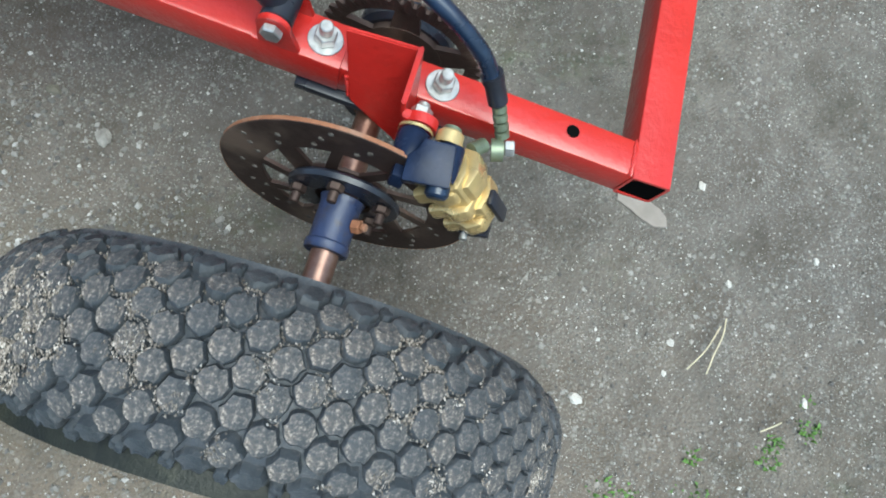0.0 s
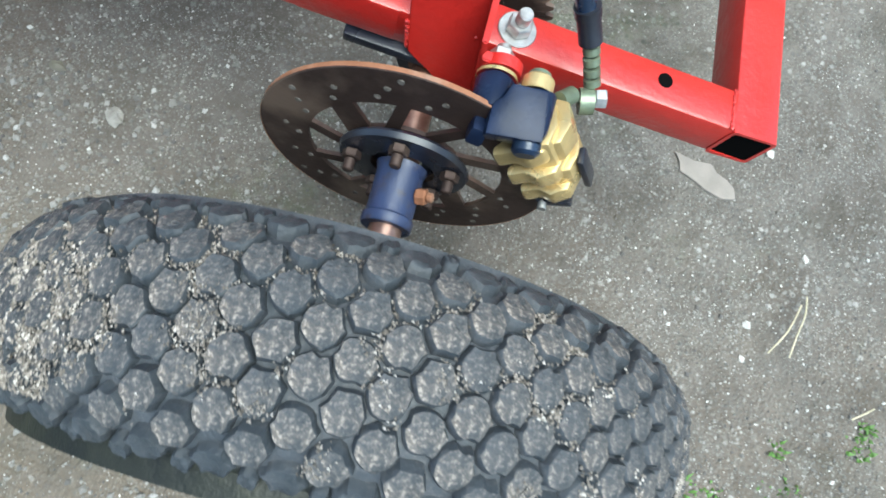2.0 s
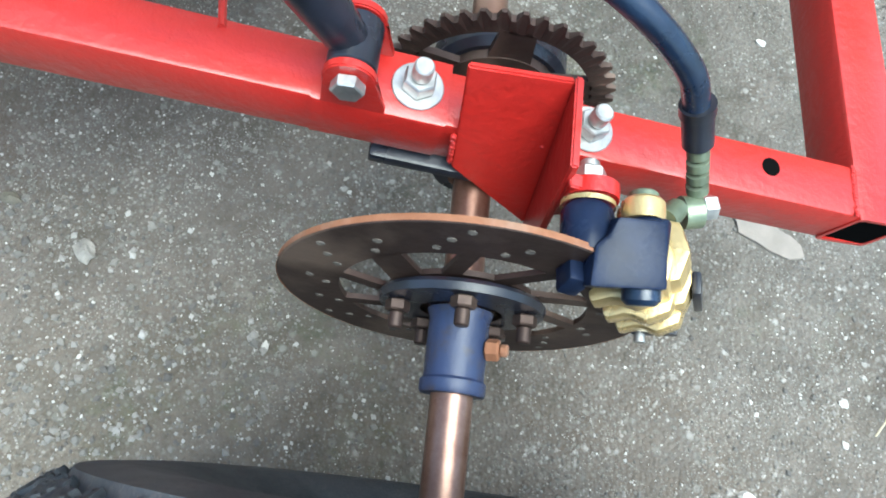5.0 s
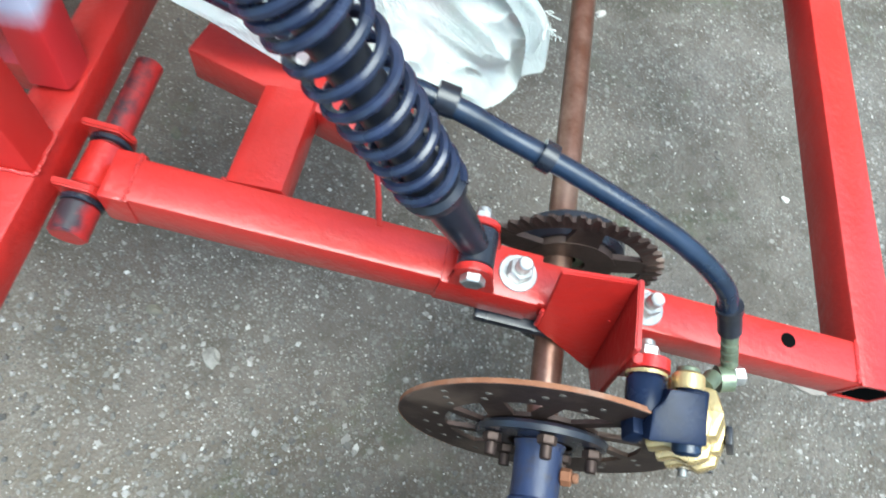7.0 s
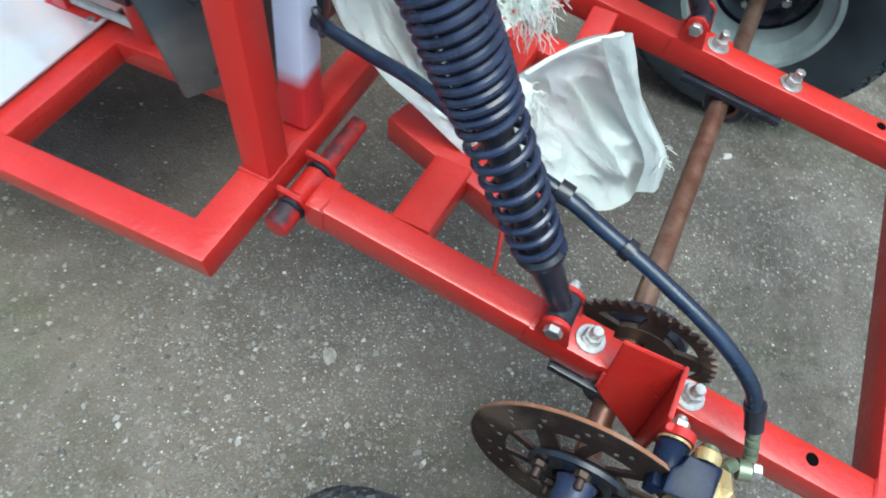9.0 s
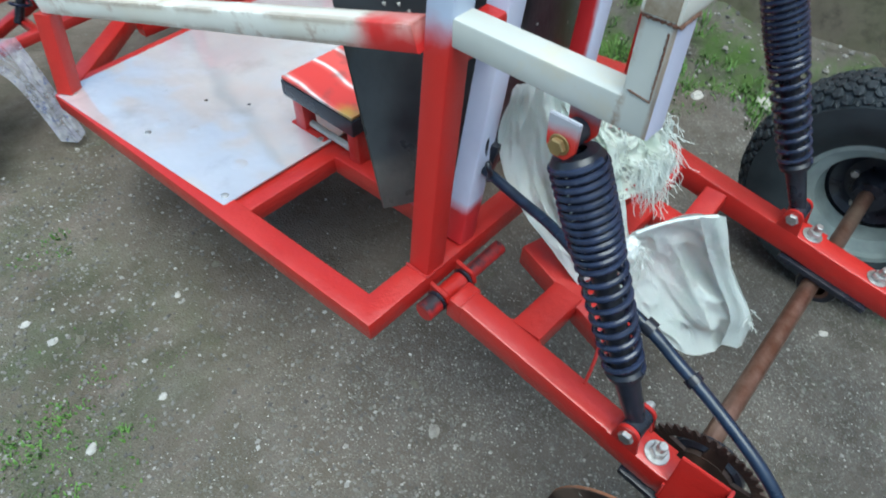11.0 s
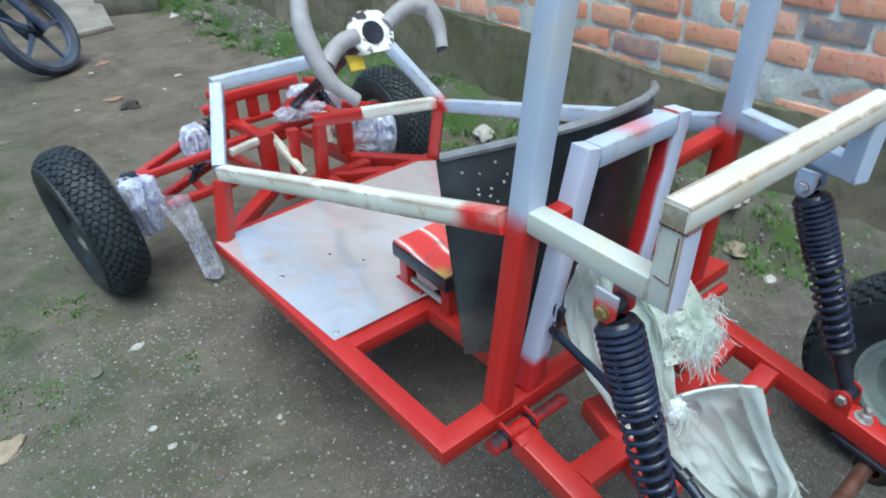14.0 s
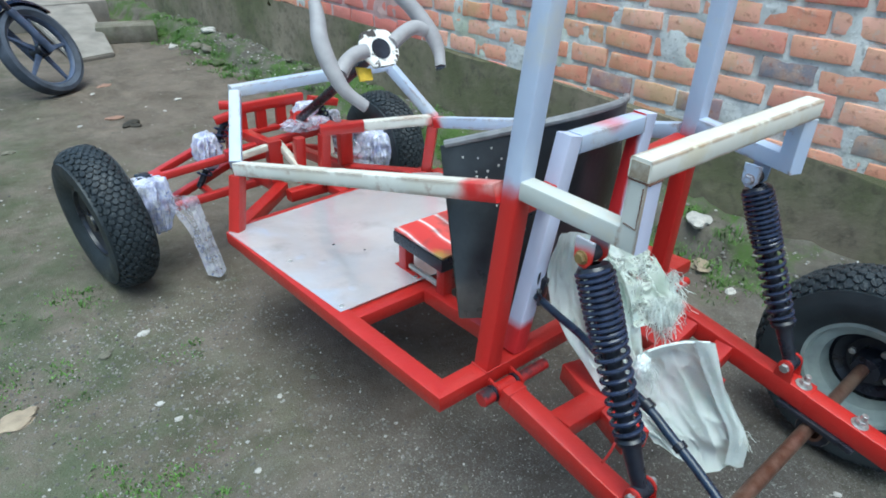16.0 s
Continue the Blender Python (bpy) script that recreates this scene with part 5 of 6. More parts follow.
    rail("back_tie", (-0.210, 0.506, 0.752), (-0.112, 0.506, 0.758), owner, RED, "red tie tube", w=0.034)
    rail("back_tie", (0.178, 0.506, 0.760), (0.330, 0.506, 0.770), owner, RED, "red tie tube", w=0.030)
    for p, q in (((-0.27, 0.525, 0.389), (-0.23, 0.525, 0.389)), ((-0.272, 0.485, 0.392), (-0.272, 0.52, 0.392))):
        part("weld_seam", weld(p, q, 0.003), RED, owner)


def seat(owner):
    """A bent black panel: upright back with wings that come forward, tapering to the floor."""
    nu, nv = 28, 18
    bm = bmesh.new()

    def spot(u, v, lift):
        wing = abs(u) ** 2.2
        x = 0.03 * v + (0.258 - 0.018 * v + (0.022 * v if u > 0 else 0.0)) * u
        y = 0.542 + wing * (0.04 + (0.135 if u < 0 else 0.06) * v)
        z = 0.477 - 0.03 * (1 - wing) * (1 - v) + v * (0.40 - (0.072 if u < 0 else 0.035) * wing)
        return V((x, y + lift, z))

    for lift in (0.0, 0.005):
        rows = [[bm.verts.new(spot(-1 + 2 * i / nu, j / nv, lift)) for i in range(nu + 1)] for j in range(nv + 1)]
        for j in range(nv):
            for i in range(nu):
                bm.faces.new((rows[j][i], rows[j][i + 1], rows[j + 1][i + 1], rows[j + 1][i]))
        if lift:
            front = rows
        else:
            back = rows
    edge = lambda r: r[0] + [row[-1] for row in r[1:]] + list(reversed(r[-1][:-1])) + [row[0] for row in reversed(r[1:-1])]  # noqa: E731
    a, b = edge(back), edge(front)
    for i in range(len(a)):
        j = (i + 1) % len(a)
        bm.faces.new((a[i], a[j], b[j], b[i]))
    st = part("seat_back", bm, SEAT, owner, "black curved fibre seat back with rivet holes")
    rim = [spot(-0.98 + 1.96 * i / 24, 1.0, 0.0025) + V((0, 0, 0.002)) for i in range(25)]
    part("seat_rim", pipe(rim, 0.0085, 8, 1), GREYRIM, st, "grey worn top rim")
    for k in range(11):
        u, v = -0.83 + 0.062 * (k % 4) + 0.03 * (k // 4), 0.80 - 0.085 * (k // 4) + 0.02 * (k % 3)
        p = spot(u, v, 0.0)
        part("rivet_hole", cyl(p + V((0, -0.0006, 0)), p + V((0, 0.0058, 0)), 0.0028, seg=10), PALE, st, "pale rivet hole")
    rng = random.Random(21)
    dots = [(-0.9 + 0.15 * k, 0.93 + rng.uniform(-0.02, 0.02)) for k in range(13)] + [(rng.uniform(-0.9, 0.9), rng.uniform(0.35, 0.9)) for _ in range(16)]
    for u, v in dots:
        p = spot(u, v, 0.0)
        part("rivet_hole", cyl(p + V((0, -0.0006, 0)), p + V((0, 0.0058, 0)), rng.uniform(0.0016, 0.0028), seg=8), PALE, st)


TWOTONE, LILAC = two_tone("primer_over_red", 1.0), two_tone("lilac_primer", 0.0)
GREYRIM = plain("worn_grey_edge", (0.20, 0.20, 0.205), 0.5)


def cushion(owner):
    """Low seat box: a padded board with a sprayed top on red legs."""
    m = Mat("sprayed_board", 0.6)
    w = m.n.new("ShaderNodeTexWave")
    w.bands_direction = "X"
    w.inputs["Scale"].default_value, w.inputs["Distortion"].default_value, w.inputs["Detail"].default_value = 2.6, 3.0, 3.0
    m.l.new(m.tc, w.inputs["Vector"])
    c = m.ramp(w.outputs["Fac"], (0.25, (0.55, 0.04, 0.035)), (0.45, (0.62, 0.10, 0.09)), (0.6, (0.75, 0.72, 0.70)), (0.75, (0.6, 0.08, 0.07)))
    c = m.mix(m.ramp(m.noise(9, 6), (0.5, 0.0), (0.62, 0.8)), c, (0.06, 0.055, 0.05))
    c = m.mix(m.near((-0.16, 0.775, 0.5), 0.01, 0.05), c, (0.5, 0.36, 0.04))
    m.color(c)
    bm = block((0.40, 0.19, 0.006), (0.035, 0.852, 0.5045), bevel=0.002)
    top = part("seat_board", block((0.404, 0.195, 0.034), (0.035, 0.852, 0.484), bevel=0.004), BLACK, owner, "black seat board with red and white sprayed top")
    part("board_top", bm, m.m, top, "red and white sprayed board top")
    for x in (-0.135, 0.205):
        for y in (0.935, 0.78):
            rail("board_leg", (x, y, 0.386 if y > 0.87 else 0.375), (x, y, 0.468), top, w=0.03)
    part("board_rail", tube((-0.135, 0.918, 0.40), (-0.135, 0.80, 0.40), 0.012), PALE, top)


def steering(owner):
    low, hub = V((0.045, 1.86, 0.49)), V((0.035, 1.30, 0.855))
    part("steering_column", cyl(low, hub, 0.016, seg=20), BLACK, owner, "black steering column")
    d, s, u = frame_of(low, hub)
    if s.x < 0:
        s = -s
    c = V((0.033, 1.285, 0.862))
    plate_pts = [(-0.062, 0.02), (-0.045, 0.052), (0.0, 0.06), (0.042, 0.05), (0.064, 0.015), (0.052, -0.03), (0.03, -0.05), (0.0, -0.045), (-0.035, -0.05), (-0.055, -0.022)]
    wheel = part("steering_wheel", plate([c + s * a + u * b for a, b in plate_pts], 0.014, bevel=0.003), CHIPPED, owner, "chipped white steering wheel hub with grey grips")
    part("hub_bore", lathe([(-0.0085, 0.029), (0.0090, 0.029), (0.0085, 0.027), (0.0078, 0.0)], c, 24, axis=tuple(d)), BLACK, wheel, "dark bore of the hub")
    part("hub_tab", plate([c + s * a + u * b - d * 0.03 for a, b in ((-0.075, -0.03), (-0.03, -0.04), (-0.035, -0.072), (-0.075, -0.07))], 0.006), YELLOW, wheel)
    grips = {
        "left": [[(-0.045, 0.0), (-0.080, -0.004), (-0.115, -0.022), (-0.145, -0.050)], [(-0.150, 0.150), (-0.156, 0.106), (-0.169, 0.055), (-0.170, 0.005), (-0.162, -0.050), (-0.146, -0.098), (-0.104, -0.146)]],
        "right": [[(0.045, 0.012), (0.090, 0.036), (0.135, 0.050), (0.175, 0.040)], [(0.085, 0.200), (0.120, 0.150), (0.155, 0.105), (0.182, 0.050), (0.196, 0.005), (0.197, -0.030), (0.186, -0.074)]],
    }
    for spoke, grip in grips.values():
        place = lambda ab: c + s * ab[0] + u * ab[1]  # noqa: E731
        part("wheel_spoke", pipe([place(p) for p in spoke], 0.021, 12, 6), GREYGRIP, wheel)
        part("wheel_grip", pipe([place(p) for p in grip], 0.0205, 14, 8, radius=lambda f: 0.8 + 0.35 * math.sin(math.pi * min(1, f * 1.1))), GREYGRIP, wheel, "worn grey rubber grip")
    tip = V(c + s * -0.104 + u * -0.146)
    part("grip_end", cyl(tip - (s * 0.004 - u * 0.003), tip + (s * 0.0042 - u * 0.004), 0.0165, seg=16, edge=0.003), GREYGRIP, wheel)
    end = c + s * 0.186 + u * -0.074
    part("grip_hole", cyl(end - (s * 0.003 - u * -0.004), end + (s * -0.003 - u * 0.006), 0.0150, seg=16, edge=0.002), RUBBER, wheel, "black end of the grip")


def front_end(owner):
    """Box at the nose with slotted plate, wishbones, small shocks and pedals."""
    for x in (-0.115, 0.165):
        rail("nose_box_rail", (x, 1.69, 0.335), (x, 2.14, 0.285), owner, w=0.036)
        rail("nose_box_rail", (x, 1.74, 0.475), (x, 2.10, 0.44), owner, w=0.034)
        rail("nose_box_post", (x, 1.715, 0.355), (x, 1.715, 0.50), owner, w=0.05, h=0.034, up=(0, 1, 0))
        rail("nose_box_post", (x, 2.09, 0.31), (x, 2.09, 0.425), owner, w=0.034, up=(0, 1, 0))
    rail("nose_box_bar", (-0.10, 2.13, 0.29), (0.15, 2.13, 0.29), owner, w=0.034)
    # dash hoop towards the right hand side bar
    rail("dash_post", (-0.001, 1.585, 0.36), (0.008, 1.582, 0.535), owner, w=0.034, up=(0, 1, 0))
    rail("dash_bar", (-0.004, 1.587, 0.550), (0.130, 1.532, 0.556), owner, w=0.034)
    rail("dash_bar", (0.130, 1.532, 0.556), (0.350, 1.446, 0.560), owner, CREAM, "cream primer dash bar", w=0.033)
    rail("dash_post", (-0.056, 1.65, 0.36), (-0.050, 1.65, 0.515), owner, w=0.034, h=0.03, up=(0, 1, 0))
    rail("dash_bar", (-0.24, 1.83, 0.44), (0.12, 1.80, 0.47), owner, w=0.03)
    # slotted shock tower plate
    rail("tower_bar", (-0.145, 1.955, 0.548), (0.130, 1.955, 0.550), owner, w=0.026, h=0.036)
    for x in (-0.118, -0.042, 0.038, 0.112):
        part("tower_post", tube((x, 1.955, 0.455), (x, 1.955, 0.535), 0.040, 0.02, up=(0, 1, 0)), RED, owner)
    rail("tower_foot", (-0.145, 1.955, 0.452), (0.165, 1.955, 0.46), owner, w=0.03, h=0.02)
    rail("tower_wing", (-0.205, 1.98, 0.512), (-0.15, 1.97, 0.525), owner, w=0.030, h=0.026)
    rail("tower_wing", (-0.165, 2.02, 0.552), (-0.13, 2.0, 0.552), owner, w=0.034, h=0.026)
    rail("tower_wing", (0.29, 1.98, 0.50), (0.17, 1.97, 0.53), owner, w=0.035, h=0.03)
    for side, cx in ((-1, 0.025), (1, 0.025)):
        X = lambda v: cx + side * v  # noqa: E731
        for y in (1.86, 2.10):
            rail("upper_wishbone", (X(0.135), y, 0.425), (X(0.445), 2.0 + (y - 1.98) * 0.18, 0.352), owner, w=0.026)
            rail("lower_wishbone", (X(0.135), y, 0.30), (X(0.455), 1.98 + (y - 1.98) * 0.18, 0.235), owner, w=0.028)
        rail("wishbone_tip", (X(0.44), 2.0, 0.352), (X(0.475), 2.0, 0.345), owner, w=0.05, h=0.034)
        rail("lower_brace", (X(0.30), 1.90, 0.265), (X(0.30), 2.05, 0.265), owner, w=0.024)
        lo, hi = V((X(0.315), 2.0, 0.27)), V((X(0.17), 2.0, 0.525))
        d, s, u = frame_of(lo, hi)
        L = (hi - lo).length
        body = part("front_shock", cyl(lo, hi, 0.012, seg=14), BLACK, owner, "small dark front shock")
        pts = [lo + d * (L * (0.15 + 0.75 * i / 160)) + (s * math.cos(i * 0.39) + u * math.sin(i * 0.39)) * 0.024 for i in range(161)]
        part("coil_spring", pipe(pts, 0.0045, 6, 1), SPRING, body)
        # the far wheel sits closer to its knuckle
        k0, k1 = (0.50, 0.66) if side < 0 else (0.445, 0.56)
        kn = part("steering_knuckle", block((0.05, 0.05, 0.16), (X(k0), 2.0, 0.285), bevel=0.008), BLACK, owner)
        part("stub_axle", cyl((X(k0), 2.005, 0.245), (X(k1), 2.01, 0.24), 0.014, seg=16), RUST, kn)
    # column bearing and pedals
    part("column_bearing", lathe([(-0.03, 0.018), (-0.03, 0.028), (0.02, 0.028), (0.02, 0.018)], (0.045, 1.83, 0.51), 24, axis=(0, -0.84, 0.54)), RED, owner)
    rail("pedal_arm", (-0.235, 1.70, 0.475), (-0.085, 1.72, 0.485), owner, PALECREAM, "cream pedal arm", w=0.022)
    rail("pedal_arm", (-0.09, 1.715, 0.478), (-0.055, 1.60, 0.385), owner, PALECREAM, "cream pedal arm", w=0.022)
    rail("pedal_arm", (0.115, 1.75, 0.50), (0.115, 1.73, 0.40), owner, PALECREAM, "cream pedal arm", w=0.02, up=(0, 1, 0))


RUSTY_CAP = rust_metal("rusty_tube_end", (0.20, 0.14, 0.08), (0.50, 0.48, 0.41), 0.6, 0.0, 16)
PALECREAM = plain("cream_paint", (0.62, 0.58, 0.48), 0.5)


def lug_shape(l, w, h):
    """One six-sided tread lug about its foot: x across the tread, y along it, z outwards."""
    hexagon = [(0.5, 0), (0.27, 0.5), (-0.27, 0.5), (-0.5, 0), (-0.27, -0.5), (0.27, -0.5)]
    corners = []
    for k in range(6):
        (a, b), (c, e) = hexagon[k], hexagon[(k + 1) % 6]
        for f in (0.0, 0.33, 0.67):
            g = random.uniform(0.85, 1.05) * (0.95 if f == 0 else 1.0)
            corners.append(((a + (c - a) * f) * g, (b + (e - b) * f) * g))
    n = len(corners)
    verts = [(b * w * f, a * l * f, z + random.uniform(-0.0009, 0.0009)) for f, z in ((1.0, -0.004), (0.97, h * 0.65), (0.88, h), (0.5, h * 1.05)) for a, b in corners]
    faces = [(r + k, r + (k + 1) % n, r + n + (k + 1) % n, r + n + k) for r in (0, n, 2 * n) for k in range(n)]
    return verts, [tuple(reversed(f)) for f in faces] + [tuple(reversed(range(3 * n, 4 * n)))]


def tyre_soil():
    m = Mat("tyre_grit", 0.85)
    m.color(m.ramp(m.island(), (0.0, (0.10, 0.085, 0.07)), (0.5, (0.19, 0.165, 0.14)), (0.85, (0.34, 0.30, 0.26)), (1.0, (0.52, 0.48, 0.43))))
    return m.m


def tyre_grit(rim, R, tw, profile, lug):
    """Pale grains stuck to the upper tread, thickest towards the front."""
    rng = random.Random(77)
    verts, faces = [], []
    for _ in range(70000):
        a, t = rng.uniform(0.15, 2.9), rng.uniform(-0.80, 1.0)
        o = V((0, math.cos(a), math.sin(a)))
        here = o * R + V((tw * t, 0, 0))
        thick = 0.5 * noise.noise(here * 13) + 0.8 * noise.noise(here * 45) + 0.22 * math.cos(a) + 0.07 + 1.9 * max(0.0, math.cos(a) - 0.36)
        if thick < rng.uniform(0.06, 0.75):
            continue
        sunk = math.cos(a) > 0.4 and rng.random() < 0.45
        c = V((tw * t, 0, 0)) + o * (profile(t) + lug * (rng.uniform(0.0, 0.5) if sunk else 1.02))
        r, k = rng.uniform(0.0005, 0.0014) * (1.0 + max(0.0, math.cos(a) - 0.3) * rng.uniform(0.0, 2.2)), len(verts)
        side = V((1, 0, 0))
        fore = o.cross(side)
        for p, q, h in ((1, 0.1, 0), (-0.2, 0.9, 0), (-0.8, -0.7, 0), (0, 0, 0.8)):
            verts.append(tuple(c + side * (p * r * rng.uniform(0.7, 1.3)) + fore * (q * r * rng.uniform(0.7, 1.3)) + o * (h * r)))
        faces += [(k, k + 1, k + 3), (k + 1, k + 2, k + 3), (k + 2, k, k + 3)]
    soup("tyre_grit", verts, faces, tyre_soil(), "stuff", "pale grit stuck to the tread", "", parent=rim)


def build_tyre(rim, R, half, rim_r, rows, pitch, lug, mats, single=False):
    """Carcass about the wheel's x axis with staggered lugs; single: the upper lugs stand as parts."""
    crown, tw, shift = R - lug, half * 0.82, (0.004 if single else 0.0)
    profile = lambda t: crown - 0.030 * (R / 0.265) * abs(t) ** 3.2  # noqa: E731
    prof = [(-half * 0.62, rim_r - 0.006), (-half * 0.8, rim_r + 0.012), (-half * 0.98, rim_r + (crown - rim_r) * 0.35), (-half, rim_r + (crown - rim_r) * 0.55), (-half * 0.96, rim_r + (crown - rim_r) * 0.75)]
    prof += [(tw * t + shift, profile(t)) for t in (-1, -0.85, -0.65, -0.4, 0, 0.4, 0.65, 0.85, 1)]
    prof += [(-a + shift * 0.5, r) for a, r in reversed(prof[:5])]
    part("tyre", lathe(prof, (0, 0, 0), 72), mats[0], rim, "black tyre with six-sided tread lugs")
    count, gap = round(2 * math.pi * R / pitch), 2 * tw / (rows - 1)
    kinds = {}
    for name, l, w in (("full", 0.645, 1.79), ("edge", 0.64, 1.52), ("small", 0.30, 1.15)):
        kinds[name] = []
        for _ in range(6):
            v, f = lug_shape(pitch * l, gap * w, lug + random.uniform(-0.0015, 0.0015))
            me = bpy.data.meshes.new("tread_lug")
            me.from_pydata(v, [], f)
            me.materials.append(mats[0])
            me.materials.append(mats[1])
            for q in range(len(f) - 19, len(f)):
                me.polygons[q].material_index = 1 if name == "full" else 0
            me.polygons.foreach_set("use_smooth", [True] * len(f))
            me.set_sharp_from_angle(angle=radians(40))
            kinds[name].append((me, v, f))
    verts, faces = [], []
    seats = []
    for r in range(rows):
        t = -0.90 + 1.80 * r / (rows - 1)
        for k in range(count):
            seats.append((t, k + 0.5 * (r % 2), "edge" if r in (0, rows - 1) else "full"))
            if r in (0, rows - 1):
                seats.append((t * 1.075, k + 0.5 + 0.5 * (r % 2), "small"))
    for t, k, name in seats:
        slope = (profile(t + 0.02) - profile(t - 0.02)) / (0.04 * tw)
        a = 2 * math.pi * (k + random.uniform(-0.02, 0.02)) / count
        o = V((0, math.cos(a), math.sin(a)))
        out = (o - V((slope, 0, 0))).normalized()
        along = V((0, -math.sin(a), math.cos(a)))
        m = Matrix((along.cross(out), along, out)).transposed().to_4x4()
        m.translation = V((tw * t + shift, 0, 0)) + o * profile(t)
        me, v, f = random.choice(kinds[name])
        if single and o.z > -0.1:
            b = new("tread_lug", me)
            b.parent, b.matrix_basis = rim, m
        else:
            n = len(verts)
            verts += [tuple(m @ V(q)) for q in v]
            faces += [tuple(n + q for q in g) for g in f]
    if single:
        tyre_grit(rim, R, tw, profile, lug)
    soup("tread", verts, faces, mats[0], "stuff", "six-sided tread lugs of the tyre", "", parent=rim)


def rim_mesh(half, rim_r):
    prof = [(-half * 0.66, rim_r), (-half * 0.66, rim_r - 0.012), (-half * 0.5, rim_r - 0.016), (-half * 0.35, rim_r - 0.04), (half * 0.2, rim_r - 0.045), (half * 0.35, rim_r - 0.03), (half * 0.5, rim_r - 0.016), (half * 0.66, rim_r - 0.012), (half * 0.66, rim_r)]
    return lathe(prof, (0, 0, 0), 56)


def dish_mesh(rim_r, dish):
    return lathe([(dish - 0.003, rim_r - 0.034), (dish - 0.012, rim_r * 0.62), (dish + 0.006, rim_r * 0.45), (dish + 0.004, 0.03), (dish + 0.010, 0.03), (dish + 0.012, rim_r * 0.45), (dish - 0.004, rim_r * 0.62), (dish + 0.005, rim_r - 0.034)], (0, 0, 0), 56)


def wheel(owner, at, R, half, rim_r, tread, tyre_mat, tilt=(0, 0, 0), dish=0.0, label="", single=False):
    m = pose(*at, *tilt)
    rim = part("wheel", rim_mesh(half, rim_r), RIM if at[1] < 1 or at[0] > 0 else BLACK, owner, label or "pale steel wheel rim")
    rim.matrix_basis = m
    build_tyre(rim, R, half, rim_r, *tread, tyre_mat, single)
    part("wheel_dish", dish_mesh(rim_r, dish), BLACK, rim, "black wheel centre")
    part("wheel_hub", lathe([(-0.05, 0.0), (-0.05, 0.032), (-0.02, 0.04), (0.03, 0.04), (0.05, 0.032), (0.05, 0.0)], (dish, 0, 0), 28), BLACK, rim)
    for k in range(4):
        a = math.pi / 2 * k + 0.4
        part("wheel_nut", bolt((dish - 0.014, 0.05 * math.cos(a), 0.05 * math.sin(a)), (-1, 0, 0), 0.009, 0.010), ZINC, rim)
    return rim


def build_buggy():
    b = thing("buggy", "home-built red tube-frame buggy, partly in grey primer, standing on soil", "buggy")
    swing_arm(b)
    for x, side in ((ARM_L, -1), (ARM_R, 1)):
        shock_lugs(b, x)
        bearing(b, x)
        shock_hanger(b, x + (0.004 if side < 0 else -0.016), *((PRIMER_RED, "grey hanger plate with a red tip") if side < 0 else (PRIMER, "plain grey primer hanger plate")))
    shock(b, (ARM_L, 0.117, 0.385), (-0.249, 0.296, 0.764))
    shock(b, (ARM_R, 0.117, 0.385), (0.276, 0.296, 0.764))
    axle(b)
    sprocket(b)
    brake_disc(b)
    brake_hub(b)
    brake_bracket(b)
    caliper(b)
    brake_hose(b)
    pivot(b, -0.300, -0.115, -1)
    pivot(b, 0.235, 0.44, 1)
    motor_mount(b)
    lower_frame(b)
    floor_plate(b)
    upper_frame(b)
    seat(b)
    cushion(b)
    steering(b)
    front_end(b)
    wheel(b, (-0.579, 0.018, AXLE_Z), 0.261, 0.074, 0.128, (11, 0.0375, 0.0052), (RUBBER_WET, TYRE_MUD), dish=0.02, single=True)
    wheel(b, (0.607, 0.036, AXLE_Z), 0.262, 0.080, 0.140, (11, 0.0383, 0.0055), (TYRE, TYRE), dish=0.03)
    wheel(b, (-0.622, 1.985, 0.249), 0.250, 0.074, 0.128, (11, 0.0375, 0.0055), (TYRE, TYRE), (0, -5, 7), label="dark front wheel rim")
    wheel(b, (0.556, 2.03, 0.241), 0.242, 0.076, 0.125, (11, 0.0360, 0.0055), (TYRE, TYRE), dish=0.01)
    return b

# ---- loose things ----
def crumpled(centre, radii, folds, seed):
    """A crushed, folded lump of bag."""
    bm = bmesh.new()
    bmesh.ops.create_icosphere(bm, subdivisions=4, radius=1.0)
    off = V((seed * 7.3, seed * 3.1, seed))
    for v in bm.verts:
        n = v.co.normalized()
        f = abs(noise.noise(n * 1.6 + off)) * 0.9 + abs(noise.noise(n * 3.4 + off)) * 0.5 + 0.12 * abs(noise.noise(n * 8 + off))
        v.co = n * (0.78 + folds * (f - 0.35))
    bmesh.ops.transform(bm, matrix=Matrix.Translation(centre) @ Matrix.Diagonal((*radii, 1)), verts=bm.verts)
    return bm


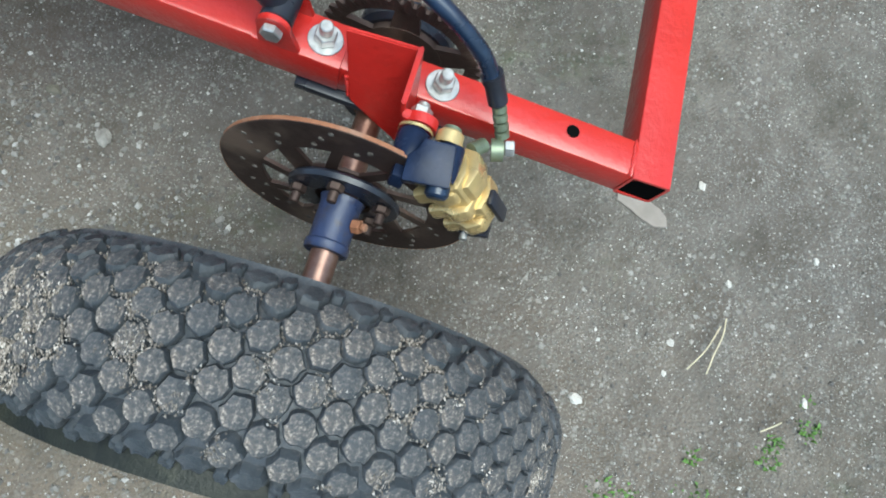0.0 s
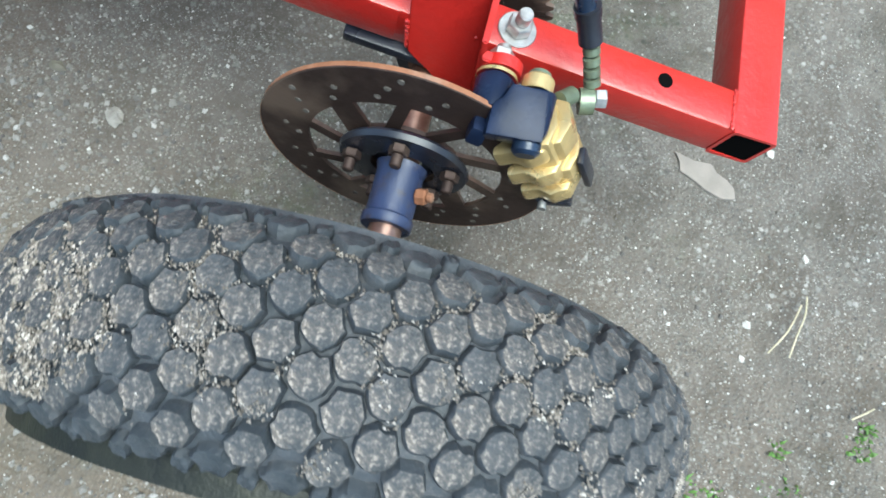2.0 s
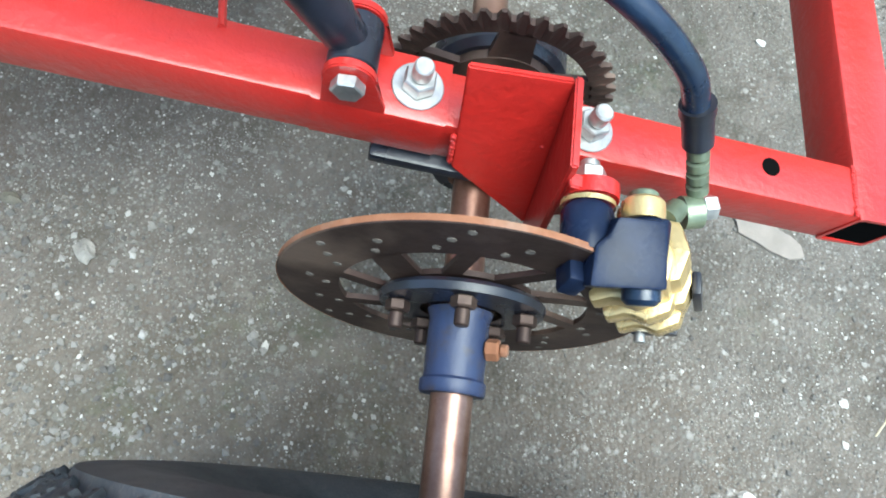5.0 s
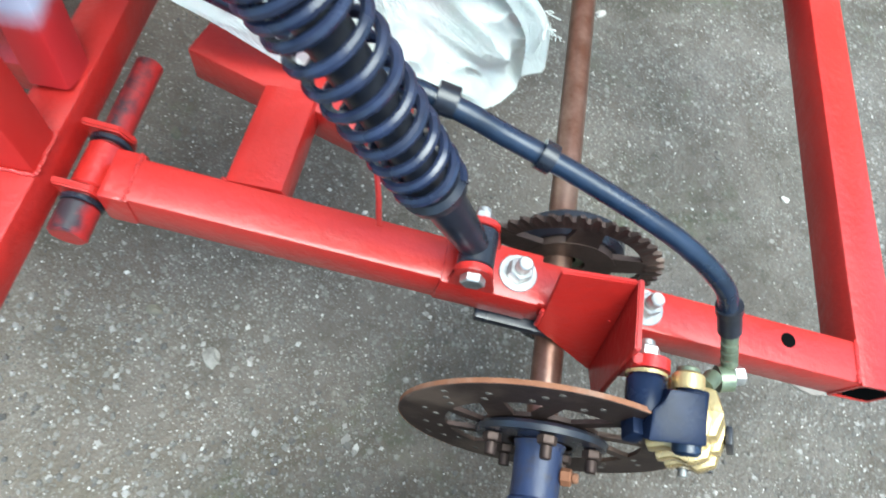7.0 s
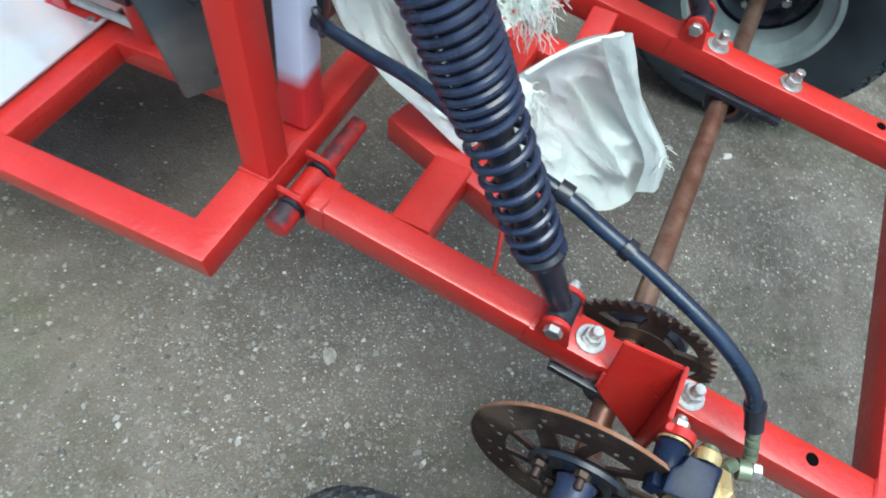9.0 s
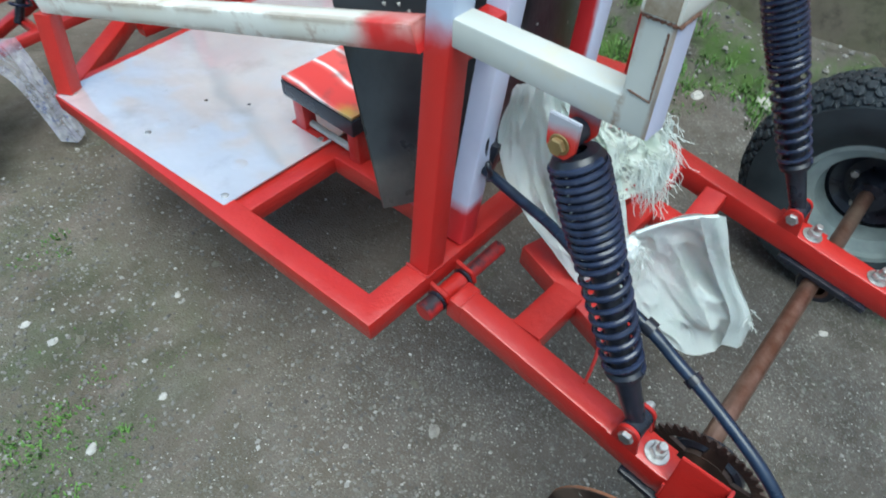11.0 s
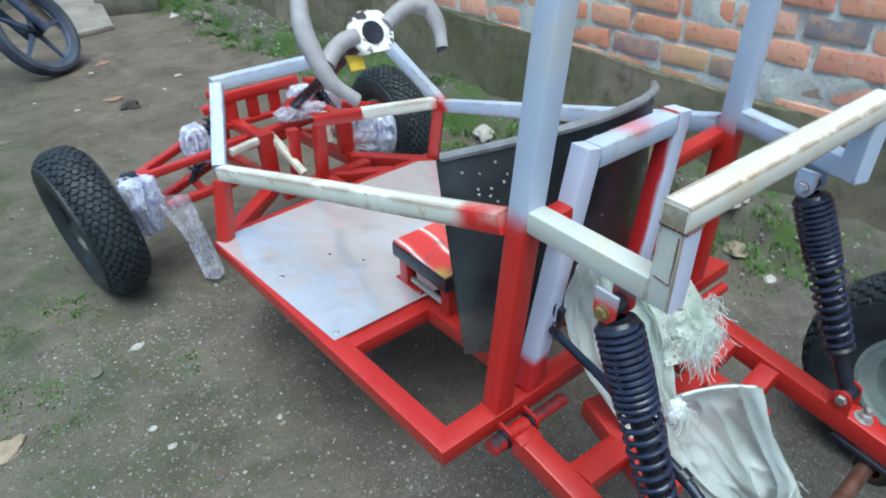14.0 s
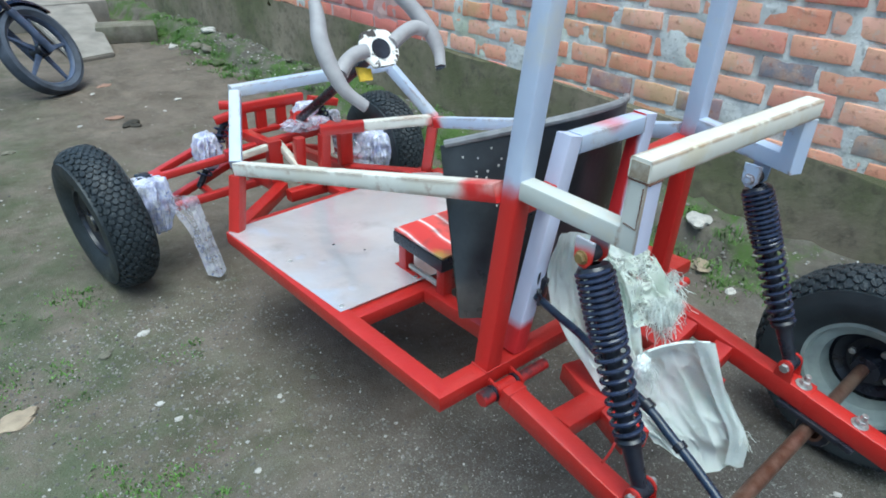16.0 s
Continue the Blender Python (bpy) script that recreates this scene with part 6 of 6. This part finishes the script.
def creased(centre, radii, seed):
    """Thin film pulled tight round something, with sharp upright creases and a pinched top and bottom."""
    bm = bmesh.new()
    nu, nv = 72, 30
    rings = []
    for j in range(nv + 1):
        v = j / nv
        wide = (0.42 + 0.58 * math.sin(math.pi * min(1.0, v * 0.8 + 0.15)) ** 0.8) * (1.0 if 0 < j < nv else 0.35)
        ring = []
        for i in range(nu):
            a = 2 * math.pi * i / nu
            q = V((math.cos(a) * 2.6, math.sin(a) * 2.6, v * 1.5 + seed))
            f = 1.0 - abs(noise.noise(q)) * 1.3 - abs(noise.noise(q * 2.3)) * 0.3 - abs(noise.noise(V((q.x * 3.6, q.y * 3.6, v * 5 + seed)))) * 0.12
            r = wide * (0.62 + 0.5 * f)
            lift = 0.16 * noise.noise(V((q.x, q.y, seed + 9)))
            ring.append(bm.verts.new((centre[0] + radii[0] * r * math.cos(a), centre[1] + radii[1] * r * math.sin(a), centre[2] + radii[2] * (1 - 2 * v + lift) * 0.9)))
        rings.append(ring)
    for r0, r1 in zip(rings, rings[1:]):
        for i in range(nu):
            bm.faces.new((r0[i], r1[i], r1[(i + 1) % nu], r0[(i + 1) % nu]))
    bm.faces.new(rings[0])
    bm.faces.new(rings[-1][::-1])
    return bm


def drape(rows, nu=40, nv=30, amp=0.012, seed=0, thick=0.0025, freq=4.2, slant=0.9):
    """A cloth sheet through rows of control points, with sharp folds."""
    lines = [[along_curve([V(p) for p in r], i / nu) for i in range(nu + 1)] for r in rows]
    grid = [[along_curve([l[i] for l in lines], j / nv) for i in range(nu + 1)] for j in range(nv + 1)]
    bm = bmesh.new()
    pts = []
    for j in range(nv + 1):
        row = []
        for i in range(nu + 1):
            p = grid[j][i]
            a, b = grid[j][min(i + 1, nu)] - grid[j][max(i - 1, 0)], grid[min(j + 1, nv)][i] - grid[max(j - 1, 0)][i]
            n = a.cross(b)
            n = n.normalized() if n.length > 1e-9 else V((0, 0, 1))
            q = V((i / nu * freq + j / nv * slant, j / nv * 1.3, seed))
            d = amp * (1.8 * abs(noise.noise(q)) + 0.9 * abs(noise.noise(V((q.x * 1.7 - q.y * 1.9, q.y * 2.2 + q.x * 0.8, seed + 4)))) + 0.25 * abs(noise.noise(q * 4.3)))
            calm = min(1.0, 0.3 + 5 * min(i / nu, 1 - i / nu, j / nv, 1 - j / nv))
            row.append(bm.verts.new(p + n * d * calm))
        pts.append(row)
    for j in range(nv):
        for i in range(nu):
            bm.faces.new((pts[j][i], pts[j][i + 1], pts[j + 1][i + 1], pts[j + 1][i]))
    bmesh.ops.solidify(bm, geom=list(bm.faces), thickness=thick)
    return bm


def frayed(name, start, end, count, length, seed, parent):
    rng = random.Random(seed)
    bm = bmesh.new()
    for _ in range(count):
        p = V(start).lerp(V(end), rng.random()) + V((rng.uniform(-1, 1), rng.uniform(-1, 1), rng.uniform(-1, 1))) * 0.012
        pts, d = [p], V((rng.uniform(-0.5, 1), rng.uniform(-1, 0.4), rng.uniform(-1, 0.2))).normalized()
        for _ in range(4):
            d = (d + V((rng.uniform(-1, 1), rng.uniform(-1, 1), rng.uniform(-1.6, 0.3))) * 0.8).normalized()
            pts.append(pts[-1] + d * length * rng.uniform(0.15, 0.4))
        pipe(pts, 0.00060, 3, 3, bm=bm)
    return part(name, bm, STRAND, parent, "frayed white plastic strands")


def build_sack():
    s = thing("sack", "crumpled white woven plastic sack, frayed, tied over the motor mount", "sack")
    upper = drape([
        [(-0.130, 0.45, 0.687), (-0.11, 0.44, 0.695), (-0.07, 0.42, 0.685), (-0.02, 0.41, 0.665)],
        [(-0.122, 0.480, 0.575), (-0.102, 0.432, 0.585), (-0.07, 0.37, 0.595), (-0.02, 0.345, 0.585)],
        [(-0.116, 0.425, 0.475), (-0.098, 0.375, 0.485), (-0.075, 0.32, 0.50), (-0.03, 0.30, 0.51)],
        [(-0.095, 0.315, 0.365), (-0.082, 0.29, 0.40), (-0.068, 0.28, 0.43), (-0.05, 0.27, 0.46)],
    ], 72, 52, 0.024, 3, freq=5.0, slant=1.4)
    part("sack_neck", upper, SACK, s, "gathered upper part of the sack")
    for seed, off in ((11, 0.0), (17, 0.012), (23, -0.010)):
        net = drape([
            [(-0.050, 0.415 + off, 0.665), (0.010, 0.402 + off, 0.655), (0.065, 0.398 + off, 0.635), (0.105, 0.405 + off, 0.605)],
            [(-0.045, 0.352 + off, 0.600), (0.015, 0.335 + off, 0.588), (0.060, 0.315 + off, 0.568), (0.098, 0.305 + off, 0.545)],
            [(-0.045, 0.312 + off, 0.520), (-0.005, 0.302 + off, 0.520), (0.034, 0.297 + off, 0.505), (0.062, 0.292 + off, 0.478)],
        ], 40, 40, 0.030, seed, freq=3.4, slant=1.1, thick=0.001)
        part("sack_net", net, NET, s, "frayed open weave of the torn sack")
    lower = drape([
        [(-0.085, 0.275, 0.47), (-0.057, 0.263, 0.496), (-0.021, 0.222, 0.522), (0.013, 0.181, 0.532)],
        [(-0.085, 0.258, 0.43), (-0.05, 0.238, 0.445), (-0.012, 0.205, 0.455), (0.032, 0.150, 0.455)],
        [(-0.085, 0.242, 0.38), (-0.045, 0.212, 0.385), (0.0, 0.172, 0.385), (0.050, 0.122, 0.395)],
        [(-0.080, 0.222, 0.335), (-0.04, 0.180, 0.322), (0.0, 0.132, 0.312), (0.068, 0.086, 0.325)],
        [(-0.060, 0.200, 0.292), (-0.025, 0.158, 0.266), (0.012, 0.112, 0.238), (0.070, 0.078, 0.254)],
    ], 88, 72, 0.036, 8, freq=2.2, slant=-0.9)
    part("sack_body", lower, SACK, s, "folded lower part of the sack")
    edge = [(0.013, 0.181, 0.532), (0.032, 0.150, 0.455), (0.050, 0.122, 0.395), (0.068, 0.086, 0.325), (0.068, 0.078, 0.256)]
    fold = drape([[(x - 0.026, y + 0.020, z + 0.006), (x - 0.016, y - 0.002, z + 0.008), (x + 0.002, y - 0.008, z + 0.004), (x + 0.004, y + 0.006, z)] for x, y, z in edge], 16, 40, 0.007, 6, freq=1.5)
    part("sack_side_fold", fold, SACK, s, "doubled side fold of the sack")
    hem = [(-0.06, 0.262, 0.497), (-0.040, 0.243, 0.512), (-0.015, 0.215, 0.526), (0.012, 0.182, 0.533)]
    part("sack_hem", pipe(hem, 0.0026, 8, 8), SACK, s, "folded hem of the sack")
    part("sack_knot", crumpled((-0.065, 0.264, 0.462), (0.024, 0.018, 0.034), 0.5, 4), SACK, s)
    frayed("sack_fray", (0.10, 0.33, 0.585), (0.030, 0.290, 0.49), 300, 0.040, 2, s)
    frayed("sack_fray", (-0.02, 0.305, 0.56), (0.08, 0.30, 0.54), 200, 0.045, 3, s)
    frayed("sack_fray", (-0.065, 0.255, 0.48), (-0.05, 0.25, 0.43), 60, 0.03, 5, s)
    frayed("sack_fray", (0.062, 0.092, 0.345), (0.07, 0.085, 0.31), 40, 0.024, 7, s)


def build_wraps():
    """Plastic bags and film wrapped round the front knuckles and suspension."""
    group = "bags on the front end"
    knuckle = thing("plastic_bag", "crumpled printed plastic bag tied round a steering knuckle, film trailing down", "plastic bag", group)
    part("bag_wrap", creased((-0.470, 1.970, 0.262), (0.070, 0.072, 0.112), 3), CRUMPLE, knuckle, smooth=False)
    part("bag_film", drape([
        [(-0.435, 1.93, 0.305), (-0.400, 1.91, 0.300), (-0.335, 1.90, 0.285)],
        [(-0.425, 1.90, 0.245), (-0.375, 1.87, 0.240), (-0.325, 1.88, 0.215)],
        [(-0.395, 1.86, 0.165), (-0.360, 1.83, 0.160), (-0.318, 1.85, 0.140)],
        [(-0.378, 1.80, 0.020), (-0.345, 1.77, 0.015), (-0.308, 1.79, 0.020)],
    ], 24, 30, 0.018, 5, 0.001), FILM, knuckle, "thin clear film hanging down")
    far = thing("plastic_bag", "printed plastic bag and clear film on the far front knuckle", "plastic bag", group)
    part("bag_wrap", creased((0.430, 1.925, 0.275), (0.075, 0.075, 0.095), 4), CRUMPLE, far, smooth=False)
    part("bag_film", drape([
        [(0.145, 1.80, 0.455), (0.230, 1.82, 0.450), (0.330, 1.86, 0.400), (0.430, 1.90, 0.360)],
        [(0.160, 1.79, 0.390), (0.245, 1.80, 0.370), (0.335, 1.84, 0.330), (0.435, 1.88, 0.300)],
        [(0.190, 1.79, 0.330), (0.265, 1.80, 0.300), (0.340, 1.83, 0.265), (0.430, 1.87, 0.235)],
    ], 30, 24, 0.030, 9, 0.001), FILM, far, "clear film stretched from the bag")
    for at, r, mat in (((-0.240, 2.00, 0.400), (0.052, 0.042, 0.072), CRUMPLE), ((0.28, 2.02, 0.41), (0.05, 0.035, 0.05), FILM), ((0.055, 1.80, 0.50), (0.095, 0.05, 0.022), FILM), ((0.115, 1.90, 0.52), (0.050, 0.04, 0.030), CRUMPLE)):
        w = thing("plastic_bag", "crumpled clear film wrapped on the front suspension", "plastic bag", "film on the front end")
        part("bag_wrap", creased(at, r, at[0] * 10), mat, w, smooth=False)


DUSTBLUE = plain("dusty_blue_paint", (0.060, 0.080, 0.135), 0.55, 0.0, 0.4, 14)
DUSTTYRE = plain("dusty_motorbike_rubber", (0.060, 0.072, 0.098), 0.8, 0.0, 0.45, 9, 0.3, 0.002)


def build_motorbike():
    """Front wheel and fork of a parked motorbike at the edge of the yard."""
    b = thing("motorbike", "parked dark motorbike, front wheel and fork in view", "motorbike")
    R, ax = 0.29, V((0.575, -0.688, 0.442))
    fore = V((0, 0, 1)).cross(ax).normalized()
    m = Matrix.Translation((-0.292, 4.66, 0.26)) @ Matrix((ax, fore, ax.cross(fore))).transposed().to_4x4()
    prof = [(-0.026, R - 0.062), (-0.045, R - 0.034), (-0.038, R - 0.010), (0, R), (0.038, R - 0.010), (0.045, R - 0.034), (0.026, R - 0.062)]
    rim = part("front_wheel", lathe([(-0.022, R - 0.056), (-0.024, R - 0.066), (-0.01, R - 0.076), (0.01, R - 0.076), (0.024, R - 0.066), (0.022, R - 0.056)], (0, 0, 0), 56), DUSTBLUE, b, "dusty blue alloy motorbike wheel")
    rim.matrix_basis = m
    part("tyre", lathe(prof, (0, 0, 0), 56), DUSTTYRE, rim, "dusty blue-grey motorbike tyre")
    for k in range(5):
        a = 2 * math.pi * k / 5
        d, s = V((0, math.cos(a), math.sin(a))), V((0, -math.sin(a), math.cos(a)))
        part("wheel_spoke", plate([d * 0.03 - s * 0.02, d * (R - 0.073) - s * 0.011, d * (R - 0.073) + s * 0.011, d * 0.03 + s * 0.02], 0.018, bevel=0.004), DUSTBLUE, rim)
    part("wheel_hub", cyl((-0.05, 0, 0), (0.05, 0, 0), 0.045, seg=24, edge=0.004), BLACK, rim)
    for x in (-0.075, 0.075):
        fork = part("fork_leg", cyl(m @ V((x, 0, 0)), m @ V((x, -0.24, 0.62)), 0.018, seg=16), BLACK, b)
        part("fork_slider", cyl(m @ V((x, 0.012, -0.03)), m @ V((x, -0.10, 0.26)), 0.025, seg=16, edge=0.003), DUSTBLUE, fork)
    fen = bmesh.new()
    rings = []
    for i in range(21):
        a = radians(40 + 120 * i / 20)
        o = V((0, math.cos(a), math.sin(a)))
        rings.append([o * (R + 0.03) + V((0.045, 0, 0)) - o * 0.02, o * (R + 0.035) + V((0.03, 0, 0)), o * (R + 0.038), o * (R + 0.035) - V((0.03, 0, 0)), o * (R + 0.03) - V((0.045, 0, 0)) - o * 0.02, o * (R + 0.03)])
    sweep(fen, [[m @ p for p in r] for r in rings])
    part("fender", fen, BLUE, b, "dark blue front mudguard")
    part("engine_body", block((0.26, 0.62, 0.36), m @ V((0, -1.02, 0.22)), m.to_3x3().to_4x4(), 0.05), BLACK, b)
    part("seat", block((0.22, 0.62, 0.1), m @ V((0, -1.1, 0.5)), m.to_3x3().to_4x4(), 0.03), SEAT, b)
    part("head_tube", cyl(m @ V((0, -0.24, 0.50)), m @ V((0, -0.29, 0.66)), 0.03, seg=16, edge=0.004), BLACK, b)
    for x in (-0.06, 0.06):
        part("frame_tube", pipe([m @ V((x * 0.3, -0.27, 0.58)), m @ V((x, -0.62, 0.50)), m @ V((x, -1.0, 0.42)), m @ V((x, -1.35, 0.44))], 0.018, 10, 6), BLACK, b)
        part("swing_arm", cyl(m @ V((x, -0.95, 0.05)), m @ V((x, -1.32, 0.0)), 0.016, seg=12), BLACK, b)
    part("down_tube", pipe([m @ V((0, -0.27, 0.52)), m @ V((0, -0.62, 0.30)), m @ V((0, -0.82, 0.12))], 0.02, 10, 6), BLACK, b)
    part("handlebar", pipe([m @ V((-0.34, -0.36, 0.74)), m @ V((-0.15, -0.30, 0.76)), m @ V((0.15, -0.30, 0.76)), m @ V((0.34, -0.36, 0.74))], 0.012, 10, 6), BLACK, b)
    part("rear_wheel", lathe(prof, m @ V((0, -1.3, 0)), 48, axis=tuple((m.to_3x3() @ V((1, 0, 0))))), TYRE, b)


def build_porch():
    """Concrete slab, ramp and kerb stone in the far corner of the yard."""
    bm = block((3.4, 2.6, 0.24), (-1.1, 8.0, 0.10), pose(0, 0, 0, 0, 0, 4), 0.02)
    tagged(part("porch", bm, CONCRETE), "worn pale concrete porch slab", "porch", "", "structure")
    bm = plate([(0.02, 5.35, 0.005), (0.33, 5.45, 0.005), (0.50, 6.75, 0.19), (-0.05, 6.75, 0.19)], 0.05, bevel=0.01)
    tagged(part("ramp", bm, CONCRETE), "worn concrete ramp up to the porch", "ramp", "", "structure")
    bm = block((0.48, 0.26, 0.15), (0.60, 6.02, 0.065), pose(0, 0, 0, 0, 0, -14), 0.025)
    tagged(part("kerb_block", bm, STONE), "mossy grey concrete kerb block beside the ramp", "kerb")


CONCRETE = plain("worn_concrete", (0.23, 0.21, 0.185), 0.85, 0.0, 0.25, 6, 0.5, 0.006)

GRAVEL = speckled(light=0.82)


def build_stones():
    spots = [
        ((-0.304, 0.435), 0.015, GREYSTONE, "small grey angular stone on dark soil", 0.6), ((-0.478, -0.328), 0.011, PALE, "small white stone chip on soil", 1.2),
        ((-0.661, 1.628), 0.019, PALE, "white stone chip on the soil", 0.3), ((-0.452, 1.108), 0.010, PALE, "small white stone chip on soil", 0.9),
        ((-0.383, 0.217), 0.006, PALE, "tiny white pebble on the soil", 0.2), ((-0.245, -0.524), 0.006, PALE, "tiny white pebble on the soil", 0.2),
        ((-0.069, 3.695), 0.055, LEAF, "dark dead leaf clump on the soil", 0.1), ((0.323, 4.053), 0.022, PALE, "white stone chip on the soil", 0.4),
        ((-0.36, -0.45), 0.007, PALE, "tiny white pebble on the soil", 0.4), ((-0.102, -0.456), 0.008, PALE, "tiny white pebble on the soil", 0.4), ((-0.391, -0.66), 0.007, PALE, "tiny white pebble on the soil", 0.4),
        ((-0.407, -0.448), 0.005, PALE, "tiny white pebble on the soil", 0.4), ((-0.171, -0.652), 0.006, PALE, "tiny white pebble on the soil", 0.4),
        ((-0.787, 1.587), 0.022, STONE, "small grey stone on the soil", 0.8), ((-1.04, 1.443), 0.050, TAN, "flat tan stone on the soil", 0.3), ((-0.709, 1.194), 0.013, PALE, "white stone chip on the soil", 0.3),
        ((-0.664, 1.156), 0.014, STONE, "small grey stone on the soil", 1.2), ((-0.727, 1.279), 0.012, PALE, "pale stone chip on the soil", 0.2), ((-0.772, 0.90), 0.013, PALE, "pale stone chip on the soil", 0.6), ((-0.617, 0.901), 0.010, PALE, "pale stone chip on the soil", 0.6),
        ((0.026, 4.629), 0.045, SHARD, "flat orange brick shard on the soil", 0.3), ((-0.112, 3.884), 0.05, SHARD, "flat orange brick shard on the soil", 0.2), ((-0.093, 4.444), 0.018, PALE, "white stone chip on the soil", 0.2),
        ((-0.314, 3.837), 0.015, PALE, "white stone chip on the soil", 0.2), ((-0.689, 4.822), 0.02, PALE, "white stone chip on the soil", 0.2), ((-0.857, 2.956), 0.018, PALE, "white stone chip on the soil", 0.2), ((-0.9, 3.121), 0.02, PALE, "white stone chip on the soil", 0.2), ((-0.716, 3.575), 0.028, STONE, "grey stone on the soil surface", 0.2),
    ]
    for i, ((x, y), r, mat, label, turn) in enumerate(spots):
        stone((x, y, hill(x, y)), r, mat, label, turn, 0.22 if mat in (SHARD, TAN) else 0.5, i)
    for x, y, r, mat, label in ((1.27, 0.86, 0.062, PALE, "large pale lump of rubble on the mossy bank"), (1.165, 0.76, 0.050, TAN, "tan lump of rubble on the mossy bank"), (1.20, 0.42, 0.035, PALE, "pale lump of rubble on the mossy bank"), (1.02, 1.3, 0.03, STONE, "grey stone at the foot of the bank")):
        stone((x, y, bank_height(x, y)), r, mat, label, 0.6, 0.45, int(y * 100))
    rng = random.Random(11)
    for i in range(60):
        x, y = rng.uniform(-1.6, 1.2), rng.uniform(-0.8, 5.0)
        stone((x, y, hill(x, y)), rng.uniform(0.006, 0.014), rng.choice((PALE, STONE, STONE)), "small loose pebble on the soil", rng.uniform(0, 6), 0.55, 20 + i)
    for i in range(26):
        y = rng.uniform(-0.6, 5.5)
        t = rng.uniform(0.06, 0.42)
        stone((WALL_X + WALL_S * y - t, y, bank_height(WALL_X + WALL_S * y - t, y)), rng.uniform(0.025, 0.07), rng.choice((STONE, MOSSY, PALE)), "lump of rubble on the mossy bank", rng.uniform(0, 6), 0.7, 90 + i)


GREYSTONE = plain("rough_grey_stone", (0.27, 0.255, 0.23), 0.9, 0.0, 0.3, 70, 0.8, 0.004)
TAN = plain("tan_stone", (0.30, 0.24, 0.17), 0.85, 0.0, 0.25, 25, 0.5, 0.003)
SHARD = plain("brick_shard", (0.27, 0.16, 0.115), 0.85, 0.0, 0.25, 40, 0.5, 0.003)
LEAF = plain("dead_leaf", (0.035, 0.03, 0.022), 0.8, 0.0, 0.4, 60, 0.6, 0.004)
BUFF = plain("buff_flagstone", (0.215, 0.190, 0.168), 0.85, 0.0, 0.15, 30, 0.4, 0.002)
ORANGE = plain("varnished_orange_wood", (0.50, 0.20, 0.035), 0.4, 0.0, 0.25, 12, 0.3, 0.002)


def build_flagstone():
    pts = [(-0.138, -0.316), (-0.152, -0.326), (-0.166, -0.327), (-0.176, -0.352), (-0.184, -0.366), (-0.192, -0.392), (-0.187, -0.413), (-0.171, -0.409), (-0.160, -0.396), (-0.156, -0.381), (-0.143, -0.372), (-0.146, -0.345)]
    pts = [(x, y, hill(x, y) - 0.0012) for x, y in pts]
    tagged(part("flat_stone", plate(pts, 0.010, bevel=0.0008), BUFF, smooth=False), "flat buff stone half sunk in the soil", "stone")


def build_bench():
    """Corner of a low varnished wooden bench."""
    b = thing("bench", "low orange varnished wooden bench on the soil", "bench")
    part("bench_top", plate([(-0.863, 2.972, 0.2), (-1.01, 2.78, 0.2), (-1.62, 3.24, 0.2), (-1.47, 3.44, 0.2)], 0.03, bevel=0.006), ORANGE, b)
    for x, y in ((-0.985, 2.985), (-1.05, 2.875), (-1.45, 3.32), (-1.525, 3.22)):
        part("bench_leg", tube((x, y, -0.005), (x, y, 0.185), 0.035, up=(0, 1, 0)), DARKWOOD, b)


DARKWOOD = plain("dark_wood", (0.06, 0.045, 0.03), 0.7)


def build_stick():
    for line in ([(-0.394, -0.475, 0.005), (-0.36, -0.495, 0.012), (-0.319, -0.513, 0.007)], [(-0.393, -0.504, 0.005), (-0.365, -0.508, 0.010), (-0.333, -0.516, 0.012), (-0.305, -0.52, 0.006)], [(-0.451, -0.593, 0.005), (-0.44, -0.608, 0.008), (-0.43, -0.622, 0.005)]):
        tagged(part("straw", pipe(line, 0.0012, 6, 4), STRAW), "dry pale straw stalk lying on soil", "straw", "straw on the soil")


build_ground()
wall = build_wall()
build_bank()
build_porch()
build_buggy()
build_sack()
build_wraps()
build_motorbike()
build_stones()
build_stick()
build_flagstone()
build_bench()
scatter_gravel("grit", 60000, (-0.9, 0.5, -0.9, 0.8), (0.0008, 0.0030), GRAVEL, "fine pale grit strewn over the dark soil")
scatter_gravel("gravel", 16000, (-1.5, 0.9, -1.0, 1.9), (0.0014, 0.0055), GRAVEL, "fine mixed gravel scattered over the soil")
scatter_gravel("yard_grit", 16000, (-1.5, -0.25, 0.2, 1.8), (0.0016, 0.0075), speckled("damp_grit", 0.6), "fine mixed grit on the damp soil")
scatter_gravel("far_gravel", 6000, (-2.2, 1.3, 1.6, 6.0), (0.002, 0.008), speckled("dull_gravel", 0.6), "coarse mixed gravel scattered over the soil")
scatter_gravel("bank_rubble", 9000, (-0.46, -0.03, -0.6, 6.5), (0.003, 0.014), GRAVEL, "small rubble and grit on the bank", True)
build_grass()
build_bricks(wall)
